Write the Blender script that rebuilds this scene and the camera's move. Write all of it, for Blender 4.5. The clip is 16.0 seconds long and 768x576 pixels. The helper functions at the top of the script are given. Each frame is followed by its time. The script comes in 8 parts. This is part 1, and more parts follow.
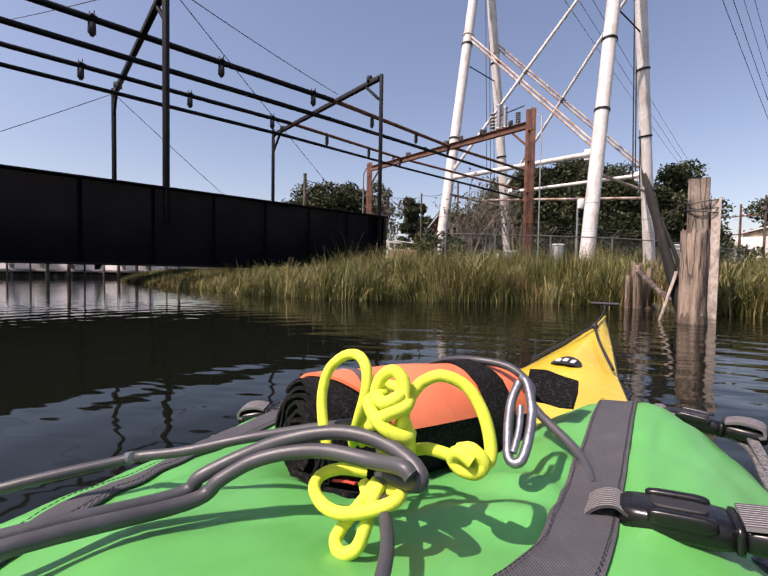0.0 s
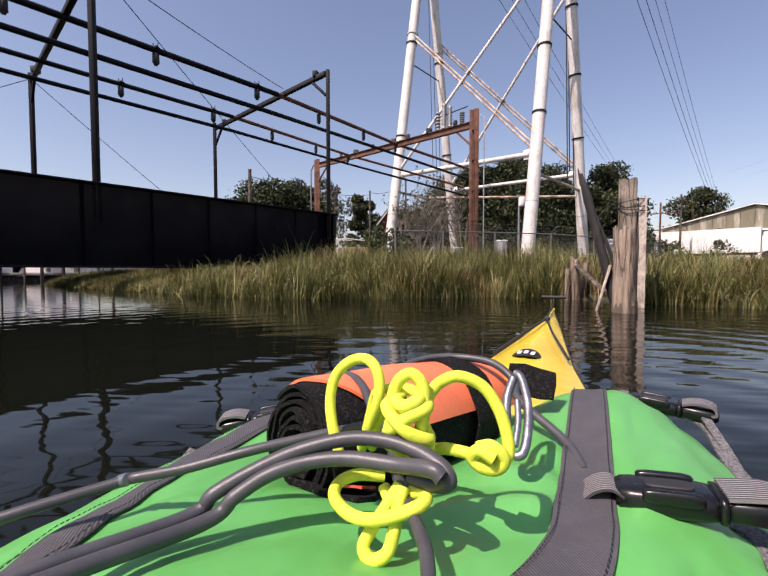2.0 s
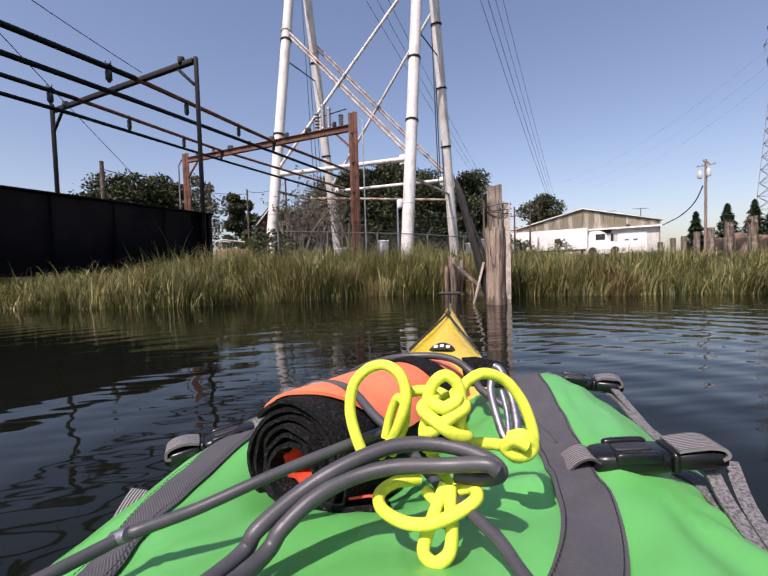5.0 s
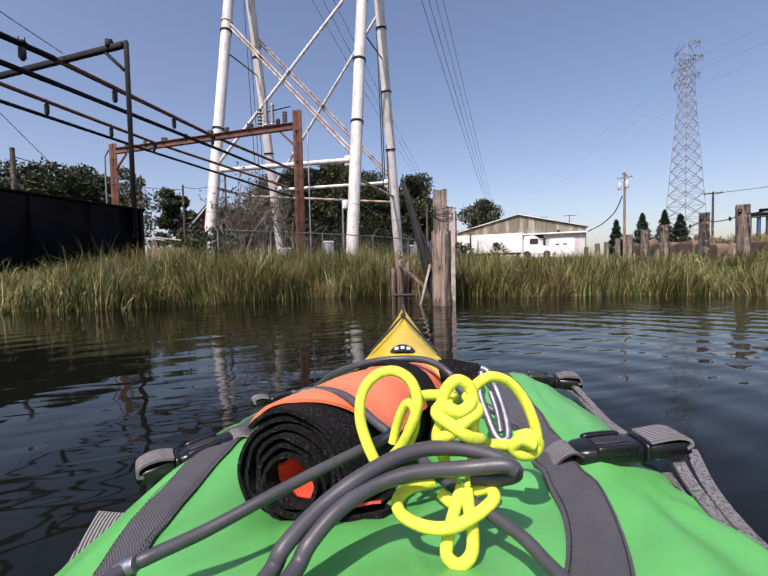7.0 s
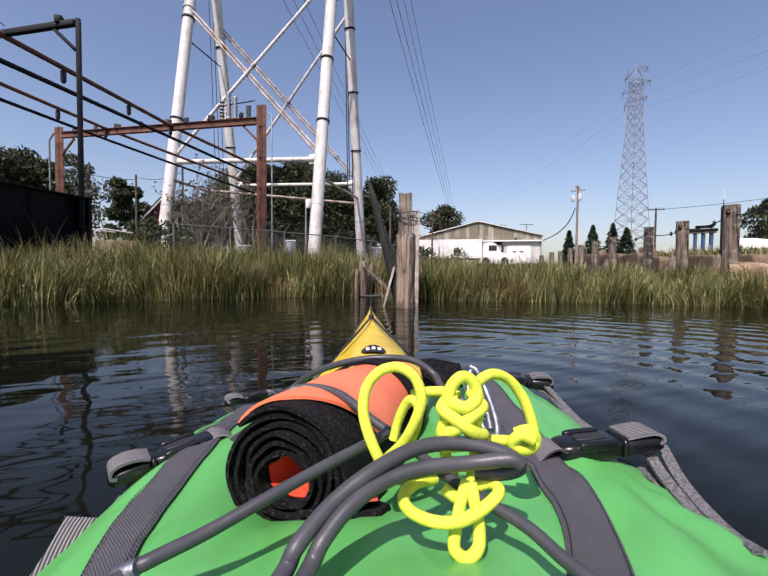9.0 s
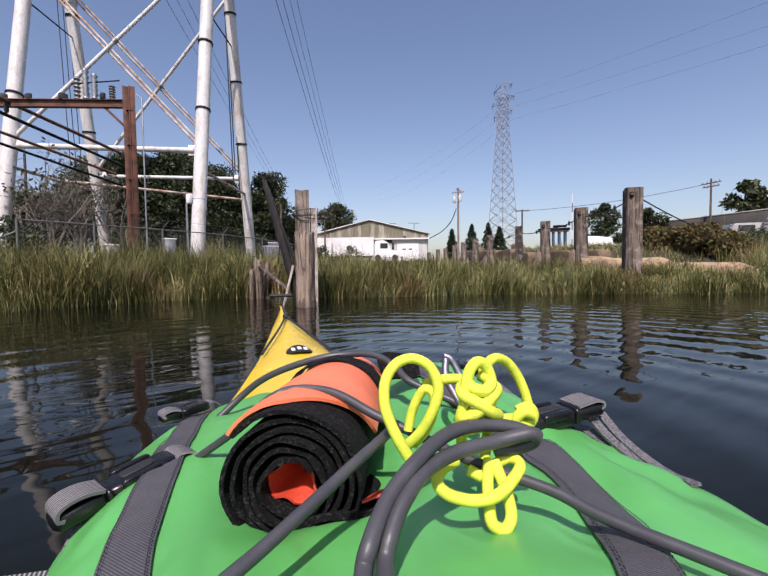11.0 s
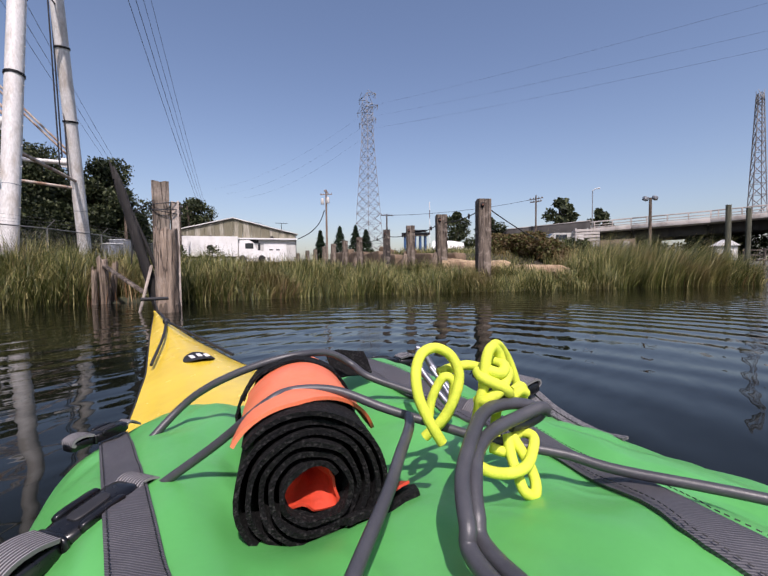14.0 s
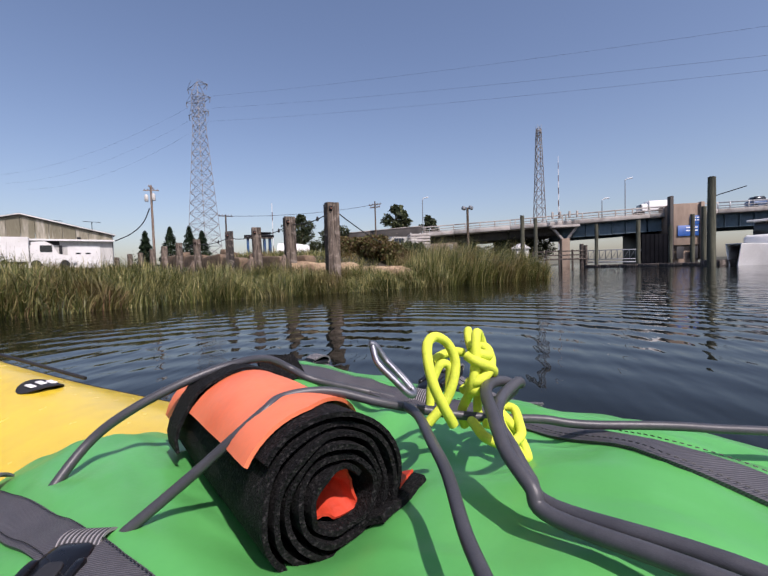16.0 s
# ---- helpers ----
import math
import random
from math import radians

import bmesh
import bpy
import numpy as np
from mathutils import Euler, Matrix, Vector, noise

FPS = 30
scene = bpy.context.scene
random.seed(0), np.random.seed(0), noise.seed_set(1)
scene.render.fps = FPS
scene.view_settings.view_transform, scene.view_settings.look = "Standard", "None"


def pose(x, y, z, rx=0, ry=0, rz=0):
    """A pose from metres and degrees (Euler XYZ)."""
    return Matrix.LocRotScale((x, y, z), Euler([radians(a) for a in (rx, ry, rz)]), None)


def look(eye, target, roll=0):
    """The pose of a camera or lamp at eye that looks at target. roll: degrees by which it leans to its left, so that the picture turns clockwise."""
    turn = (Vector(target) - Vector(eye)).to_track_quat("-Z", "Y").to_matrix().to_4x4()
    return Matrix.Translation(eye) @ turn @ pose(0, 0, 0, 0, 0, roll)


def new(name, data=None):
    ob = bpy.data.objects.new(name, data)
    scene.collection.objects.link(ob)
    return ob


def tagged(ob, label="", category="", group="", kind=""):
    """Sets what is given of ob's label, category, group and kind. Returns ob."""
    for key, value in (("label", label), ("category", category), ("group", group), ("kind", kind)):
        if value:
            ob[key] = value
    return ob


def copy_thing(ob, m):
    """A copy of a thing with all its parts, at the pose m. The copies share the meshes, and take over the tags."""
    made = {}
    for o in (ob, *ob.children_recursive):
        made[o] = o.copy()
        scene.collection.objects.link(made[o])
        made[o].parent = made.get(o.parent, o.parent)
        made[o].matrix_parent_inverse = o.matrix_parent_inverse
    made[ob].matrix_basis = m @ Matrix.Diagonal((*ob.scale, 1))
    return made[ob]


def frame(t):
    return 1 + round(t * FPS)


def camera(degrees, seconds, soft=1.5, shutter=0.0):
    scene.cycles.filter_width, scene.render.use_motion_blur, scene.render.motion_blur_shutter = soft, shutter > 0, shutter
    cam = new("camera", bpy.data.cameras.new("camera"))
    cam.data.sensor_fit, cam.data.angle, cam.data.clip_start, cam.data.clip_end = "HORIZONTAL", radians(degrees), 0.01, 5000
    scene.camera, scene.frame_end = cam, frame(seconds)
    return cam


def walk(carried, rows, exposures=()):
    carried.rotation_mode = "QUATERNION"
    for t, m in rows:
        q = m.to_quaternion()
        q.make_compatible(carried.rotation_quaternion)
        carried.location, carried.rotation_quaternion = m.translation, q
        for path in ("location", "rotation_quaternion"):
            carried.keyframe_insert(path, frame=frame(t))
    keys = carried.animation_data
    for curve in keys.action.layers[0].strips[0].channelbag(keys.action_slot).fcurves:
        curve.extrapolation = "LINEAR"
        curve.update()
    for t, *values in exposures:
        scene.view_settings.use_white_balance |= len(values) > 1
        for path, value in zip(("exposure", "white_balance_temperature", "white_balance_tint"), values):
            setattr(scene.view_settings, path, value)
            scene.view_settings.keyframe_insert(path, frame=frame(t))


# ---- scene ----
# camera and path: seconds, eye, yaw to the left from +y, pitch, roll
cam = camera(86.1, 16.0)
PATH = [
    (0, 0.198, -0.016, 0.455, 12.03, -2.01, 0.93),
    (0.5, 0.187, -0.018, 0.456, 10.20, -2.07, -1.88),
    (1, 0.176, -0.020, 0.457, 8.51, -2.20, -3.03),
    (1.5, 0.166, -0.021, 0.458, 6.86, -2.28, -2.57),
    (2, 0.155, -0.022, 0.459, 5.07, -2.33, -0.07),
    (2.5, 0.137, -0.023, 0.460, 2.36, -2.35, -0.23),
    (3, 0.120, -0.023, 0.461, -0.47, -2.37, -0.67),
    (3.5, 0.104, -0.022, 0.462, -3.22, -2.42, -0.92),
    (4, 0.086, -0.021, 0.463, -6.08, -2.49, -1.37),
    (4.5, 0.071, -0.019, 0.464, -8.62, -2.49, -1.66),
    (5.7, 0.038, -0.012, 0.464, -14.05, -2.50, -1.50),
    (7, 0.010, -0.004, 0.469, -18.76, -2.53, -1.26),
    (7.5, 0.001, -0.000, 0.468, -20.40, -2.47, -1.37),
    (8, -0.005, 0.002, 0.467, -21.35, -2.36, -0.99),
    (8.5, -0.010, 0.004, 0.466, -22.18, -2.31, 0.30),
    (9.7, -0.045, 0.021, 0.463, -28.90, -2.42, -0.30),
    (11, -0.097, 0.055, 0.461, -38.91, -2.58, -0.67),
    (11.5, -0.113, 0.069, 0.460, -42.10, -2.55, -1.34),
    (12, -0.126, 0.081, 0.459, -44.74, -2.62, -1.00),
    (12.5, -0.138, 0.093, 0.458, -47.12, -2.59, -0.51),
    (13, -0.149, 0.106, 0.457, -49.64, -2.58, -0.45),
    (13.5, -0.162, 0.123, 0.456, -53.10, -2.57, -0.62),
    (14, -0.176, 0.142, 0.455, -57.10, -2.59, -0.61),
    (14.5, -0.190, 0.167, 0.453, -62.29, -2.55, -0.05),
    (15, -0.206, 0.199, 0.452, -68.69, -2.53, -0.64),
    (15.5, -0.217, 0.233, 0.451, -74.42, -2.55, -1.25),
    (16, -0.223, 0.255, 0.450, -78.36, -2.63, -1.75),
]


def aim(x, y, z, yaw, pitch, roll):
    a, b = radians(yaw), radians(pitch)
    way = Vector((-math.sin(a) * math.cos(b), math.cos(a) * math.cos(b), math.sin(b)))
    eye = Vector((x, y, z))
    return look(eye, eye + way, roll)


walk(cam, [(t, aim(*row)) for t, *row in PATH], exposures=[(0, 0.95, 7150, 27), (4.5, 0.86, 6800, 25), (7.5, 0.78, 6550, 23), (12, 0.66, 6450, 23), (16, 0.56, 6400, 23)])

# daylight: clear hazy sky and one high sun
SUN_AZ, SUN_EL = 226.0, 54.0          # degrees from +y towards +x, degrees above the horizon
world = bpy.data.worlds.new("world")
scene.world = world
world.use_nodes = True
sky = world.node_tree.nodes.new("ShaderNodeTexSky")
sky.sky_type, sky.sun_disc = "NISHITA", False
sky.sun_elevation, sky.sun_rotation = radians(SUN_EL), radians(SUN_AZ)
sky.air_density, sky.dust_density, sky.ozone_density = 1.1, 1.6, 1.4
back = world.node_tree.nodes["Background"]
back.inputs["Strength"].default_value = 0.087
world.node_tree.links.new(sky.outputs[0], back.inputs["Color"])
lamp = bpy.data.lights.new("sun", "SUN")
lamp.energy, lamp.angle, lamp.color = 3.2, radians(0.53), (1.0, 0.95, 0.87)
sun = new("sun", lamp)
sa, se = radians(SUN_AZ), radians(SUN_EL)
sun.matrix_world = look((0, 0, 60), Vector((0, 0, 60)) - Vector((math.sin(sa) * math.cos(se), math.cos(sa) * math.cos(se), math.sin(se))))


# ---- mesh building ----
class Mesh:
    """Collects vertices and faces of one mesh."""

    def __init__(self):
        self.v, self.f, self.s = [], [], []

    def add(self, verts, faces, smooth=False, m=None):
        k = len(self.v)
        self.v += [tuple(m @ Vector(p)) if m is not None else tuple(p) for p in verts]
        self.f += [tuple(k + i for i in f) for f in faces]
        self.s += [smooth] * len(faces)
        return self

    def box(self, c, size, m=None, cut=0.0):
        """A box with chamfered edges."""
        x, y, z = (s / 2 for s in size)
        b = min(cut if cut else 0.02 * min(size), 0.45 * min(x, y, z) * 2)
        b = min(b, 0.45 * 2 * min(x, y, z))
        vs, key = [], {}
        for sx in (-1, 1):
            for sy in (-1, 1):
                for sz in (-1, 1):
                    for ax in range(3):
                        p = [sx * x, sy * y, sz * z]
                        for a in range(3):
                            if a != ax:
                                p[a] -= (sx, sy, sz)[a] * b
                        key[(sx, sy, sz, ax)] = len(vs)
                        vs.append((c[0] + p[0], c[1] + p[1], c[2] + p[2]))
        fs = []
        for ax in range(3):
            o1, o2 = [a for a in range(3) if a != ax]
            for s in (-1, 1):
                ring = []
                for t1, t2 in ((-1, -1), (1, -1), (1, 1), (-1, 1)):
                    q = [0, 0, 0]
                    q[ax], q[o1], q[o2] = s, t1, t2
                    ring.append(key[(*q, ax)])
                fs.append(ring)
            for t1 in (-1, 1):
                for t2 in (-1, 1):
                    a = [0, 0, 0]
                    b2 = [0, 0, 0]
                    a[ax], b2[ax] = -1, 1
                    a[o1] = b2[o1] = t1
                    a[o2] = b2[o2] = t2
                    fs.append([key[(*a, o1)], key[(*b2, o1)], key[(*b2, o2)], key[(*a, o2)]])
        for sx in (-1, 1):
            for sy in (-1, 1):
                for sz in (-1, 1):
                    fs.append([key[(sx, sy, sz, a)] for a in range(3)])
        return self.add(vs, fs, False, m)

    def rod(self, p, q, r, r2=None, seg=10, caps=True, smooth=True):
        """A round bar between two points."""
        return self.tube([p, q], [r, r if r2 is None else r2], seg, caps, smooth)

    def tube(self, pts, radii, seg=8, caps=True, smooth=True, flat=1.0):
        """A tube along points; flat < 1 squeezes it along its second axis."""
        pts = [Vector(p) for p in pts]
        n = len(pts)
        if not isinstance(radii, (list, tuple)):
            radii = [radii] * n
        rings, side = [], None
        for i, p in enumerate(pts):
            d = (pts[min(i + 1, n - 1)] - pts[max(i - 1, 0)]).normalized()
            if side is None:
                side = d.cross(Vector((0, 0, 1)) if abs(d.z) < 0.95 else Vector((1, 0, 0))).normalized()
            else:
                side = (side - d * side.dot(d)).normalized()
            up = side.cross(d)
            rings.append([p + (side * math.cos(a) + up * math.sin(a) * flat) * radii[i] for a in (2 * math.pi * j / seg for j in range(seg))])
        vs = [v for ring in rings for v in ring]
        fs = [[i * seg + j, i * seg + (j + 1) % seg, (i + 1) * seg + (j + 1) % seg, (i + 1) * seg + j] for i in range(n - 1) for j in range(seg)]
        self.add(vs, fs, smooth)
        if caps:
            k = len(self.v) - len(vs)
            self.f += [tuple(k + j for j in range(seg))[::-1], tuple(k + (n - 1) * seg + j for j in range(seg))]
            self.s += [False, False]
        return self

    def beam(self, p, q, w, h, cut=0.0):
        """A square bar from p to q, w across and h high."""
        p, q = Vector(p), Vector(q)
        d = (q - p).normalized()
        side = d.cross(Vector((0, 0, 1)) if abs(d.z) < 0.98 else Vector((0, 1, 0))).normalized()
        m = Matrix((side, d, side.cross(d))).transposed().to_4x4()
        m.translation = (p + q) / 2
        return self.box((0, 0, 0), (w, (q - p).length, h), m, cut)

    def ibeam(self, p, q, w, h, t=0.03):
        """A rolled steel section."""
        p, q = Vector(p), Vector(q)
        d = (q - p).normalized()
        side = d.cross(Vector((0, 0, 1)) if abs(d.z) < 0.98 else Vector((0, 1, 0))).normalized()
        up = side.cross(d)
        for s in (-1, 1):
            self.beam(p + up * s * (h - t) / 2, q + up * s * (h - t) / 2, w, t, 0.004)
        return self.beam(p, q, t, h - 2 * t - 0.004, 0.004)

    def lathe(self, prof, seg=16, m=None, smooth=True):
        """A turned shape about z from (radius, height) pairs."""
        n = len(prof)
        vs = [(r * math.cos(2 * math.pi * j / seg), r * math.sin(2 * math.pi * j / seg), z) for r, z in prof for j in range(seg)]
        fs = [[i * seg + j, i * seg + (j + 1) % seg, (i + 1) * seg + (j + 1) % seg, (i + 1) * seg + j] for i in range(n - 1) for j in range(seg)]
        fs += [list(range(seg))[::-1], [(n - 1) * seg + j for j in range(seg)]]
        return self.add(vs, fs, smooth, m)

    def sheet(self, grid, smooth=True, thick=0.0):
        """A surface through rows of points; thick gives it a back and edges."""
        r, c = len(grid), len(grid[0])
        vs = [Vector(p) for row in grid for p in row]
        fs = [[i * c + j, i * c + j + 1, (i + 1) * c + j + 1, (i + 1) * c + j] for i in range(r - 1) for j in range(c - 1)]
        if not thick:
            return self.add(vs, fs, smooth)
        nrm = []
        for i in range(r):
            for j in range(c):
                a = vs[min(i + 1, r - 1) * c + j] - vs[max(i - 1, 0) * c + j]
                b = vs[i * c + min(j + 1, c - 1)] - vs[i * c + max(j - 1, 0)]
                nrm.append(b.cross(a).normalized())
        n = r * c
        vs = vs + [v - k * thick for v, k in zip(vs, nrm)]
        fs = fs + [[i + n for i in f][::-1] for f in fs]
        rim = [j for j in range(c)] + [i * c + c - 1 for i in range(1, r)] + [(r - 1) * c + j for j in range(c - 2, -1, -1)] + [i * c for i in range(r - 2, 0, -1)]
        fs += [[b, a, a + n, b + n] for a, b in zip(rim, rim[1:] + rim[:1])]
        return self.add(vs, fs, smooth)

    def data(self, name, mats):
        me = bpy.data.meshes.new(name)
        me.from_pydata(self.v, [], self.f)
        me.polygons.foreach_set("use_smooth", self.s)
        for m in mats if isinstance(mats, (list, tuple)) else [mats]:
            me.materials.append(m)
        me.update()
        me.set_sharp_from_angle(angle=radians(62))
        return me


def part(name, mesh, material, parent=None, label=""):
    """One mesh object, under a thing or under a part."""
    ob = new(name, mesh.data(name, material))
    if parent is not None:
        ob.parent = parent
    return tagged(ob, label)


def thing(name, label, category, at=None, group="", kind=""):
    """The empty that carries a thing's parts."""
    ob = new(name)
    ob.empty_display_size = 0.2
    if at is not None:
        ob.matrix_basis = at if isinstance(at, Matrix) else Matrix.Translation(at)
    return tagged(ob, label, category, group, kind)


def solid(name, mesh, material, label, category, at=None, group="", kind=""):
    """A thing that is one mesh."""
    ob = new(name, mesh.data(name, material))
    if at is not None:
        ob.matrix_basis = at if isinstance(at, Matrix) else Matrix.Translation(at)
    return tagged(ob, label, category, group, kind)


def arc(p, q, sag, n=14):
    """Points of a hanging wire."""
    p, q = Vector(p), Vector(q)
    return [p.lerp(q, i / n) - Vector((0, 0, 4 * sag * (i / n) * (1 - i / n))) for i in range(n + 1)]


def spline(pts, n=8):
    """A smooth curve through points."""
    p = [Vector(a) for a in pts]
    p = [2 * p[0] - p[1], *p, 2 * p[-1] - p[-2]]
    out = []
    for i in range(1, len(p) - 2):
        for k in range(n):
            t = k / n
            out.append(0.5 * (2 * p[i] + (p[i + 1] - p[i - 1]) * t + (2 * p[i - 1] - 5 * p[i] + 4 * p[i + 1] - p[i + 2]) * t * t + (3 * p[i] - p[i - 1] - 3 * p[i + 1] + p[i + 2]) * t ** 3))
    return out + [p[-2]]


# ---- materials ----
def surface(name, color, rough=0.6, metal=0.0, other=None, mix=0.45, scale=4.0, grain=60.0, vary=0.12, bump=0.15, depth=0.004, stretch=(1, 1, 1), island=0.0, each=0.0, spec=0.5):
    """A node material: two colours in blotches, fine grain, relief."""
    m = bpy.data.materials.new(name)
    m.use_nodes = True
    nt, b = m.node_tree, m.node_tree.nodes["Principled BSDF"]
    N, L = nt.nodes.new, nt.links.new
    co, mp = N("ShaderNodeTexCoord"), N("ShaderNodeMapping")
    mp.inputs["Scale"].default_value = stretch
    L(co.outputs["Object"], mp.inputs["Vector"])
    big, fine = N("ShaderNodeTexNoise"), N("ShaderNodeTexNoise")
    big.inputs["Scale"].default_value, big.inputs["Detail"].default_value, big.inputs["Roughness"].default_value = scale, 5, 0.65
    fine.inputs["Scale"].default_value, fine.inputs["Detail"].default_value = grain, 3
    for t in (big, fine):
        L(mp.outputs[0], t.inputs["Vector"])
    ramp = N("ShaderNodeMapRange")
    ramp.inputs[1].default_value, ramp.inputs[2].default_value = 0.62 - mix * 0.4, 0.82 - mix * 0.4
    L(big.outputs["Fac"], ramp.inputs[0])
    blend = N("ShaderNodeMix")
    blend.data_type = "RGBA"
    blend.inputs["A"].default_value = (*color, 1)
    blend.inputs["B"].default_value = (*(other or [c * 0.72 for c in color]), 1)
    L(ramp.outputs[0], blend.inputs["Factor"])
    hsv = N("ShaderNodeHueSaturation")
    L(blend.outputs["Result"], hsv.inputs["Color"])
    val = N("ShaderNodeMapRange")
    val.inputs[3].default_value, val.inputs[4].default_value = 1 - vary * 1.6, 1 + vary * 1.6
    L(fine.outputs["Fac"], val.inputs[0])
    last = val.outputs[0]
    for amount, node, out in ((island, "ShaderNodeNewGeometry", "Random Per Island"), (each, "ShaderNodeObjectInfo", "Random")):
        if amount:
            src, mr, mul = N(node), N("ShaderNodeMapRange"), N("ShaderNodeMath")
            mr.inputs[3].default_value, mr.inputs[4].default_value = 1 - amount, 1 + amount
            mul.operation = "MULTIPLY"
            L(src.outputs[out], mr.inputs[0])
            L(mr.outputs[0], mul.inputs[0])
            L(last, mul.inputs[1])
            last = mul.outputs[0]
    L(last, hsv.inputs["Value"])
    L(hsv.outputs["Color"], b.inputs["Base Color"])
    rr = N("ShaderNodeMapRange")
    rr.inputs[3].default_value, rr.inputs[4].default_value = max(0.02, rough - 0.1), min(1, rough + 0.1)
    L(fine.outputs["Fac"], rr.inputs[0])
    L(rr.outputs[0], b.inputs["Roughness"])
    b.inputs["Metallic"].default_value = metal
    b.inputs["Specular IOR Level"].default_value = spec
    if bump:
        bp = N("ShaderNodeBump")
        bp.inputs["Strength"].default_value, bp.inputs["Distance"].default_value = bump, depth
        L(fine.outputs["Fac"], bp.inputs["Height"])
        L(bp.outputs[0], b.inputs["Normal"])
    return m


def cracked(m, scale=14.0, stretch=0.07, amount=0.75):
    """Long dark drying cracks and bleached streaks on weathered timber."""
    nt, b = m.node_tree, m.node_tree.nodes["Principled BSDF"]
    N, L = nt.nodes.new, nt.links.new
    base, fine = b.inputs["Base Color"].links[0].from_socket, b.inputs["Normal"].links[0].from_socket
    co, mp, ridge, mr, pale, pr, mul, mx, bp = N("ShaderNodeTexCoord"), N("ShaderNodeMapping"), N("ShaderNodeTexNoise"), N("ShaderNodeMapRange"), N("ShaderNodeTexNoise"), N("ShaderNodeMapRange"), N("ShaderNodeMix"), N("ShaderNodeMix"), N("ShaderNodeBump")
    mp.inputs["Scale"].default_value = (1, 1, stretch)
    ridge.inputs["Scale"].default_value, ridge.inputs["Detail"].default_value, ridge.inputs["Distortion"].default_value = scale, 3, 0.25
    pale.inputs["Scale"].default_value, pale.inputs["Detail"].default_value, pale.inputs["Roughness"].default_value = 5.5, 6, 0.7
    # cracks run where the noise passes its middle value
    dist, ab = N("ShaderNodeMath"), N("ShaderNodeMath")
    dist.operation, ab.operation = "SUBTRACT", "ABSOLUTE"
    dist.inputs[1].default_value = 0.5
    mr.inputs[1].default_value, mr.inputs[2].default_value, mr.inputs[3].default_value, mr.inputs[4].default_value = 0.0, 0.035, 1 - amount, 1.0
    pr.inputs[1].default_value, pr.inputs[2].default_value, pr.inputs[3].default_value, pr.inputs[4].default_value = 0.52, 0.66, 0.0, 0.55
    L(co.outputs["Object"], mp.inputs["Vector"])
    L(mp.outputs[0], ridge.inputs["Vector"])
    L(co.outputs["Object"], pale.inputs["Vector"])
    L(ridge.outputs["Fac"], dist.inputs[0])
    L(dist.outputs[0], ab.inputs[0])
    L(ab.outputs[0], mr.inputs[0])
    L(pale.outputs["Fac"], pr.inputs[0])
    for n in (mul, mx):
        n.data_type = "RGBA"
    L(pr.outputs[0], mx.inputs[0])
    L(base, mx.inputs[6])
    mx.inputs[7].default_value = (0.42, 0.35, 0.29, 1)
    mul.blend_type = "MULTIPLY"
    mul.inputs[0].default_value = 1.0
    L(mx.outputs[2], mul.inputs[6])
    L(mr.outputs[0], mul.inputs[7])
    L(mul.outputs[2], b.inputs["Base Color"])
    bp.inputs["Strength"].default_value, bp.inputs["Distance"].default_value = 0.8, 0.012
    L(mr.outputs[0], bp.inputs["Height"])
    L(fine, bp.inputs["Normal"])
    L(bp.outputs[0], b.inputs["Normal"])
    return m


def foliage(name, c1, c2, c3, rough=0.6, through_light=0.25, dead=None):
    """Leaves: each island takes a colour between three."""
    m = bpy.data.materials.new(name)
    m.use_nodes = True
    nt, b = m.node_tree, m.node_tree.nodes["Principled BSDF"]
    N, L = nt.nodes.new, nt.links.new
    geo, ramp = N("ShaderNodeNewGeometry"), N("ShaderNodeValToRGB")
    ramp.color_ramp.elements[0].color, ramp.color_ramp.elements[1].color = (*c1, 1), (*c3, 1)
    ramp.color_ramp.elements.new(0.55).color = (*c2, 1)
    if dead:
        ramp.color_ramp.elements.new(0.86).color = (*[0.6 * a + 0.4 * b for a, b in zip(c2, c3)], 1)
    L(geo.outputs["Random Per Island"], ramp.inputs[0])
    colour = ramp.outputs[0]
    if dead:
        # patches of dead, matted growth
        co, no, pr, mx = N("ShaderNodeTexCoord"), N("ShaderNodeTexNoise"), N("ShaderNodeValToRGB"), N("ShaderNodeMix")
        no.inputs["Scale"].default_value, no.inputs["Detail"].default_value = 0.75, 3
        pr.color_ramp.elements[0].position, pr.color_ramp.elements[1].position = 0.55, 0.72
        mx.data_type = "RGBA"
        L(co.outputs["Object"], no.inputs["Vector"])
        L(no.outputs["Fac"], pr.inputs[0])
        L(pr.outputs[0], mx.inputs[0])
        L(colour, mx.inputs[6])
        mx.inputs[7].default_value = (*dead, 1)
        colour = mx.outputs[2]
    L(colour, b.inputs["Base Color"])
    b.inputs["Roughness"].default_value = rough
    b.inputs["Specular IOR Level"].default_value = 0.3
    if through_light:
        tr, add = N("ShaderNodeBsdfTranslucent"), N("ShaderNodeMixShader")
        L(colour, tr.inputs["Color"])
        add.inputs[0].default_value = through_light
        L(b.outputs[0], add.inputs[1])
        L(tr.outputs[0], add.inputs[2])
        L(add.outputs[0], nt.nodes["Material Output"].inputs["Surface"])
    return m


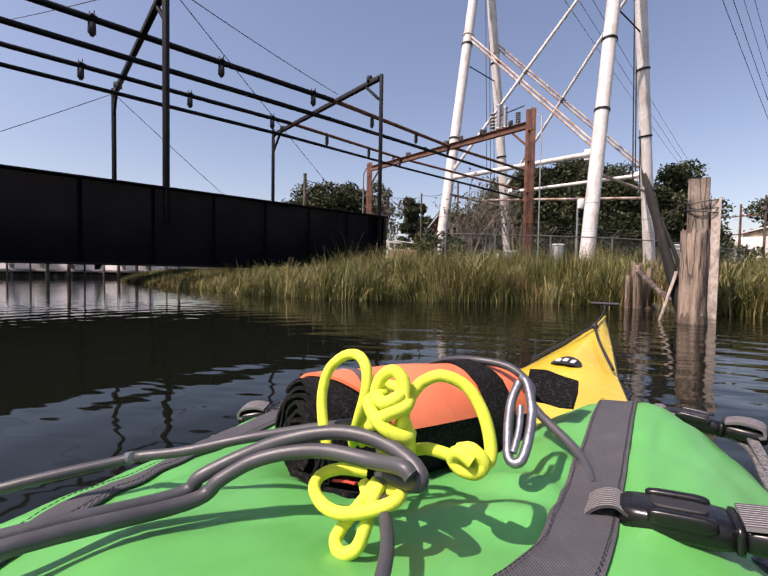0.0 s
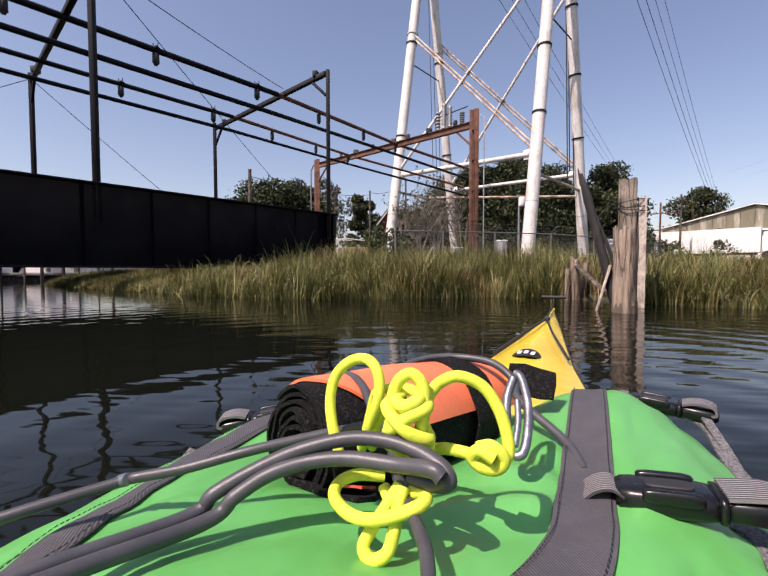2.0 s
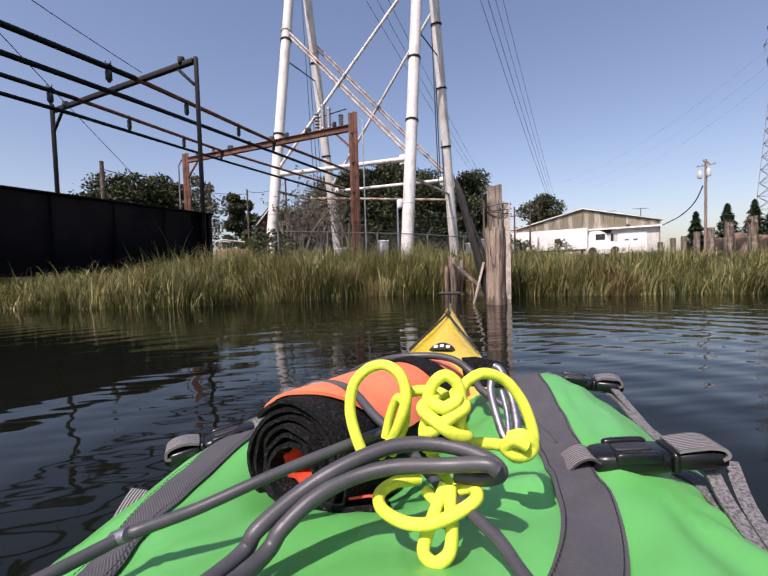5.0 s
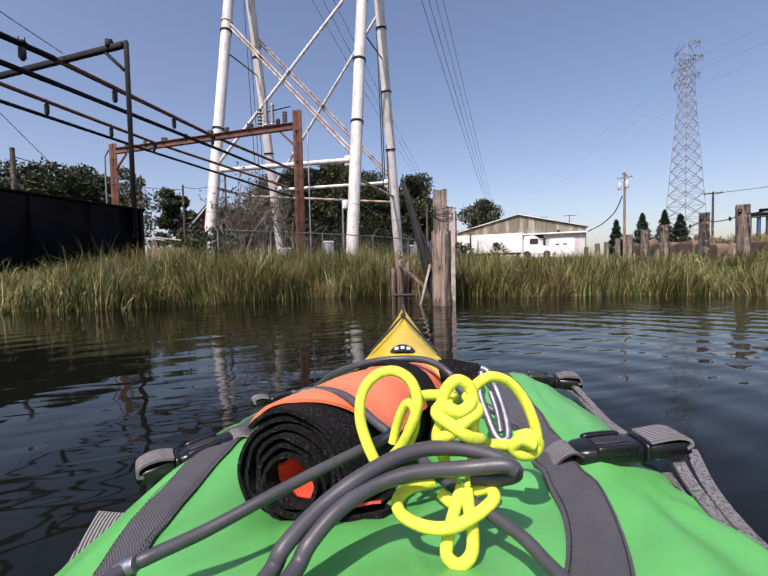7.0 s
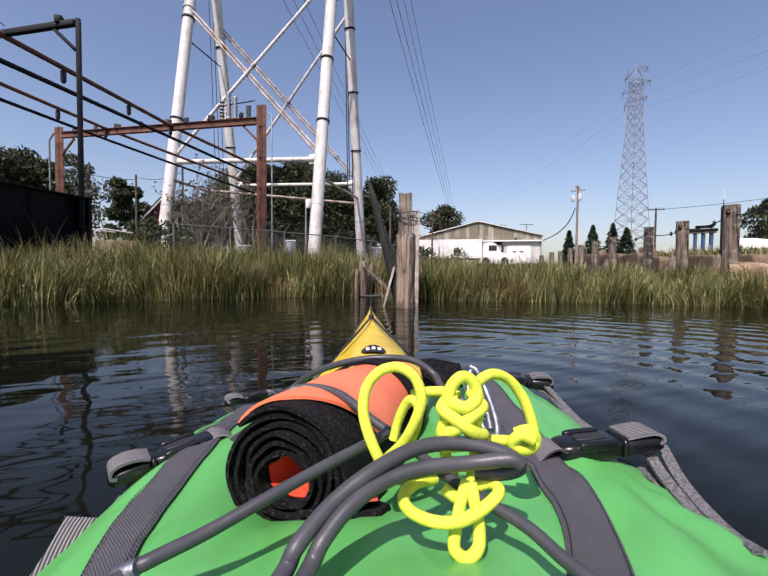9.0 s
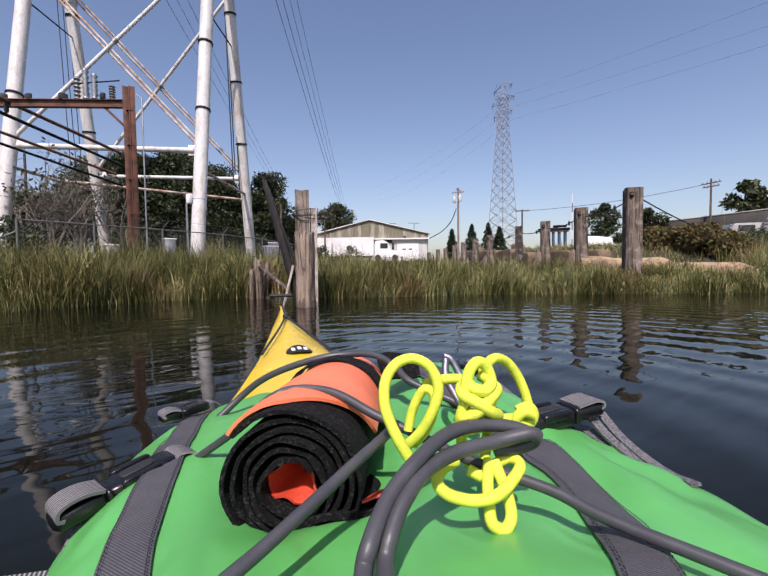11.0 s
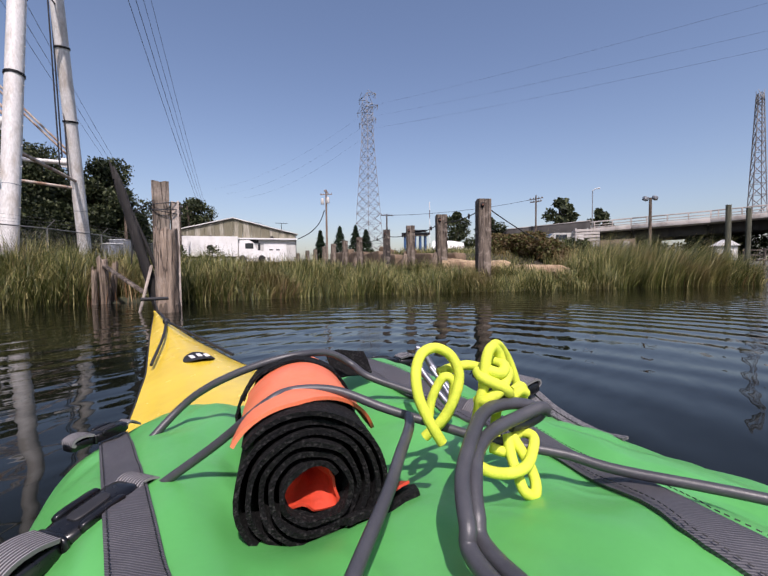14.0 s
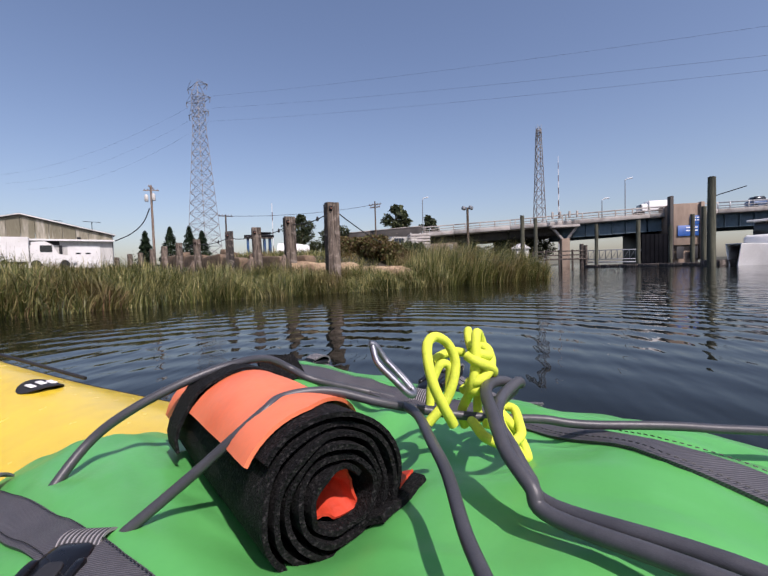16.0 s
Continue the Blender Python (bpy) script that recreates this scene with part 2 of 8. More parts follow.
def water_material():
    """Dark creek water with low, drawn-out ripples."""
    m = bpy.data.materials.new("creek_water")
    m.use_nodes = True
    nt, b = m.node_tree, m.node_tree.nodes["Principled BSDF"]
    N, L = nt.nodes.new, nt.links.new
    co = N("ShaderNodeTexCoord")
    total = None
    for scale, strech, amp, turn in ((0.8, (1, 4.2, 1), 0.9, 24), (3.1, (1, 4.6, 1), 0.26, 30), (10.0, (1, 2.4, 1), 0.075, 14)):
        mp, t, mul = N("ShaderNodeMapping"), N("ShaderNodeTexNoise"), N("ShaderNodeMath")
        mp.inputs["Scale"].default_value, mp.inputs["Rotation"].default_value = strech, (0, 0, radians(turn))
        t.inputs["Scale"].default_value, t.inputs["Detail"].default_value = scale, 0.3
        L(co.outputs["Object"], mp.inputs["Vector"])
        L(mp.outputs[0], t.inputs["Vector"])
        mul.operation = "MULTIPLY"
        mul.inputs[1].default_value = amp
        L(t.outputs["Fac"], mul.inputs[0])
        if total is None:
            total = mul.outputs[0]
        else:
            s = N("ShaderNodeMath")
            L(total, s.inputs[0])
            L(mul.outputs[0], s.inputs[1])
            total = s.outputs[0]
    mp, ring, mul, s = N("ShaderNodeMapping"), N("ShaderNodeTexWave"), N("ShaderNodeMath"), N("ShaderNodeMath")
    mp.inputs["Location"].default_value = (-0.4, -0.9, 0)
    ring.wave_type, ring.rings_direction = "RINGS", "Z"
    for name, value in (("Scale", 1.05), ("Distortion", 3.4), ("Detail", 2.0), ("Detail Scale", 0.7), ("Detail Roughness", 0.6)):
        ring.inputs[name].default_value = value
    mul.operation = "MULTIPLY"
    mul.inputs[1].default_value = 0.235
    L(co.outputs["Object"], mp.inputs["Vector"])
    L(mp.outputs[0], ring.inputs["Vector"])
    L(ring.outputs["Fac"], mul.inputs[0])
    L(total, s.inputs[0])
    L(mul.outputs[0], s.inputs[1])
    total = s.outputs[0]
    sep, ease, calm = N("ShaderNodeSeparateXYZ"), N("ShaderNodeMapRange"), N("ShaderNodeMath")
    ease.interpolation_type = "SMOOTHSTEP"
    for k, value in enumerate((-2.5, 5.0, 0.27, 0.95)):
        ease.inputs[k + 1].default_value = value
    calm.operation = "MULTIPLY"
    L(co.outputs["Object"], sep.inputs[0])
    L(sep.outputs["X"], ease.inputs[0])
    L(ease.outputs[0], calm.inputs[0])
    L(total, calm.inputs[1])
    total = calm.outputs[0]
    bp = N("ShaderNodeBump")
    bp.inputs["Strength"].default_value, bp.inputs["Distance"].default_value = 1.0, 0.014
    L(total, bp.inputs["Height"])
    L(bp.outputs[0], b.inputs["Normal"])
    b.inputs["Base Color"].default_value = (0.005, 0.006, 0.004, 1)
    b.inputs["Roughness"].default_value = 0.03
    b.inputs["IOR"].default_value = 1.33
    b.inputs["Specular IOR Level"].default_value = 0.25
    return m


WATER = water_material()
SOIL = surface("marsh_soil", (0.045, 0.038, 0.025), 0.95, other=(0.035, 0.042, 0.018), scale=0.6, grain=25, bump=0.6, depth=0.03)
SAND = surface("pale_sand", (0.44, 0.32, 0.195), 0.95, other=(0.22, 0.145, 0.09), scale=3.5, grain=30, vary=0.35, bump=1.0, depth=0.05)
BLACK_STEEL = surface("black_painted_steel", (0.0035, 0.0038, 0.0055), 0.75, other=(0.007, 0.0073, 0.009), scale=0.7, grain=30, vary=0.2, spec=0.045)
DARK_PIPE = surface("dark_painted_pipe", (0.0065, 0.0073, 0.0098), 0.58, other=(0.013, 0.012, 0.0125), mix=0.3, scale=2, grain=40, spec=0.16)
HOUSE_RED = surface("dark_red_boards", (0.16, 0.04, 0.03), 0.7, other=(0.11, 0.03, 0.025), scale=2, grain=20, vary=0.15, bump=0.2)
RUST = surface("rusted_steel", (0.165, 0.072, 0.045), 0.85, other=(0.08, 0.038, 0.028), scale=2.2, grain=35, vary=0.25, bump=0.4)
WHITE_STEEL = surface("weathered_white_paint", (0.63, 0.615, 0.59), 0.55, other=(0.45, 0.405, 0.35), mix=0.36, scale=1.6, grain=14, vary=0.22, stretch=(1, 1, 0.3))
RUSTY_WHITE = surface("rust_stained_white_rod", (0.52, 0.455, 0.39), 0.65, other=(0.28, 0.165, 0.105), mix=0.55, scale=1.6, grain=20, vary=0.15)
CABLE = surface("black_cable", (0.018, 0.018, 0.02), 0.6, bump=0)
GALV = surface("galvanised_steel", (0.30, 0.31, 0.32), 0.5, 0.6, scale=3, grain=30)
FENCE_STEEL = surface("dull_fence_wire", (0.17, 0.17, 0.165), 0.65, 0.3, scale=3, grain=30)
WOOD = surface("weathered_timber", (0.27, 0.205, 0.145), 0.9, other=(0.075, 0.055, 0.04), mix=0.7, scale=9, grain=60, vary=0.45, bump=1.0, depth=0.02, stretch=(1, 1, 0.09))
PILE_WOOD = cracked(surface("bleached_pile_timber", (0.32, 0.245, 0.185), 0.9, other=(0.11, 0.078, 0.056), mix=0.5, scale=7, grain=55, vary=0.5, bump=1.0, depth=0.02, stretch=(1, 1, 0.11)))
WET_WOOD = surface("wet_pile_timber", (0.13, 0.095, 0.068), 0.6, other=(0.06, 0.045, 0.032), mix=0.5, scale=8, grain=55, vary=0.4, bump=1.0, depth=0.015, stretch=(1, 1, 0.2))
PALE_PEEL = surface("pale_peeled_wood", (0.50, 0.43, 0.37), 0.9, other=(0.20, 0.15, 0.12), mix=0.42, scale=8, grain=40, vary=0.4, bump=1.0, depth=0.01, stretch=(1, 1, 0.5))
PILE_GREY = cracked(surface("silvered_split_timber", (0.26, 0.215, 0.17), 0.9, other=(0.11, 0.085, 0.065), mix=0.55, scale=9, grain=60, vary=0.4, bump=1.0, depth=0.016, stretch=(1, 1, 0.08)))
WOOD_GREY = cracked(surface("grey_timber", (0.20, 0.16, 0.125), 0.9, other=(0.065, 0.048, 0.036), mix=0.65, scale=9, grain=60, vary=0.4, bump=1.0, depth=0.016, stretch=(1, 1, 0.08), each=0.18), 11.0, 0.06)
WOOD_DARK = cracked(surface("dark_wet_timber", (0.045, 0.036, 0.03), 0.8, other=(0.085, 0.068, 0.055), scale=6, grain=40, vary=0.3, bump=0.8, depth=0.01, stretch=(1, 1, 0.1)), 11.0, 0.06)
CHARRED = surface("blackened_timber", (0.020, 0.018, 0.017), 0.8, other=(0.07, 0.06, 0.052), mix=0.3, scale=9, grain=60, vary=0.4, bump=1.0, depth=0.012, stretch=(1, 1, 0.15))
WOOD_PALE = surface("pale_split_timber", (0.36, 0.28, 0.215), 0.85, other=(0.15, 0.105, 0.08), mix=0.6, scale=7, grain=50, vary=0.3, bump=0.8, depth=0.010, stretch=(1, 1, 0.08))
CONCRETE = surface("tan_concrete", (0.19, 0.132, 0.085), 0.9, other=(0.10, 0.07, 0.046), mix=0.6, scale=1.6, grain=18, vary=0.25, bump=0.7, depth=0.03)
GREY_CONCRETE = surface("grey_concrete", (0.40, 0.37, 0.34), 0.9, other=(0.26, 0.235, 0.21), scale=0.8, grain=10, vary=0.12)
# stained concrete; on the road bridge girders its dark tone adds deck shade
DARK_CONCRETE = surface("stained_shaded_concrete", (0.065, 0.060, 0.056), 0.9, other=(0.038, 0.035, 0.033), scale=0.5, grain=8, vary=0.2, stretch=(1, 1, 0.3))
BROWN_CONCRETE = surface("stained_brown_concrete", (0.27, 0.205, 0.155), 0.9, other=(0.18, 0.13, 0.10), scale=0.5, grain=8, vary=0.15, stretch=(1, 1, 0.3))
WHITE_PAINT = surface("white_painted_panel", (0.80, 0.79, 0.77), 0.5, other=(0.70, 0.685, 0.66), scale=0.8, grain=15, vary=0.04)
GABLE = surface("mossy_panel", (0.40, 0.37, 0.30), 0.85, other=(0.17, 0.155, 0.105), mix=0.75, scale=1.1, grain=9, vary=0.2, stretch=(1, 1, 0.16))
DARK = surface("dark_recess", (0.015, 0.015, 0.017), 0.7, bump=0)
GLASS_DARK = surface("dark_window_glass", (0.02, 0.025, 0.03), 0.08, bump=0)
ORANGE = surface("orange_plastic", (0.75, 0.16, 0.04), 0.6)
BLUE_STEEL = surface("blue_grey_bridge_steel", (0.075, 0.125, 0.16), 0.55, other=(0.05, 0.085, 0.11), scale=0.6, grain=8)
SIGN_BLUE = surface("blue_sign", (0.02, 0.10, 0.36), 0.5, bump=0)
BLUE_PAINT = surface("blue_vehicle_paint", (0.035, 0.10, 0.23), 0.5, other=(0.05, 0.07, 0.11), scale=2, grain=12)
LEAF = foliage("broad_leaves", (0.011, 0.018, 0.007), (0.032, 0.045, 0.017), (0.095, 0.108, 0.045), through_light=0.15)
LEAF_GREY = foliage("greyish_leaves", (0.045, 0.052, 0.033), (0.075, 0.082, 0.052), (0.13, 0.13, 0.085))
LEAF_FIR = foliage("conifer_needles", (0.010, 0.022, 0.010), (0.018, 0.036, 0.015), (0.032, 0.055, 0.022), through_light=0.1)
LEAF_RED = foliage("reddish_shrub_leaves", (0.055, 0.036, 0.015), (0.15, 0.10, 0.042), (0.11, 0.14, 0.04))
REED = foliage("reed_blades", (0.018, 0.028, 0.007), (0.112, 0.128, 0.030), (0.56, 0.47, 0.21), rough=0.45, through_light=0.13, dead=(0.17, 0.11, 0.048))
REED_DEAD = foliage("dead_reed_blades", (0.07, 0.036, 0.016), (0.19, 0.10, 0.045), (0.40, 0.28, 0.15), rough=0.6, through_light=0.1)
PALE_BARK = surface("pale_dead_bark", (0.24, 0.205, 0.165), 0.95, other=(0.13, 0.105, 0.08), grain=30, bump=0.6, depth=0.02)
BARK = surface("bark", (0.10, 0.075, 0.055), 0.95, grain=30, bump=0.6, depth=0.02)
PYLON_STEEL = surface("weathered_pylon_steel", (0.25, 0.245, 0.245), 0.6, other=(0.17, 0.155, 0.15), scale=0.4, grain=6)
OFF_WHITE = surface("dulled_white_panel", (0.56, 0.55, 0.52), 0.6, other=(0.42, 0.41, 0.38), mix=0.5, scale=0.7, grain=9, vary=0.1, stretch=(1, 1, 0.25))
WOOD_GREEN = surface("algae_green_timber", (0.125, 0.125, 0.085), 0.9, other=(0.04, 0.042, 0.03), mix=0.6, scale=3, grain=40, vary=0.3, bump=0.8, depth=0.012, stretch=(1, 1, 0.1))


# ---- ground and water ----
SHORE = [(-90, 75), (-45, 50), (-22, 30), (-14.2, 16.4), (-12.9, 13.5), (-9.4, 10.9), (-6.4, 9.1), (-4.1, 7.5), (-1.9, 6.6), (-0.5, 6.9), (1.2, 7.4), (2.4, 7.1),
         (3.3, 6.1), (4.4, 5.3), (5.5, 4.9), (6.6, 3.9), (7.5, 2.9), (8.4, 2.0), (9.3, 1.2), (10.2, 0.5), (11.3, -0.7), (12.4, -1.7), (13.3, -2.0), (15, -0.6),
         (22, -1.8), (35, -4), (48, -7), (53, -10), (75, -12), (140, -30)]
LAND = np.array(SHORE + [(900, -160), (900, 900), (-900, 900), (-900, 300)])
FAR_BANK = np.array([(-900, -70), (-60, -60), (0, -70), (50, -75), (900, -240), (900, -900), (-900, -900)])


def inland(x, y, poly):
    """Distance from the shore, positive on land."""
    a, b = poly, np.roll(poly, -1, 0)
    d = np.full(x.shape, 1e9)
    odd = np.zeros(x.shape, bool)
    for (ax, ay), (bx, by) in zip(a, b):
        ux, uy = bx - ax, by - ay
        t = np.clip(((x - ax) * ux + (y - ay) * uy) / (ux * ux + uy * uy), 0, 1)
        d = np.minimum(d, np.hypot(x - ax - t * ux, y - ay - t * uy))
        if ay != by:
            odd ^= ((ay > y) != (by > y)) & (x < (bx - ax) * (y - ay) / (by - ay) + ax)
    return np.where(odd, d, -d)


def row_side(x, y, axis=0):
    """Distance behind the row of bulkhead posts (axis 0), or along it (axis 1)."""
    return 0.612 * (x - 8.68) + 0.791 * (y - 3.57) if axis else 0.791 * (x - 8.68) - 0.612 * (y - 3.57)


def height(x, y):
    d = np.maximum(inland(x, y, LAND), inland(x, y, FAR_BANK))
    land = 0.30 * (1 - np.exp(-np.maximum(d, 0) / 0.9)) + 0.028 * np.minimum(np.maximum(d, 0), 75)
    land += 0.6 * np.exp(-((x - 31) / 9) ** 2 - ((y - 9) / 9) ** 2) * (1 - np.exp(-np.maximum(d, 0) / 1.5))      # gravel yard
    o, s_ = row_side(x, y), row_side(x, y, 1)
    land += 0.5 * np.clip((o - 0.5) / 0.5, 0, 1) * np.clip((8 - o) / 4, 0, 1) * np.clip((s_ - 1.6) / 0.9, 0, 1) * np.clip((19 - s_) / 5, 0, 1)      # fill behind the bulkhead
    return np.where(d > 0, land, np.maximum(d * 0.3, -1.2))


def ground_at(x, y):
    return float(height(np.array([float(x)]), np.array([float(y)]))[0])


k = np.linspace(-1, 1, 231)
span = np.sinh(k * 5.2) / np.sinh(5.2) * 850
gx, gy = np.meshgrid(span + 3, span + 6)
gz = height(gx, gy)
gm = Mesh()
n = len(k)
gm.v = list(zip(gx.ravel().tolist(), gy.ravel().tolist(), gz.ravel().tolist()))
gm.f = [(i * n + j, i * n + j + 1, (i + 1) * n + j + 1, (i + 1) * n + j) for i in range(n - 1) for j in range(n - 1)]
gm.s = [True] * len(gm.f)
solid("ground", gm, SOIL, "low marshy creek bank of dark soil", "ground", kind="structure")
wm = Mesh().sheet([[(x, y, 0) for x in np.linspace(-850, 850, 9)] for y in np.linspace(-850, 850, 9)], False)
solid("water", wm, WATER, "dark rippled tidal creek water reflecting sky and banks", "water", kind="structure")

# ---- reeds along the bank ----
rng = np.random.default_rng(5)


def blades(x, y, tall, wide, lean, droop, mat):
    """Arching grass blades at the given places, as one mesh; neighbours lean alike."""
    m = len(x)
    px, py, pz = x.copy(), y.copy(), height(x, y) - 0.03
    wind = np.clip((0.54 * x - 0.84 * y - 4.2) / 0.8, 0, 1) * 0.75
    a = 2.2 * np.sin(x * 3.1 + 1.7 * np.sin(y * 2.3)) + 1.6 * np.sin(y * 4.1 - x * 1.9) + rng.normal(0, 1.25, m)
    dx, dy = np.cos(a) * (1 - wind) + 0.54 * wind, np.sin(a) * (1 - wind) - 0.84 * wind
    a = np.arctan2(dy, dx)
    face = a + math.pi / 2 + rng.normal(0, 0.4, m)
    sx, sy = np.cos(face) * wide, np.sin(face) * wide
    verts = np.zeros((m, 9, 3))
    for row in range(5):
        w = (0.8, 1.0, 0.8, 0.5, 0.0)[row]
        if row < 4:
            verts[:, 2 * row] = np.stack([px - sx * w, py - sy * w, pz], 1)
            verts[:, 2 * row + 1] = np.stack([px + sx * w, py + sy * w, pz], 1)
            bend = lean + droop * ((row + 0.6) / 4) ** 1.8
            px, py, pz = px + dx * np.sin(bend) * tall / 4, py + dy * np.sin(bend) * tall / 4, pz + np.cos(bend) * tall / 4
        else:
            verts[:, 8] = np.stack([px, py, pz], 1)
    base = np.arange(m)[:, None] * 9
    quads = np.concatenate([base + np.array([[0, 1, 3, 2]]) + 2 * k for k in range(3)])
    tris = base + np.array([[6, 7, 8]])
    me = bpy.data.meshes.new("reeds")
    me.from_pydata(verts.reshape(-1, 3).tolist(), [], quads.tolist() + tris.tolist())
    me.materials.append(mat)
    me.update()
    return me


def along(x, y):
    """Growth along the bank: short by the sand, a tall tuft on the point."""
    p = 0.54 * x - 0.84 * y
    point = np.interp(p, [1, 4.1, 4.6, 7.2, 8.2, 9.0], [0.46, 0.42, 1.05, 1.08, 0.85, 0.5])
    bank = np.interp(x, [-14, -9, -4, -2.4, -1, 1, 2.5, 4, 6, 8, 9.3, 10.4, 12, 14], [0.36, 0.40, 0.46, 0.80, 0.95, 1.0, 0.95, 0.75, 0.62, 0.5, 0.5, 0.5, 0.5, 0.5])
    return np.where(x > 7.2, point, bank * 0.9)


def clear(x, y):
    """Bare spots by the pile stubs and the sand."""
    return (np.hypot(x - 2.62, y - 6.55) > 0.42) & (np.hypot(x - 10.05, y - 3.95) > 1.0) & (np.hypot(x - 10.5, y - 2.6) > 0.9)


def reed_bed(count, x0, x1, y0, y1, d0, d1, tall, wide, label, keep=None, bend=1.45, mat=REED):
    x, y = rng.uniform(x0, x1, count * 8), rng.uniform(y0, y1, count * 8)
    d = inland(x, y, LAND)
    ok = (d > d0) & (d < d1)
    if keep is not None:
        ok &= keep(x, y)
    x, y = x[ok][:count], y[ok][:count]
    tuft = 1 + 0.30 * np.sin(x * 2.3 + 1.3 * np.sin(y * 1.9)) * np.sin(y * 2.9 - x * 0.7) + 0.18 * np.sin(x * 6.1 + y * 3.7) * np.sin(y * 7.3 - x * 2.2)
    h = along(x, y) * tall * rng.uniform(0.55, 1.2, len(x)) * tuft
    me = blades(x, y, h, wide * rng.uniform(0.6, 1.2, len(x)), np.abs(rng.normal(0.12, 0.20, len(x))), np.abs(rng.normal(bend, 0.85, len(x))).clip(0, 2.6), mat)
    tagged(new("reeds", me), label, "reeds", kind="stuff")


reed_bed(135000, -16, 15.5, -3, 18, -0.16, 2.2, 0.86, 0.0043, "dense green and straw-coloured reeds at the water's edge", clear)
reed_bed(38000, -14, 17, -2, 22, 1.8, 7, 0.80, 0.0065, "reeds with dry tips behind the water's edge", lambda x, y: ~((x > 7.6) & (0.54 * x - 0.84 * y < 4.5) & (y < 30)))
reed_bed(9000, -30, 40, 5, 50, 6, 22, 0.75, 0.016, "rough grass on the flat bank")
reed_bed(36000, -14, 15, -3, 16, -0.22, 0.9, 0.80, 0.0066, "broad arching sedge leaves overhanging the water", clear, 1.7)
reed_bed(9000, -14, 15, -3, 16, -0.18, 1.5, 0.62, 0.006, "dead rust-brown reed stalks standing in patches", lambda x, y: np.sin(x * 1.7 + 1.1 * np.sin(y * 1.3)) * np.sin(y * 1.9 - 0.6 * x) > 0.32, 0.9, REED_DEAD)
reed_bed(260, -6.2, -2.0, 7.2, 11.5, 0.3, 2.6, 1.45, 0.009, "tall arching single blades by the end of the bridge girder", None, 1.2)
reed_bed(9000, 8, 22, 3, 20, 0.5, 9, 0.62, 0.007, "short yellow-green grass on top of the concrete bulkhead", lambda x, y: (row_side(x, y) > 0.95) & (row_side(x, y) < 3.4) & (row_side(x, y, 1) > 1.6) & (row_side(x, y, 1) < 15), 1.2)


# ---- railway swing bridge with its overhead frames ----
GATE = Vector((-3.25, 14.75, 0))
U = Vector((0.610, 0.793, 0)).normalized()      # along the track
NN = Vector((-U.y, U.x, 0))                    # across the track, away from the creek's mouth


def on_bridge(s, lat, z):
    return GATE + U * s + NN * lat + Vector((0, 0, z))


bridge = thing("railway_bridge", "black riveted plate-girder railway bridge over the creek", "bridge", on_bridge(-8, 4.3, 0))
shift = bridge.matrix_basis.inverted()


def bpart(name, mesh, mat, parent=bridge, label=""):
    mesh.v = [tuple(shift @ Vector(p)) for p in mesh.v]
    return part(name, mesh, mat, parent, label)


for lat, side in ((0, -1), (8.6, 1)):
    low = 0.575 if side < 0 else 1.4
    g = Mesh().beam(on_bridge(-24, lat, low / 2 + 1.265), on_bridge(0.32, lat, low / 2 + 1.265), 0.03, 2.53 - low, 0.004)
    girder = bpart("girder", g, BLACK_STEEL, bridge, "matt black plate girder")
    for z, h in ((2.53, 0.05), (low, 0.05)):
        bpart("flange", Mesh().beam(on_bridge(-24, lat, z), on_bridge(0.34, lat, z), 0.46, h, 0.006), BLACK_STEEL, girder)
    for i in range(17):
        s = -23.6 + i * 1.48
        bpart("stiffener", Mesh().beam(on_bridge(s, lat + side * 0.075, low + 0.035), on_bridge(s, lat + side * 0.075, 2.49), 0.016, 0.12, 0.003), BLACK_STEEL, girder)
    bpart("end_plate", Mesh().beam(on_bridge(0.36, lat, low - 0.015), on_bridge(0.36, lat, 2.55), 0.03, 0.44, 0.004), BLACK_STEEL, girder)
bpart("deck", Mesh().beam(on_bridge(-24, 4.3, 2.0), on_bridge(0.3, 4.3, 2.0), 2.8, 0.14), BLACK_STEEL)
for i in range(9):
    bpart("floor_beam", Mesh().ibeam(on_bridge(-23 + i * 2.85, 0.25, 1.74), on_bridge(-23 + i * 2.85, 8.35, 1.74), 0.2, 0.3), BLACK_STEEL)

# support piles under the span
for s, lat in ((-11.5, 3.2), (-11.2, 5.4), (-0.6, 1.6), (-0.6, 6.6)):
    p = on_bridge(s, lat, 0)
    solid("bridge_pile", Mesh().rod((0, 0, -1.4), (0, 0, 1.7), 0.15, 0.13, 12), WOOD_DARK, "dark timber pile under the railway bridge", "pile", p, "piles under the bridge")

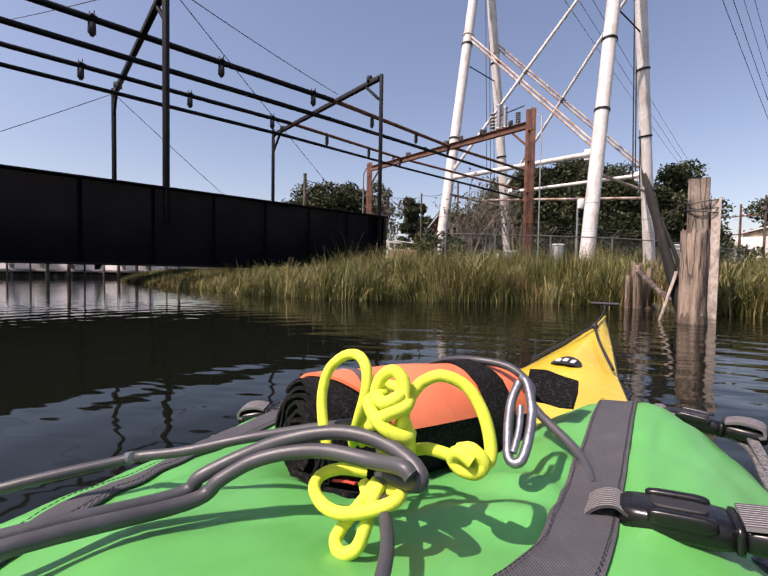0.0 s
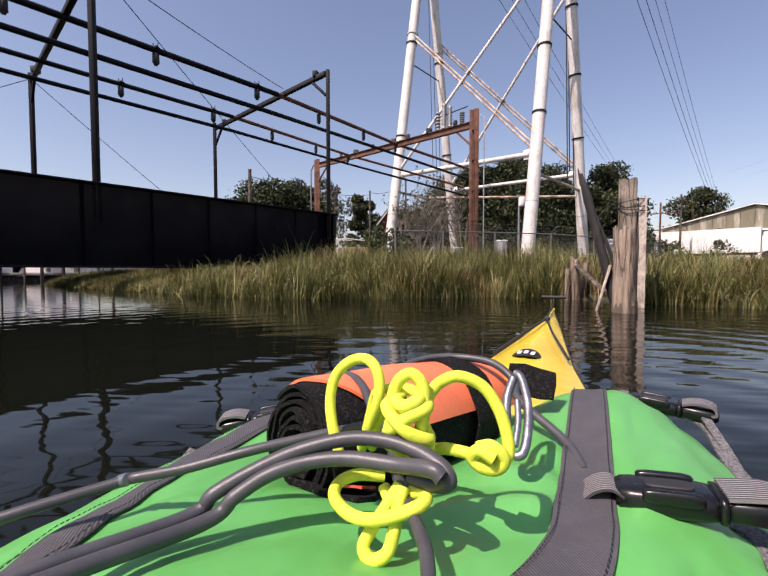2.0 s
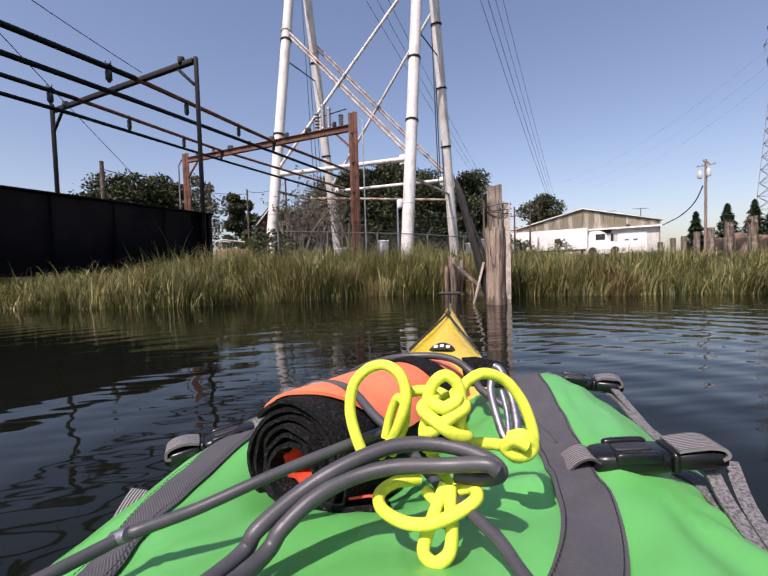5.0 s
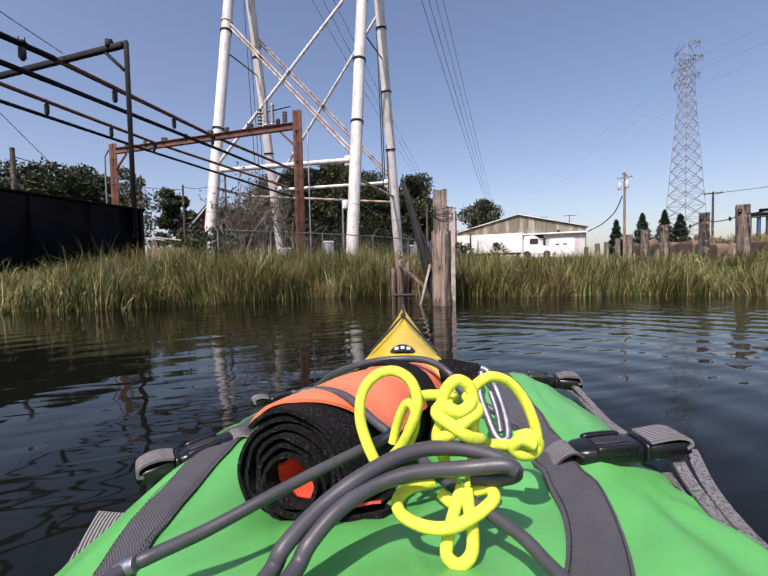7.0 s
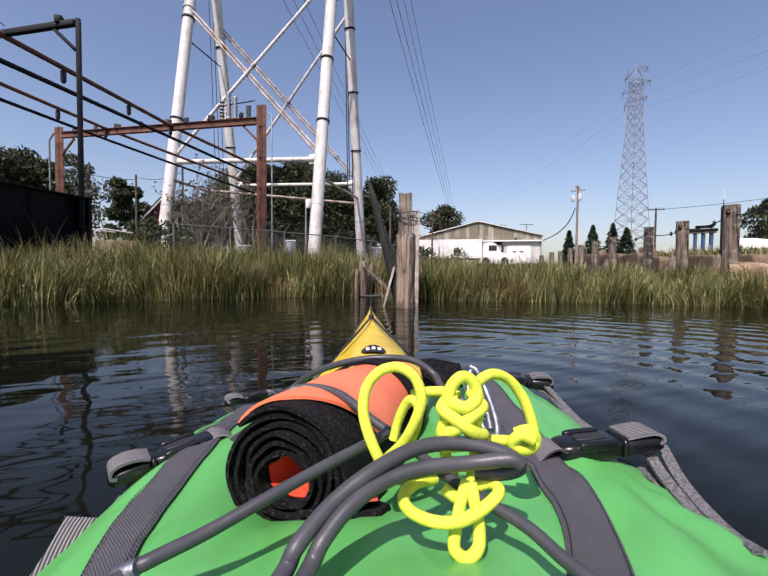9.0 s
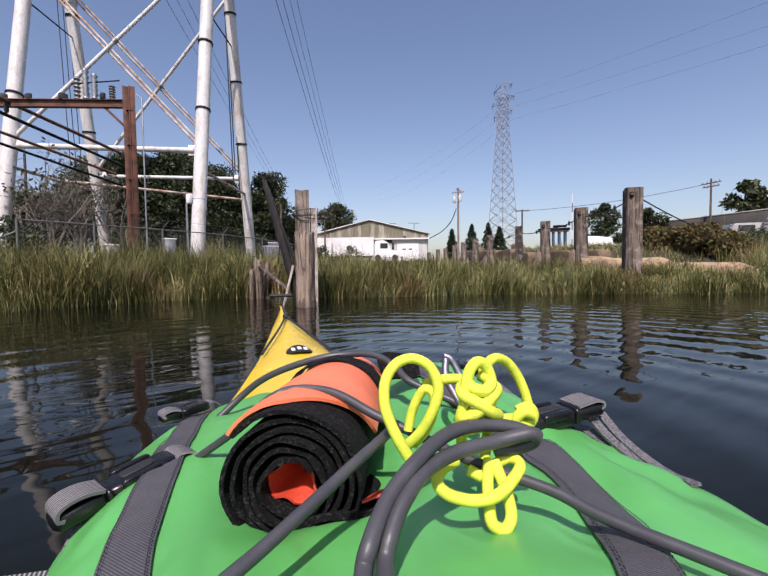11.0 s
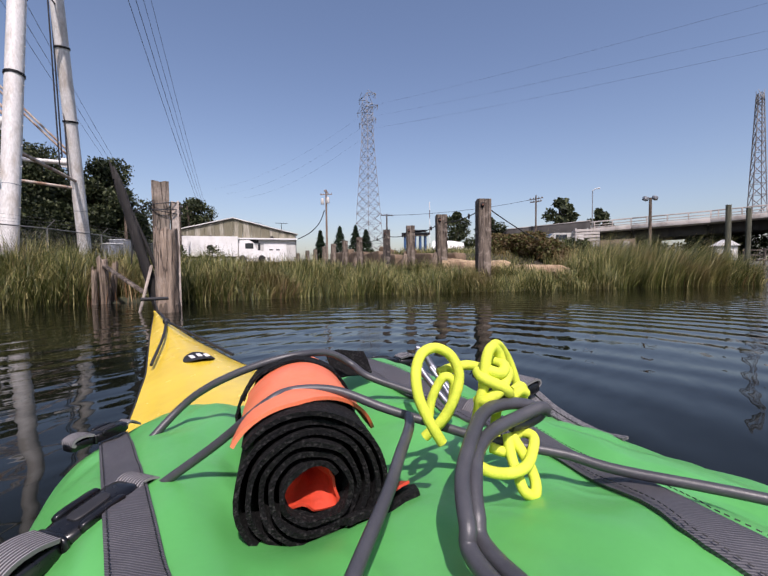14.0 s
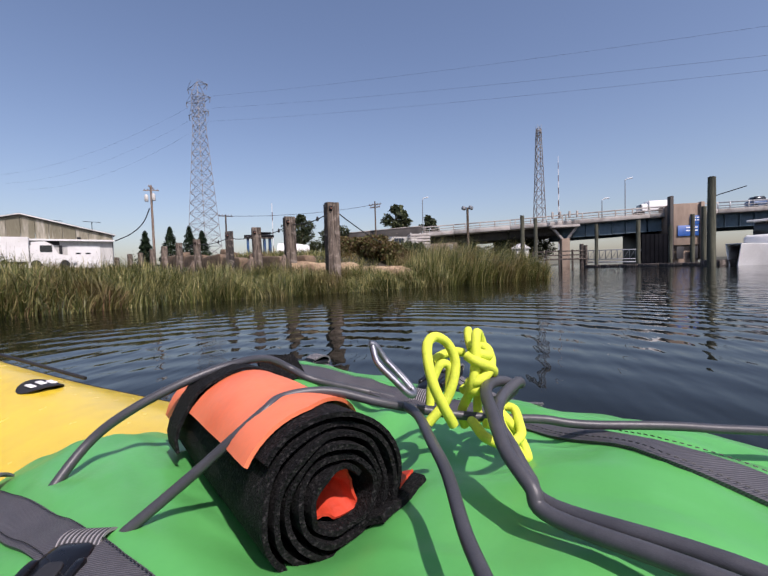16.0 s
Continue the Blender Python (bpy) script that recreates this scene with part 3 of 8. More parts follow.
# portal frames that carry the overhead pipes
for s in (-14.06, -7.03, 0.0):
    fr = thing("portal_frame", "dark steel portal frame standing on the bridge girders", "portal frame", on_bridge(s, 4.3, 1.6), "portal frames on the bridge")
    inv = fr.matrix_basis.inverted()

    def put(name, mesh, mat=DARK_PIPE, parent=None):
        mesh.v = [tuple(inv @ Vector(p)) for p in mesh.v]
        return part(name, mesh, mat, parent or fr)

    put("post", Mesh().beam(on_bridge(s, -0.13, 1.64), on_bridge(s, -0.13, 7.62), 0.12, 0.14, 0.012))
    put("post", Mesh().beam(on_bridge(s, 8.68, 2.56), on_bridge(s, 8.68, 7.9), 0.13, 0.14, 0.012))
    put("beam", Mesh().beam(on_bridge(s, -0.02, 7.53), on_bridge(s, 8.58, 7.60), 0.15, 0.17, 0.012))
    put("brace", Mesh().beam(on_bridge(s, -0.03, 6.75), on_bridge(s, 0.75, 7.44), 0.09, 0.09, 0.008))
    put("brace", Mesh().beam(on_bridge(s, 8.58, 6.8), on_bridge(s, 7.9, 7.48), 0.09, 0.09, 0.008))
    for lat in (0.55, 7.6):
        put("bracket", Mesh().box((0, 0, 0), (0.2, 0.26, 0.22), Matrix.Translation(on_bridge(s, lat, 7.66)), 0.02))

# overhead pipes: on the span, then bending towards the rusted gantry
LINES = ((2.6, 7.45, 5.5, 8.42, 5.0, 8.2), (2.68, 6.70, 5.55, 7.80, 5.15, 7.5), (6.25, 7.50, 9.9, 8.56, 5.6, 6.95), (6.3, 6.88, 9.9, 7.95, 5.2, 6.2))
WIDE = (0.095, 0.085, 0.085, 0.075)
GANTRY = Vector((3.01, 22.73, 0))
far_line = []
for n_, ((lat, z, lat2, z2, lat3, z3), r) in enumerate(zip(LINES, WIDE)):
    a, b, c = on_bridge(-24, lat, z), on_bridge(-0.3, lat, z), GANTRY + NN * lat2 + Vector((0, 0, z2))
    d = GANTRY + U * 8 + NN * lat3 + Vector((0, 0, z3))
    far_line.append((b, c, d))
    pipe = thing("overhead_pipe", "dark overhead conductor pipe turning rusty past the bridge end", "overhead pipe", b, "overhead pipes")
    part("span_pipe", Mesh().rod(a - b, Vector((0, 0, 0)), r, r, 10), DARK_PIPE, pipe, "dark painted pipe")
    upper = n_ in (0, 2)
    part("approach_pipe", Mesh().tube([Vector((0, 0, 0)), c - b, d - b], r * 0.95, 10), RUST if upper else DARK_PIPE, pipe, "rusted pipe" if upper else "dark pipe")
    if upper:
        for s in (-22, -19, -15.2, -11.8, -8.3, -4.74, -1.2):
            at = on_bridge(s, lat, z) - b
            ins = Mesh().lathe([(0.03, 0.1), (0.05, 0.06), (0.05, -0.08), (0.10, -0.11), (0.105, -0.40), (0.07, -0.43), (0.05, -0.48)], 12, Matrix.Translation(at))
            part("insulator", ins, CABLE, pipe, "black hanging insulator")
            clamp = Mesh().box((0, 0, 0), (0.24, 0.24, 0.1), Matrix.Translation(at + Vector((0, 0, 0.05))), 0.02)
            for o in (-0.08, 0.08):
                clamp.rod(at + Vector((o, 0, 0.08)), at + Vector((o, 0, 0.22)), 0.014, None, 6)
            part("clamp", clamp, DARK_PIPE, pipe)
        for t in (0.25, 0.62, 0.98):
            at = (c - b) * t
            ins = Mesh().lathe([(0.03, 0.1), (0.05, 0.05), (0.05, -0.1), (0.095, -0.14), (0.095, -0.46), (0.05, -0.55)], 10, Matrix.Translation(at))
            part("insulator", ins, CABLE, pipe, "black hanging insulator")

# rusted gantry on the bank
EAST, WEST = GANTRY.copy(), GANTRY + NN * 13.5
gy_ = thing("rusted_gantry", "rusted steel gantry with two columns and a beam on the bank", "gantry", (EAST + WEST) / 2 + Vector((0, 0, 0.8)))
ginv = gy_.matrix_basis.inverted()


def gput(name, mesh, mat=RUST, parent=gy_, label=""):
    mesh.v = [tuple(ginv @ Vector(p)) for p in mesh.v]
    return part(name, mesh, mat, parent, label)


for foot, top in ((EAST, 9.15), (WEST, 8.95)):
    zb = ground_at(foot.x, foot.y)
    col = Mesh()
    for o in (-0.15, 0.15):
        col.beam(foot + NN * o + Vector((0, 0, zb)), foot + NN * o + Vector((0, 0, top)), 0.24, 0.03, 0.004)
    col.beam(foot + Vector((0, 0, zb)), foot + Vector((0, 0, top)), 0.03, 0.27, 0.004)
    c = gput("column", col)
    for z in np.arange(zb + 0.9, top - 0.4, 1.6):
        gput("batten", Mesh().box((0, 0, 0), (0.25, 0.25, 0.03), Matrix.Translation(foot + Vector((0, 0, z))), 0.008), RUST, c)
    gput("footing", Mesh().box((0, 0, 0), (0.75, 0.75, 0.7), Matrix.Translation(foot + Vector((0, 0, zb + 0.25))), 0.03), GREY_CONCRETE, gy_, "pale concrete footing")
beam_g = gput("beam", Mesh().ibeam(EAST + NN * 0.25 + Vector((0, 0, 8.33)), WEST - NN * 0.25 + Vector((0, 0, 8.46)), 0.24, 0.36, 0.035))
for foot, sgn in ((EAST, 1), (WEST, -1)):
    gput("brace", Mesh().beam(foot + NN * sgn * 0.22 + Vector((0, 0, 7.3)), foot + NN * sgn * 1.15 + Vector((0, 0, 8.2)), 0.1, 0.1))
for lat in (1.2, 3.0, 4.6, 5.75, 7.6, 9.2, 10.75, 12.2):
    gput("bracket", Mesh().box((0, 0, 0), (0.34, 0.18, 0.30), Matrix.Translation(EAST + NN * lat + Vector((0, 0, 8.66))) @ Matrix.Rotation(0.5 + lat, 4, "Z"), 0.02), CABLE, gy_, "black clamp")
for lat, h in ((1.55, 1.25), (1.95, 1.5), (2.35, 1.1), (0.75, 0.7)):
    at = EAST + NN * lat + Vector((0, 0, 8.5))
    prof = [(0.05, 0)]
    for i in range(6):
        prof += [(0.15, h * (i + 0.3) / 6), (0.085, h * (i + 0.8) / 6)]
    gput("insulator", Mesh().lathe(prof + [(0.03, h)], 10, Matrix.Translation(at)), GALV, gy_, "grey ribbed insulator")
gput("cross_bar", Mesh().rod(EAST + NN * 0.4 + Vector((0, 0, 9.4)), EAST + NN * 2.6 + Vector((0, 0, 9.25)), 0.03), DARK_PIPE)
gput("down_pipe", Mesh().tube([EAST - NN * 0.35 + Vector((0, 0, 8.75)), EAST - NN * 0.6 + Vector((0, 0, 8.6)), EAST - NN * 0.6 + Vector((0, 0, 1.0))], 0.035, 8), GALV)
gput("down_pipe", Mesh().tube([WEST + NN * 0.4 + Vector((0, 0, 8.6)), WEST + NN * 0.75 + Vector((0, 0, 8.2)), WEST + NN * 0.75 + Vector((0, 0, 1.4))], 0.05, 8), GALV)

# guy wires of the frames
for name, p, q in (("a", on_bridge(-6.9, -0.1, 7.55), on_bridge(6.35, 11.2, 5.05)), ("b", on_bridge(-7.03, 8.7, 7.7), on_bridge(-0.6, 8.5, 2.6)), ("c", on_bridge(-7.0, -0.1, 7.65), on_bridge(-0.1, 2.5, 7.7)),
                   ("d", on_bridge(-7.03, 8.7, 7.7), on_bridge(-14.7, 8.7, 2.6)), ("e", on_bridge(-7.03, -0.1, 7.65), (-20.5, 14.3, 11.1))):
    solid("guy_wire", Mesh().tube(arc(p, q, 0.06, 8), 0.013, 5), CABLE, "thin dark steel guy wire of a portal frame", "wire", None, "guy wires")


# ---- white tubular tower on the bank ----
ZS, ZT = 9.23, 22.9
LEGS = {"a": ((-2.01, 38.23), (0.58, 0.82), 0.172), "b": ((3.32, 45.77), (-0.58, -0.82), 0.172), "c": ((8.69, 31.84), (0.63, 0.78), 0.155), "d": ((14.53, 39.14), (-0.63, -0.78), 0.19)}


def leg_at(k, z):
    (x, y), (dx, dy), m = LEGS[k]
    return Vector((x + dx * m * (z - ZS), y + dy * m * (z - ZS), z))


tower = thing("tube_tower", "tall white tubular steel tower with four leaning legs and crossed rods", "tower", (6.2, 38.7, 0.9))
tinv = tower.matrix_basis.inverted()


def tput(name, mesh, mat=WHITE_STEEL, parent=tower, label=""):
    mesh.v = [tuple(tinv @ Vector(p)) for p in mesh.v]
    return part(name, mesh, mat, parent, label)


TOPZ = 35.2
for kk, rad in (("a", 0.47), ("b", 0.46), ("c", 0.48), ("d", 0.47)):
    x, y, _ = leg_at(kk, 1)
    zb = ground_at(x, y)
    leg = tput("leg", Mesh().rod(leg_at(kk, zb - 0.1), leg_at(kk, TOPZ), rad, rad * 0.92, 28))
    tput("footing", Mesh().box((0, 0, 0), (2.0, 2.0, 0.7), Matrix.Translation((x, y, zb + 0.15)), 0.05), GREY_CONCRETE, tower, "concrete footing")
    for z in ((12.3, 17.5, 22.9, 29.5, 5.6) if kk in "cd" else (12.9, 22.0, 22.95, 29.5, 5.6)):
        p, q = leg_at(kk, z - 0.07), leg_at(kk, z + 0.07)
        if z != 5.6:
            tput("ring", Mesh().rod(p, q, rad * 1.1, rad * 1.1, 28), DARK_PIPE if z < 22.92 else WHITE_STEEL, leg, "dark flange ring")
        else:
            tput("ring", Mesh().rod(p, p.lerp(q, 0.3), rad * 1.012, rad * 1.012, 28), GALV, leg, "weld seam")
    if kk in "ac":
        for i in range(46):
            p = leg_at(kk, 3.0 + i * 0.62)
            side = Vector((0.45, -0.88, 0)) if i % 2 else Vector((0.75, -0.66, 0))
            tput("step_bolt", Mesh().rod(p + side * rad * 0.9, p + side * (rad + 0.07), 0.022, None, 6), WHITE_STEEL, leg)

for k1, k2, z, r, mt in (("a", "c", ZS, 0.19, WHITE_STEEL), ("b", "d", ZS, 0.17, WHITE_STEEL),
                         ("a", "b", TOPZ - 0.8, 0.24, WHITE_STEEL), ("c", "d", TOPZ - 0.8, 0.24, WHITE_STEEL), ("a", "c", TOPZ - 0.3, 0.3, WHITE_STEEL), ("b", "d", TOPZ - 0.3, 0.3, WHITE_STEEL)):
    p, q = leg_at(k1, z), leg_at(k2, z)
    d = (q - p).normalized()
    strut = tput("strut", Mesh().rod(p + d * 0.5, q - d * 0.5, r, r, 18), mt)
    for e, s in ((p, 1), (q, -1)):
        tput("gusset", Mesh().beam(e + d * s * 0.35, e + d * s * 0.9, 0.06, 0.75, 0.01), WHITE_STEEL, strut)
for k1, k2, mt, r in (("a", "c", RUSTY_WHITE, 0.1), ("b", "d", RUSTY_WHITE, 0.1)):
    for lo, hi in ((ZS + 0.3, (25.0, 22.9)) if k1 == "a" else (ZS + 0.3, (24.3, 23.9)),):
        for ka, kb, m2, hi in ((k1, k2, WHITE_STEEL, hi[0]), (k2, k1, RUSTY_WHITE, hi[1])):
            p, q = leg_at(ka, lo), leg_at(kb, hi)
            d = (q - p).normalized()
            if m2 is WHITE_STEEL:
                rod = tput("brace_rod", Mesh().rod(p + d * 0.4, q - d * 0.4, 0.135, 0.135, 14), m2, tower, "white diagonal tube")
                tput("coupling", Mesh().rod(p.lerp(q, 0.492), p.lerp(q, 0.508), 0.19, 0.19, 14), GALV, rod)
            else:
                up = Vector((0, 0, 0.2))
                for o in (up, -up):
                    tput("brace_rod", Mesh().rod(p + d * 0.4 + o, q - d * 0.4 + o, 0.085, 0.085, 10), m2, tower, "rust-stained diagonal rod")
for k1, k2 in (("a", "b"), ("c", "d")):
    p, q = leg_at(k1, 20.2), leg_at(k2, 20.2)
    tput("tie", Mesh().rod(p, q, 0.055, 0.055, 8), DARK_PIPE)
    tput("tie", Mesh().rod(leg_at(k1, 7.8), leg_at(k2, 7.8), 0.12, 0.12, 8), RUSTY_WHITE)
low_a, low_d = leg_at("a", 7.0), leg_at("d", 7.3)
tput("tie", Mesh().rod(low_a + Vector((3.2, 1.6, 0.4)), low_d, 0.12, 0.12, 8), RUSTY_WHITE, tower, "slim stained pipe")
for kk, off, z0 in (("d", (-1.3, -0.6, 0), 8.6), ("d", (-1.0, -0.4, 0), 9.4), ("d", (-0.75, -0.5, 0), 8.0), ("b", (-2.0, -0.5, 0), 5.5), ("b", (-1.6, -0.5, 0), 5.5), ("b", (-1.2, -0.4, 0), 5.5)):
    p = leg_at(kk, z0) + Vector(off)
    q = leg_at(kk, TOPZ) + Vector(off) * 0.6
    solid("tower_cable", Mesh().tube(arc(p, Vector((p.x, p.y, TOPZ)).lerp(q, 0.45), 0.0, 6), 0.05 if kk == "d" else 0.035, 6), CABLE, "dark cable hanging down inside the white tower", "cable", None, "tower cables")


# ---- mooring piles in the creek ----
def rough_pile(radius, h0, h1, seg=18, rows=14, seed=1, jag=0.05, taper=0.06):
    """A worn round pile with grooves, splits and a broken top."""
    r = random.Random(seed)
    groove = [r.uniform(-0.035, 0.025) for _ in range(seg)]
    m = Mesh()
    grid = []
    for i in range(rows + 1):
        t = i / rows
        z = h0 + (h1 - h0) * t
        ring = []
        for j in range(seg):
            a = 2 * math.pi * j / seg
            k = radius * (1 - taper * t) * (1 + groove[j] + 0.02 * math.sin(7 * t + j * 2.1) + 0.09 * noise.noise(Vector((3 * math.cos(a), 3 * math.sin(a), z * 3.5 + seed))) + 0.05 * noise.noise(Vector((7 * math.cos(a), 7 * math.sin(a), z * 9 + seed))))
            zz = z + (r.uniform(-jag, jag * 0.4) if i == rows else 0)
            ring.append((k * math.cos(a), k * math.sin(a), zz))
        grid.append(ring)
    vs = [p for ring in grid for p in ring]
    fs = [[i * seg + j, i * seg + (j + 1) % seg, (i + 1) * seg + (j + 1) % seg, (i + 1) * seg + j] for i in range(rows) for j in range(seg)]
    m.add(vs, fs, True)
    k = len(vs)
    m.add([(0.8 * x, 0.8 * y, h1 - 0.03 + r.uniform(-0.03, 0.02)) for x, y, _ in grid[-1]] + [(0, 0, h1 - 0.04)], [])
    m.f += [(k - seg + j, k - seg + (j + 1) % seg, k + (j + 1) % seg, k + j) for j in range(seg)] + [(k + j, k + (j + 1) % seg, k + seg) for j in range(seg)]
    m.s += [False] * (2 * seg)
    return m


def plank(size, seed, jag=0.06, n=5):
    """A split timber with an uneven upper end, standing on z = 0."""
    r = random.Random(seed)
    w, d, h = size
    m = Mesh()
    xs = [w * (i / n - 0.5) for i in range(n + 1)]
    top = [h - r.uniform(0, jag) for _ in xs]
    for y in (-d / 2, d / 2):
        m.add([(x, y + 0.004 * math.sin(i * 2.3), 0) for i, x in enumerate(xs)] + [(x, y, t) for x, t in zip(xs, top)], [])
    c = n + 1
    m.f += [(i, i + 1, c + i + 1, c + i) for i in range(n)] + [(2 * c + i + 1, 2 * c + i, 3 * c + i, 3 * c + i + 1) for i in range(n)]
    m.f += [(c + i, c + i + 1, 3 * c + i + 1, 3 * c + i) for i in range(n)] + [(0, c, 3 * c, 2 * c), (n, 2 * c + n, 3 * c + n, c + n)]
    m.s = [False] * len(m.f)
    return m


front = thing("mooring_pile", "weathered round timber mooring pile standing in water", "pile", (2.40, 4.73, 0))
part("shaft", rough_pile(0.124, -1.4, 0.94, 44, 60, 3), PILE_WOOD, front)
part("butt", rough_pile(0.150, -1.4, 0.12, 30, 16, 5, 0.07, 0.18), WET_WOOD, front, "splayed wet foot")

rear = thing("mooring_pile", "tall grey split timber pile wrapped with wire behind another pile", "pile", (2.82, 5.52, 0))
part("shaft", plank((0.20, 0.18, 3.04), 11, 0.035, 4), PILE_GREY, rear).matrix_basis = pose(-0.03, 0, -1.4, 0, 0, -28)
part("slab", plank((0.085, 0.11, 2.80), 12, 0.05, 3), PALE_PEEL, rear, "pale peeled timber slab").matrix_basis = pose(0.115, -0.06, -1.4, 0.6, 0, -20)
for z in (1.24, 1.28, 1.33):
    loop = [(0.19 * math.cos(a) + 0.02, 0.16 * math.sin(a), z + 0.03 * math.sin(a + z * 30)) for a in np.linspace(0, 2 * math.pi, 17)]
    part("wire_wrap", Mesh().tube(loop, 0.006, 5, False), CABLE, rear, "dark steel wire")
part("loose_wire", Mesh().tube(spline([(-0.16, -0.05, 1.36), (-0.34, -0.02, 1.22), (-0.42, 0.0, 1.06), (-0.40, 0.0, 0.8), (-0.42, 0.0, 0.55)]), 0.007, 5), CABLE, rear, "loose hanging wire")
lean = thing("leaning_timber", "blackened broken timber leaning against the piles", "timber", (2.42, 4.96, 0.0))
run = [Vector((0.08, -0.04, -0.3)).lerp(Vector((-0.36, 0.17, 1.62)), k / 12) for k in range(13)]
part("spar", Mesh().tube(run, [0.084 - 0.0022 * k + 0.007 * math.sin(k * 2.7) for k in range(12)] + [0.022], 9, True, False, 0.7), CHARRED, lean)
part("spar", Mesh().tube([(0.03, -0.02, 0.35), (-0.10, 0.04, 0.78), (-0.235, 0.10, 1.20)], [0.034, 0.030, 0.010], 7, True, False, 0.7), CHARRED, lean, "thin split-off length")
for dx, dz, ln in ((-0.02, 0.0, 0.17), (0.035, -0.06, 0.10), (0.055, -0.14, 0.09)):
    part("splinter", Mesh().tube([(-0.335 + dx, 0.16, 1.48 + dz), (-0.36 + dx, 0.17, 1.52 + dz + ln * 0.6), (-0.375 + dx, 0.175, 1.52 + dz + ln)], [0.026, 0.018, 0.004], 6, True, False, 0.6), CHARRED, lean)
board = thing("leaning_board", "pale broken board leaning on the mooring piles", "board", (2.20, 4.98, -0.05))
part("board", Mesh().beam((0, 0, 0), (0.13, -0.06, 0.58), 0.075, 0.03, 0.005), PALE_PEEL, board)
rail_ = thing("leaning_board", "grey sloping board caught between the piles and reeds", "board", (2.50, 5.85, 0.1))
part("board", Mesh().beam((0.10, 1.0, 0.50), (-0.06, -0.55, 0.10), 0.06, 0.03, 0.005), WOOD_GREY, rail_)
for i, (x, y, r, h) in enumerate(((2.62, 6.75, 0.070, 0.68), (2.46, 6.70, 0.038, 0.52), (2.76, 6.86, 0.045, 0.60))):
    solid("pile_stub", rough_pile(r, -0.8, h, 14, 8, 20 + i, 0.1), PILE_WOOD, "short broken pile stub among the reeds", "pile stub", pose(x, y, 0, 4 - 3 * i, 5 * i - 4, 0), "pile stubs")

# ---- row of square bulkhead posts with sagging cable ----
P0, PD = Vector((8.68, 3.57, 0)), Vector((0.612, 0.791, 0))
ROW = ((-0.55, 1.93, 0.27, 1.5), (1.35, 1.84, 0.26, -1.5), (3.34, 1.76, 0.24, -2), (5.5, 1.84, 0.24, 0.5), (8.88, 1.84, 0.26, -3), (11.49, 1.88, 0.26, 0), (14.16, 1.9, 0.27, 2), (16.63, 1.88, 0.25, -1), (19.78, 1.86, 0.26, 0), (23.25, 1.94, 0.28, 1), (28.53, 1.95, 0.3, 0))
tops = []
for i, (s, z, w, tilt) in enumerate(ROW):
    p = P0 + PD * s
    zb = ground_at(p.x, p.y)
    post = thing("bulkhead_post", "dark weathered square timber post" if i == 3 else "weathered grey-brown square timber post with a bolted plate", "post", pose(p.x, p.y, zb, tilt * 0.4, tilt, 36), "bulkhead posts")
    part("shaft", plank((w, w, z - zb), 40 + i, 0.035, 5), WOOD_DARK if i == 3 else WOOD_GREY, post)
    if i < 5:
        part("plate", Mesh().box((0, 0, 0), (0.02, 0.075, 0.10), pose(-w / 2 - 0.008, 0.06, z - zb - 0.15), 0.006), DARK_PIPE, post, "dark iron plate")
        part("bolt", Mesh().rod((-w / 2 - 0.01, 0.06, z - zb - 0.15), (-w / 2 - 0.06, 0.06, z - zb - 0.15), 0.022, None, 8), RUST, post)
    if i in (1, 2, 4):
        part("fender", rough_pile(0.17, -0.1, 0.62 - 0.05 * i, 14, 8, 70 + i, 0.14, 0.55), PILE_WOOD, post, "reddish rotten timber at the foot").matrix_basis = pose(0.06, 0.24, 0, 14, -6, 0)
    tops.append(p + Vector((0, 0, z - 0.2)))
for i in range(5):
    wire = Mesh().tube(arc(tops[i], tops[i + 1], 0.09, 8), 0.012, 5)
    wire.lathe([(0.012, -0.05), (0.03, -0.02), (0.03, 0.03), (0.012, 0.06)], 8, Matrix.Translation(tops[i].lerp(tops[i + 1], 0.3) - Vector((0, 0, 0.075))))
    solid("post_cable", wire, CABLE, "dark cable slung between the bulkhead posts", "cable", None, "post cables")
q = Vector((12.95, 2.85, 1.22))
solid("post_cable", Mesh().tube(arc(P0 - PD * 0.55 + Vector((0.1, -0.1, 1.72)), q, 0.05, 8), 0.013, 5), CABLE, "dark cable running from the end post into the shrubs", "cable", None, "post cables")


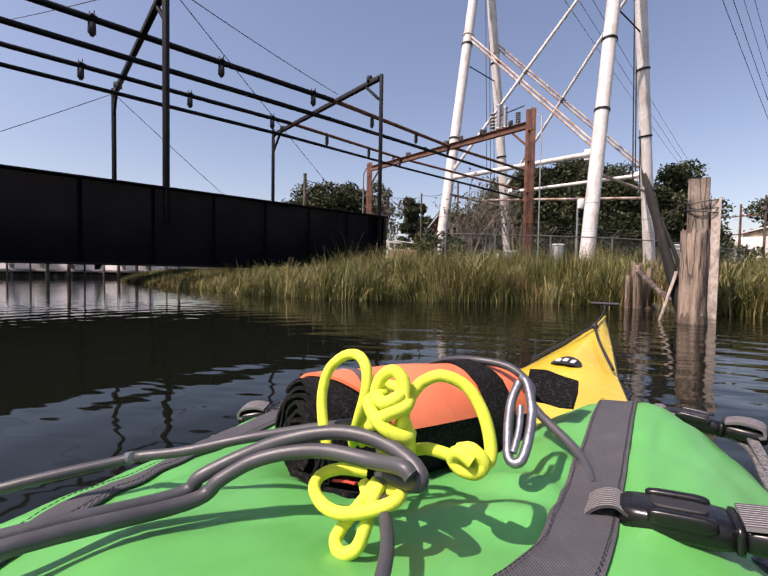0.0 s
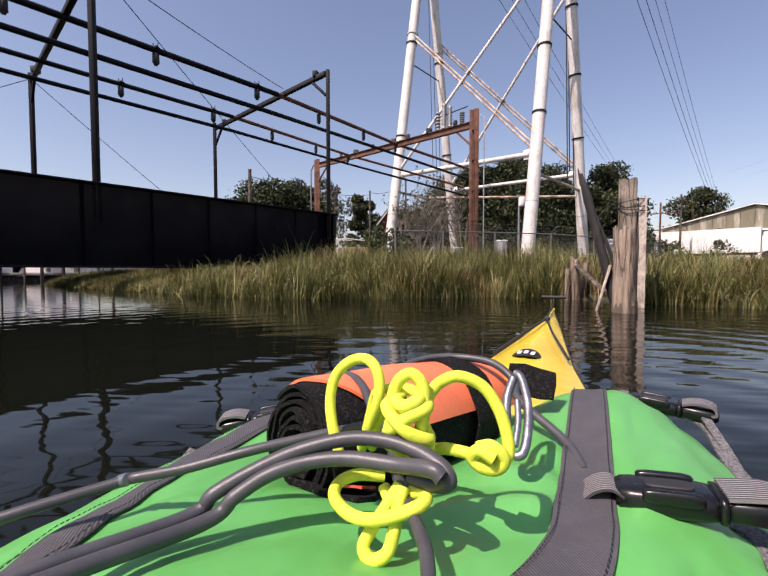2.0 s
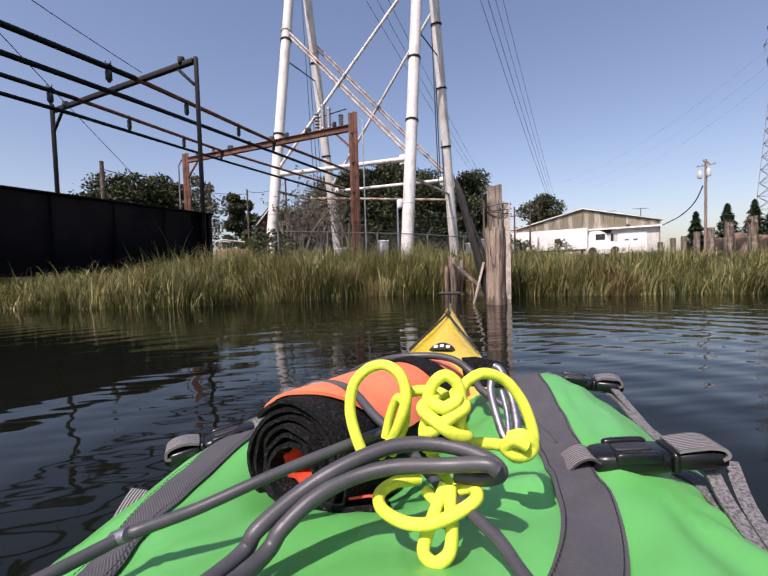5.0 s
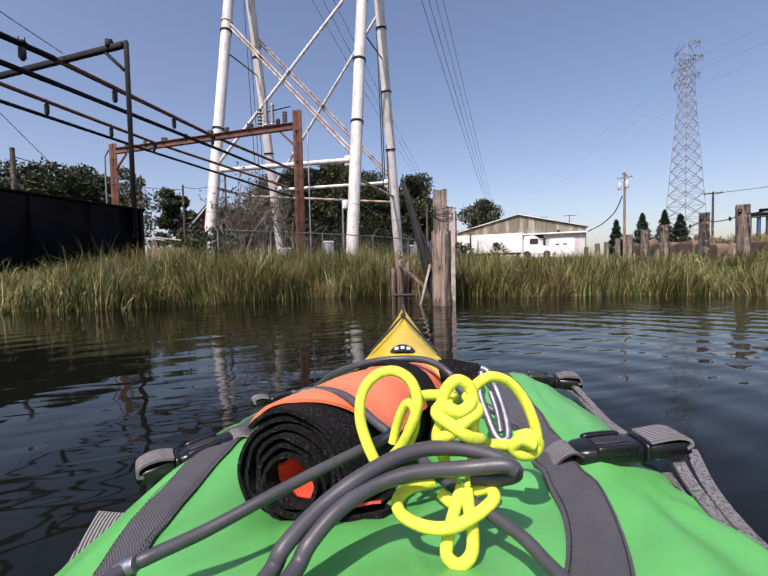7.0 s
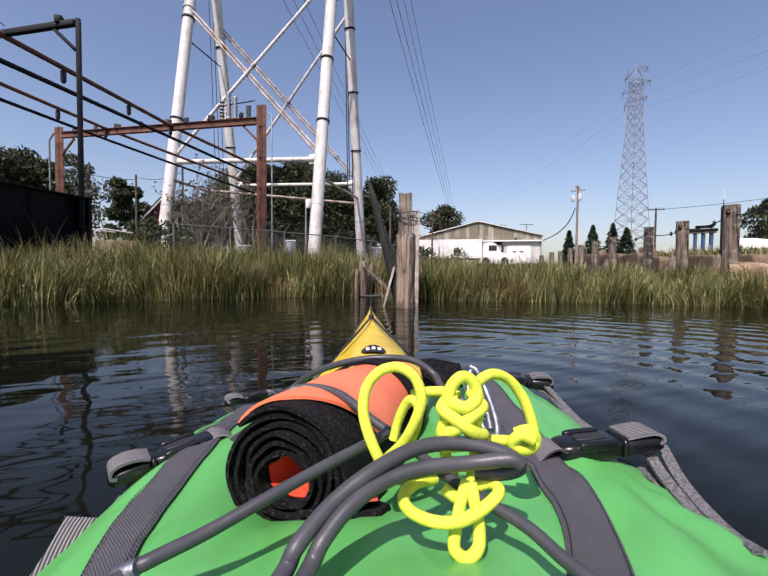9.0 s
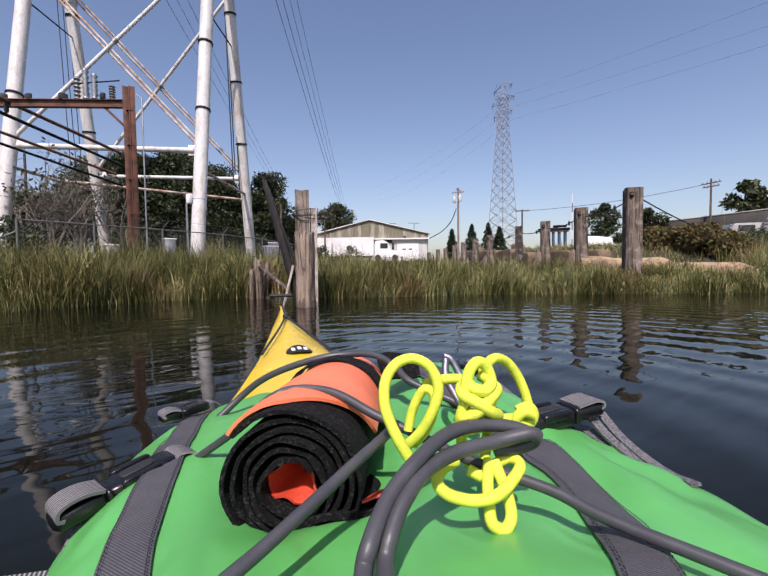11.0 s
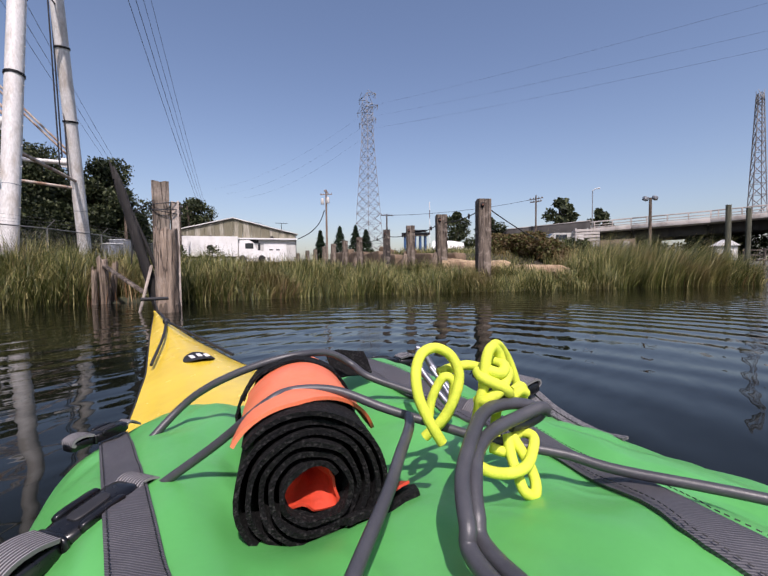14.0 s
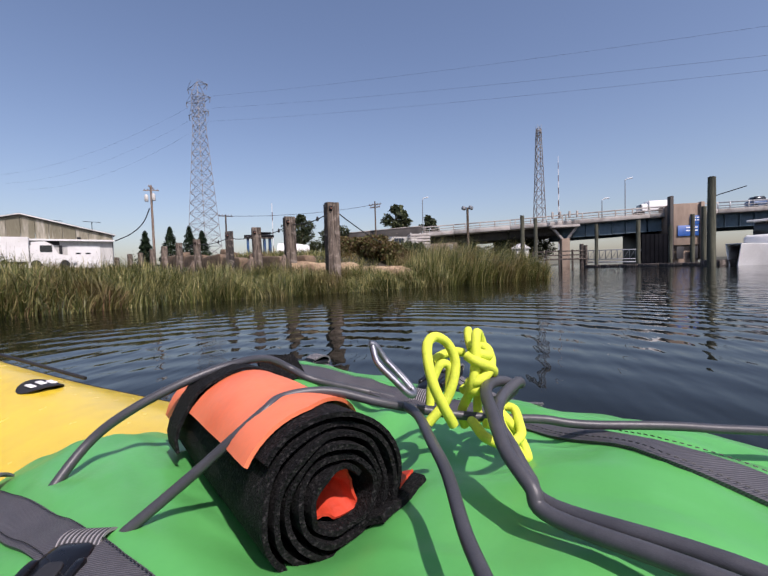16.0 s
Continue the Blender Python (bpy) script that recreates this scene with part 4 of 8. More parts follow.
def boulder(sx, sy, sz, seed, top=0.55, lumps=0.14, square=0.55):
    """A worn concrete lump with a flattish top."""
    r = random.Random(seed)
    off = Vector((r.uniform(0, 90), r.uniform(0, 90), 0))
    m = Mesh()
    seg, rows = 26, 13
    vs = []
    for i in range(rows + 1):
        ph = math.pi * (i / rows - 0.5)
        for j in range(seg):
            a = 2 * math.pi * j / seg
            c = Vector((math.copysign(abs(math.cos(a)) ** square, math.cos(a)) * math.cos(ph) ** (square * 0.9), math.copysign(abs(math.sin(a)) ** square, math.sin(a)) * math.cos(ph) ** (square * 0.9), math.copysign(abs(math.sin(ph)) ** top, math.sin(ph))))
            k = 1 + lumps * noise.noise(c * 1.6 + off) + lumps * 0.36 * noise.noise(c * 5 + off)
            vs.append((c.x * sx / 2 * k, c.y * sy / 2 * k, c.z * sz / 2 * k))
    fs = [[i * seg + j, i * seg + (j + 1) % seg, (i + 1) * seg + (j + 1) % seg, (i + 1) * seg + j] for i in range(rows) for j in range(seg)]
    return m.add(vs, fs, True)


for i, (s, o, sx, sz, zc, tilt) in enumerate(((1.9, 0.50, 1.5, 0.90, 0.42, 1), (3.55, 0.55, 1.6, 1.0, 0.44, -2), (5.0, 0.60, 1.0, 0.9, 0.40, 13), (6.6, 0.55, 2.0, 1.1, 0.50, -3), (8.9, 0.60, 2.4, 1.2, 0.58, 2), (11.4, 0.65, 2.4, 1.3, 0.68, -2), (14.0, 0.7, 2.6, 1.4, 0.80, 3), (16.8, 0.8, 2.6, 1.3, 0.85, -3))):
    p = P0 + PD * s + Vector((PD.y, -PD.x, 0)) * o
    solid("bulkhead_slab", boulder(sx, 0.34, sz, 60 + i, 0.2, 0.07, 0.2), CONCRETE, "tan weathered concrete slab of the bulkhead, broken and tilted" if abs(tilt) > 9 else "tan weathered concrete slab of the bulkhead behind the posts", "concrete slab", pose(p.x, p.y, zc, 2, tilt, 52.3 + (i % 3 - 1) * 3), "bulkhead slabs")
for i, (s, o, k, z) in enumerate(((8.2, 1.2, 0.5, 1.12), (9.4, 1.3, 0.7, 1.18), (4.4, 0.25, 0.55, 0.40), (5.6, 0.95, 0.4, 1.0))):
    p = P0 + PD * s + Vector((PD.y, -PD.x, 0)) * o
    solid("rubble_stone", boulder(k * 1.2, k * 0.8, k * 0.7, 90 + i, 0.6, 0.3), CONCRETE, "pale broken stone lying on the bulkhead", "stone", pose(p.x, p.y, z, 8, 10, 40 * i), "rubble stones")
solid("sand_mound", boulder(2.3, 0.9, 0.62, 81, 0.9, 0.4), SAND, "low heap of pale sand by the reeds", "sand mound", pose(10.05, 3.95, 0.33, 0, 3, -68))
solid("sand_mound", boulder(2.0, 0.8, 0.5, 82, 0.9, 0.4), SAND, "low heap of pale sand behind the posts", "sand mound", pose(10.55, 2.6, 0.26, 0, 4, -75))
for i, (x, y, z) in enumerate(((23.7, 1.75, 0.8), (23.8, 0.55, 0.55))):
    solid("sand_mound", boulder(1.7, 0.9, 1.15, 83 + i, 0.9, 0.4), SAND, "pale rubble heap at the edge of the yard", "sand mound", pose(x, y, z, 0, 5, -85))

# ---- chain-link fence with barbed-wire arms ----
FENCE = [(-0.86, 16.6), (1.1, 17.4), (3.4, 18.4), (6.2, 19.8), (9.0, 22.0), (11.6, 24.6), (14.2, 27.4), (17.2, 30.6)]
fence = thing("chain_link_fence", "grey chain-link fence with slanted barbed-wire arms on the bank", "fence", (*FENCE[3], ground_at(*FENCE[3])))
finv = fence.matrix_basis.inverted()
for i, (x, y) in enumerate(FENCE):
    zb = ground_at(x, y)
    post = Mesh().rod((x, y, zb - 0.1), (x, y, 2.12 + 0.03 * i), 0.035, None, 10)
    post.v = [tuple(finv @ Vector(p)) for p in post.v]
    po_ = part("post", post, FENCE_STEEL, fence)
    armm = Mesh().rod((x, y, 2.12 + 0.03 * i), (x + 0.2, y - 0.24, 2.42 + 0.03 * i), 0.016, None, 6)
    armm.v = [tuple(finv @ Vector(p)) for p in armm.v]
    part("arm", armm, FENCE_STEEL, po_)
    if i:
        a, b = Vector((*FENCE[i - 1], 0)), Vector((x, y, 0))
        za, zz = 2.09 + 0.03 * (i - 1), 2.09 + 0.03 * i
        bars = Mesh().rod(a + Vector((0, 0, za)), b + Vector((0, 0, zz)), 0.024, None, 8)
        bars.v = [tuple(finv @ Vector(p)) for p in bars.v]
        part("top_rail", bars, FENCE_STEEL, fence)
        net, length = Mesh(), (b - a).length
        cell = 0.11
        hh = za - ground_at(a.x, a.y) - 0.1
        for t in np.arange(-hh, length, cell):
            for sgn in (1, -1):
                s0, s1 = max(t, 0), min(t + hh, length)
                if s1 - s0 < 0.05:
                    continue
                h0, h1 = (s0 - t, s1 - t) if sgn == 1 else (hh - (s0 - t), hh - (s1 - t))
                pp, qq = a.lerp(b, s0 / length), a.lerp(b, s1 / length)
                net.rod(pp + Vector((0, 0, za - hh + h0)), qq + Vector((0, 0, za - hh + h1)), 0.0032, None, 3, False)
        net.v = [tuple(finv @ Vector(p)) for p in net.v]
        part("mesh_panel", net, FENCE_STEEL, fence)
        for kx in (0.35, 0.65, 1.0):
            w = Mesh().rod(a + Vector((0.2 * kx, -0.24 * kx, za + 0.33 * kx)), b + Vector((0.2 * kx, -0.24 * kx, zz + 0.33 * kx)), 0.0035, None, 4)
            w.v = [tuple(finv @ Vector(p)) for p in w.v]
            part("barbed_wire", w, FENCE_STEEL, fence)
end_brace = Mesh().rod((-0.86, 16.6, 1.75), (-2.35, 16.1, 0.75), 0.026, None, 8)
end_brace.v = [tuple(finv @ Vector(p)) for p in end_brace.v]
part("brace", end_brace, FENCE_STEEL, fence)
cul = thing("concrete_headwall", "low tan concrete block with white pipe rails beside the bridge end", "headwall", (-2.75, 17.6, ground_at(-2.75, 17.6)))
part("block", Mesh().box((0.05, 0, 0.45), (1.3, 0.7, 0.95), None, 0.06), CONCRETE, cul)
for x in (-1.0, -0.45):
    part("pipe_rail", Mesh().tube(spline([(x, -0.3, 0.85), (x - 0.15, -0.32, 1.15), (x + 0.1, -0.3, 1.3), (x + 0.5, -0.3, 1.26), (x + 1.0, -0.3, 1.2)]), 0.024, 8), OFF_WHITE, cul, "bent white pipe")


# ---- trees ----
def tree(x, y, top, radius, leafmat, label, seed, count=2600, leaf=0.34, lobes=9, low=0.28, group="trees on the bank", airy=0.0):
    """A tapered trunk with limbs and a crown of many small leaf cards in clumps."""
    r = np.random.default_rng(seed)
    zb = ground_at(x, y)
    h = top - zb
    t = thing("tree", label, "tree", (x, y, zb), group)
    tm = Mesh()
    sway = r.normal(0, 0.06 * h, 2)
    tm.tube([(0, 0, -0.2), (sway[0] * 0.3, sway[1] * 0.3, h * 0.3), (sway[0], sway[1], h * 0.65), (sway[0] * 1.2, sway[1], h * 0.9)], [0.045 * h, 0.032 * h, 0.018 * h, 0.006 * h], 8)
    cents, sizes = [], []
    for i in range(lobes):
        a, u = 2.4 * i + r.uniform(0, 1), r.uniform(0, 1) ** 0.6
        zz = h * (low + 0.12 + (0.84 - low) * (i + 0.5) / lobes)
        prof = math.sin(math.pi * min(1, max(0.08, (zz / h - low) / (1.02 - low)) ) ** 0.75)
        c = np.array([math.cos(a) * radius * 0.72 * u * (0.35 + prof * 0.75), math.sin(a) * radius * 0.72 * u * (0.35 + prof * 0.75), zz])
        cents.append(c)
        sizes.append(radius * r.uniform(0.34, 0.56) * (0.6 + 0.4 * prof))
        tm.tube([(sway[0] * 0.6, sway[1] * 0.6, max(h * 0.22, zz - radius * 0.7)), tuple(c * 0.6 + np.array([0, 0, zz * 0.36])), tuple(c)], [0.012 * h, 0.008 * h, 0.003 * h], 5)
    part("trunk", tm, BARK, t, "brown trunk with limbs")
    pick = r.integers(0, lobes, count)
    d = r.normal(0, 1, (count, 3))
    d /= np.linalg.norm(d, axis=1)[:, None]
    rad = r.uniform(0.25 + airy * 0.2, 1.0, count) ** 0.5 * (1 + r.normal(0, 0.13, count))
    c = np.array(cents)[pick] + d * rad[:, None] * np.array(sizes)[pick][:, None] * np.array([1, 1, 0.8])
    a1 = r.normal(0, 1, (count, 3)) + d * 0.2
    a1 /= np.linalg.norm(a1, axis=1)[:, None]
    a2 = np.cross(a1, r.normal(0, 1, (count, 3)))
    a2 /= np.linalg.norm(a2, axis=1)[:, None]
    s = leaf * r.uniform(0.55, 1.25, count)[:, None]
    v = np.stack([c - a1 * s, c + a2 * s * 0.55, c + a1 * s, c - a2 * s * 0.55], 1).reshape(-1, 3)
    crown = Mesh()
    crown.v = v.tolist()
    crown.f = (np.arange(count)[:, None] * 4 + np.arange(4)).tolist()
    crown.s = [False] * count
    part("crown", crown, leafmat, t, "leafy crown")
    return t


def bare_tree(x, y, top, seed):
    """A half-dead tree: forking bare stems with a few leaves."""
    r = np.random.default_rng(seed)
    zb = ground_at(x, y)
    h = top - zb
    t = thing("tree", "half-bare brown tree with thin forking branches", "tree", (x, y, zb), "trees on the bank")
    m, tips = Mesh(), []

    def grow(p, d, ln, rad, depth):
        q = p + d * ln * 0.5 + Vector(r.normal(0, 0.05 * ln, 3))
        e = p + d * ln
        m.tube([p, q, e], [rad, rad * 0.8, rad * 0.6], 5)
        if depth == 0:
            tips.append(e)
            return
        for _ in range(3 if depth > 1 else 2):
            nd = (d + Vector((r.normal(0, 0.42), r.normal(0, 0.42), r.normal(0.15, 0.2)))).normalized()
            grow(e if r.random() < 0.6 else q, nd, ln * r.uniform(0.55, 0.8), rad * 0.6, depth - 1)
    for k in range(3):
        grow(Vector((r.normal(0, 0.3), r.normal(0, 0.3), -0.2)), Vector((r.normal(0, 0.12), r.normal(0, 0.12), 1)).normalized(), h * 0.36, 0.10, 4)
    part("trunk", m, PALE_BARK, t, "pale grey-brown stems and branches")
    lm = Mesh()
    for e in tips[::3]:
        for _ in range(5):
            c = e + Vector(r.normal(0, 0.3, 3))
            a, b = Vector(r.normal(0, 1, 3)).normalized() * 0.16, Vector(r.normal(0, 1, 3)).normalized() * 0.09
            lm.add([c - a, c + b, c + a, c - b], [[0, 1, 2, 3]])
    part("crown", lm, LEAF_GREY, t, "thin scatter of leaves")


for i, (x, y, top) in enumerate(((-0.6, 39, 9.2), (0.6, 37, 9.6), (2.2, 38.5, 9.0), (3.9, 39.5, 8.4))):
    bare_tree(x, y, top, 60 + i)
OAK = "dark green broad-leaved tree with a dense uneven crown"
for i, (x, y, top, rad, mt, n, lab) in enumerate((
        (-16.4, 42, 9.4, 4.0, LEAF, 3000, OAK), (-20, 46, 8.6, 3.6, LEAF, 2200, OAK), (-12.8, 45, 10.2, 3.2, LEAF, 2200, OAK), (-9.4, 43.8, 10.6, 2.4, LEAF_GREY, 1100, "thin-crowned greyish tree past the bridge end"),
        (-9.2, 67.6, 13.0, 2.5, LEAF, 1500, "round green tree standing alone past the bridge end"), (-5.0, 50, 5.2, 2.4, LEAF, 900, "low green shrub tree by the track"),
        (-1.0, 50, 7.5, 3.0, LEAF, 1500, OAK), (2.4, 50, 10.8, 3.6, LEAF_GREY, 1800, "sparse vine-grown tree behind the tower"), (6.2, 51, 12.6, 4.4, LEAF, 3000, OAK), (10.2, 50, 13.2, 4.6, LEAF, 3200, OAK),
        (14.6, 52, 12.8, 4.6, LEAF, 3000, OAK), (18.4, 55, 11.4, 4.2, LEAF, 2400, OAK), (22.2, 51, 13.0, 3.7, LEAF, 2600, OAK), (26.4, 55, 8.2, 3.3, LEAF, 1700, OAK), (8.2, 46.5, 6.0, 3.0, LEAF, 1500, OAK), (12.6, 47, 6.6, 3.2, LEAF, 1600, OAK), (17.6, 48, 6.8, 3.2, LEAF, 1600, OAK), (23.4, 49, 6.0, 2.8, LEAF, 1200, OAK),
        (4.2, 57, 13.0, 4.6, LEAF, 2800, OAK), (8.4, 58, 14.6, 4.8, LEAF, 2800, OAK), (12.6, 57, 15.4, 4.8, LEAF, 2800, OAK), (17.0, 59, 14.6, 4.8, LEAF, 2800, OAK), (20.6, 49, 9.6, 3.4, LEAF, 2200, OAK), (-18.2, 50, 9.8, 4.2, LEAF, 2400, OAK), (-14.4, 50, 10.6, 4.0, LEAF, 2400, OAK),
        (51.5, 82, 15.6, 5.0, LEAF, 2200, "green broad-leaved tree behind the warehouse"), (57.0, 24.2, 8.8, 2.5, LEAF, 1100, OAK), (60.5, 20.2, 8.0, 2.2, LEAF, 900, OAK), (67.5, -5.5, 4.4, 3.0, LEAF, 1500, "dark shrubby tree under the road bridge"), (70.5, -9.5, 4.6, 3.2, LEAF, 1300, "dark shrubby tree under the road bridge"), (72, 0.5, 4.2, 3.0, LEAF, 1100, "dark shrubby tree under the road bridge"))):
    tree(x, y, top, rad * 1.15, mt, lab, 100 + i, int(n * (2.2 if mt is LEAF_GREY else 4.6)), (0.16 if mt is LEAF_GREY else 0.185) if y < 60 else 0.28, 14 if rad > 3.4 else 10, 0.08 if top < 9 else 0.14)
tree(70.7, 11.9, 11.4, 2.6, LEAF, "flat-layered dark tree beyond the shore", 150, 1500, 0.36, 7, 0.45)
tree(71.5, 6.6, 9.6, 2.0, LEAF, "flat-layered dark tree beyond the shore", 151, 1200, 0.36, 7, 0.4)
def conifer(x, y, top, radius, seed):
    """A pointed tree: whorls of drooping needle sprays on a straight trunk."""
    r = np.random.default_rng(seed)
    zb = ground_at(x, y)
    h = top - zb
    t = thing("tree", "dark pointed conifer beside the warehouse", "tree", (x, y, zb), "conifers")
    part("trunk", Mesh().rod((0, 0, -0.2), (0, 0, h * 0.97), 0.16, 0.02, 8), BARK, t, "brown trunk")
    m = Mesh()
    for k in range(2600):
        f = r.uniform(0, 1) ** 1.25
        a, u = r.uniform(0, 2 * math.pi), r.uniform(0.35, 1.0) * (1 + 0.18 * math.sin(5 * f * 7))
        rad = radius * (1 - f) ** 0.85 * u + 0.05
        c = Vector((math.cos(a) * rad, math.sin(a) * rad, h * (0.06 + 0.93 * f) - 0.25 * rad))
        out = Vector((math.cos(a), math.sin(a), -0.35 + r.normal(0, 0.3))).normalized() * 0.26
        side = Vector((-math.sin(a), math.cos(a), r.normal(0, 0.4))).normalized() * 0.12
        m.add([c - out, c + side, c + out, c - side], [[0, 1, 2, 3]])
    part("crown", m, LEAF_FIR, t, "dark needle crown")


for i, (x, y, h) in enumerate(((55.9, 49.9, 7.6), (58.6, 47.6, 8.4), (61.2, 46.0, 8.7), (62.6, 44.6, 8.0))):
    conifer(x, y, h, 1.55 if i < 1 else 2.1, 160 + i)
SHRUB = "reddish-brown and green tangled shrub on the bank"
for i, (x, y, top, rad) in enumerate(((12.7, 4.05, 1.42, 0.72), (13.0, 3.35, 1.5, 0.75), (13.2, 2.75, 1.25, 0.65), (15.4, 2.4, 1.35, 0.8))):
    tree(x, y, top, rad, LEAF_RED if i != 3 else LEAF, SHRUB, 170 + i, 4600, 0.048, 9, 0.02, "shrubs")
for i, (x, y, top, rad) in enumerate(((-2.0, 24.4, 3.2, 1.5), (-0.6, 22.6, 2.5, 1.1), (31.2, 46.0, 3.6, 1.5), (18.0, 31.5, 2.6, 1.1))):
    tree(x, y, top, rad, LEAF, "small green bush by the fence", 180 + i, 900, 0.11, 7, 0.02, "bushes")


hs = thing("house", "dark red house with a steep white-trimmed gable behind the trees", "house", pose(-3.9, 56, ground_at(-3.9, 56), 0, 0, 12))
gable = [(-2.4, 0), (2.4, 0), (2.4, 4.9), (0, 8.0), (-2.4, 4.9)]
part("wall", Mesh().add([(x, y, z) for y in (-3.5, 3.5) for x, z in gable], [[0, 1, 2, 3, 4], [9, 8, 7, 6, 5]] + [[(i + 1) % 5, i, 5 + i, 5 + (i + 1) % 5] for i in range(5)]), HOUSE_RED, hs, "dark red wall")
for s_ in (-1, 1):
    part("roof", Mesh().beam((s_ * 2.75, 0, 4.6), (s_ * 0.02, 0, 8.12), 7.5, 0.14), DARK_PIPE, hs, "dark roof slope")
    part("trim", Mesh().beam((s_ * 2.7, -3.8, 4.55), (0, -3.8, 8.05), 0.07, 0.16), OFF_WHITE, hs, "white verge trim")
part("porch_roof", Mesh().box((-2.2, -4.4, 3.4), (4.2, 2.2, 0.18), pose(0, 0, 0, 8, 0, 0), 0.03), DARK_PIPE, hs, "dark porch roof")
for x in (-4.0, -0.4):
    part("porch_post", Mesh().box((x, -5.2, 1.3), (0.14, 0.14, 2.8), None, 0.01), WOOD_DARK, hs)
part("window", Mesh().box((0, -3.53, 4.6), (0.9, 0.08, 1.2), None, 0.02), GLASS_DARK, hs, "dark gable window")
for x, y, sx_, h in ((4.4, 22.2, 0.5, 1.3), (11.8, 27.2, 0.9, 1.2), (12.9, 28.6, 1.2, 1.5), (2.2, 23.6, 0.6, 1.0)):
    cb = thing("electrical_cabinet", "pale grey electrical cabinet inside the fence", "cabinet", (x, y, ground_at(x, y)), "electrical cabinets")
    part("body", Mesh().box((0, 0, h / 2), (sx_, 0.5, h), None, 0.04), GALV, cb)
    part("lid", Mesh().box((0, 0, h + 0.03), (sx_ + 0.06, 0.56, 0.06), None, 0.02), WHITE_PAINT, cb, "pale lid")


# ---- utility poles and wires ----
def pole(x, y, top, label, mat=WOOD, arms=(), r=0.14, seed=0):
    zb = ground_at(x, y)
    p = thing("utility_pole", label, "utility pole", (x, y, zb), "utility poles")
    part("shaft", Mesh().rod((0, 0, -0.3), (0, 0, top - zb), r, r * 0.7, 10), mat, p)
    for dz, half, ang in arms:
        d = Vector((math.cos(ang), math.sin(ang), 0)) * half
        a = part("crossarm", Mesh().beam(Vector((0, 0, top - zb - dz)) - d, Vector((0, 0, top - zb - dz)) + d, 0.1, 0.12), mat, p)
        for k in (-0.85, -0.4, 0.4, 0.85):
            part("insulator", Mesh().lathe([(0.03, 0.05), (0.06, 0.1), (0.05, 0.22), (0.02, 0.26)], 8, Matrix.Translation(Vector((0, 0, top - zb - dz)) + d * k)), GALV, a)
    return p


pole(-11.36, 27.15, 7.35, "brown wooden pole behind the railway bridge", WOOD_GREY, (), 0.16)
pole(-5.9, 49.3, 10.1, "grey wooden utility pole by the track", WOOD_GREY)
pole(-1.5, 46, 10.5, "grey wooden utility pole by the tower", WOOD_GREY)
pole(19.0, 40.9, 7.5, "wooden pole beside the tower", WOOD)
pole(29.0, 52.7, 8.7, "rusty pole with side arms near the warehouse", RUST, ((1.3, 1.6, 2.5), (3.3, 1.6, 2.5)))
pole(30.8, 51.8, 9.5, "grey pole with crossarms near the warehouse", WOOD_GREY, ((0.6, 0.9, 0.6), (1.5, 0.9, 0.6)))
pole(60.2, 13.7, 10.6, "wooden utility pole with a crossarm", WOOD, ((0.5, 1.1, 1.2), (0.9, 0.9, 1.2)))
pole(50.0, 32.0, 8.4, "short wooden pole with one crossarm", WOOD_DARK, ((0.2, 0.9, 2.3),))
lp = pole(5.97, 25.2, 4.95, "grey post with a white lamp inside the fence", GALV, (), 0.07)
part("lamp_head", Mesh().box((0.12, -0.12, 3.75), (0.30, 0.26, 0.55), pose(0, 0, 0, 0, 0, 20), 0.04), WHITE_PAINT, lp, "white lamp box")
xp = pole(51.1, 44.26, 13.4, "pale wooden pole with two transformer cans and crossarms", WOOD_PALE, ((0.35, 1.0, 0.4), (0.75, 1.0, 2.0)), 0.19)
for dx, dy in ((-0.62, 0.28), (0.0, -0.36)):
    part("transformer", Mesh().lathe([(0.05, -0.46), (0.23, -0.46), (0.25, -0.42), (0.25, 0.36), (0.17, 0.44), (0.05, 0.58)], 14, Matrix.Translation((dx, dy, 13.4 - 1.7 - 2.4 + 0.45 + 0.2 * (dx == 0)))), OFF_WHITE, xp, "white transformer can")
part("drop_cable", Mesh().tube(spline([(-0.2, 0.2, 8.4), (-0.4, 1.2, 6.4), (-0.7, 3.0, 4.9), (-1.3, 5.2, 3.9)]), 0.07, 6), CABLE, xp, "sagging black service cable")
dl = pole(46.45, 0.2, 6.95, "wooden pole with two floodlights by the road bridge", WOOD, (), 0.17)
for s in (-0.35, 0.4):
    part("floodlight", Mesh().box((0, 0, 0), (0.35, 0.45, 0.35), pose(0, s, 6.95 - ground_at(46.45, 0.2) - 0.05, 20, 0, 40), 0.04), GALV, dl, "grey floodlight")


def wire(p, q, sag, r=0.022, n=16):
    solid("power_line", Mesh().tube(arc(p, q, sag, n), r, 4), CABLE, "thin dark overhead power line", "power line", None, "power lines")


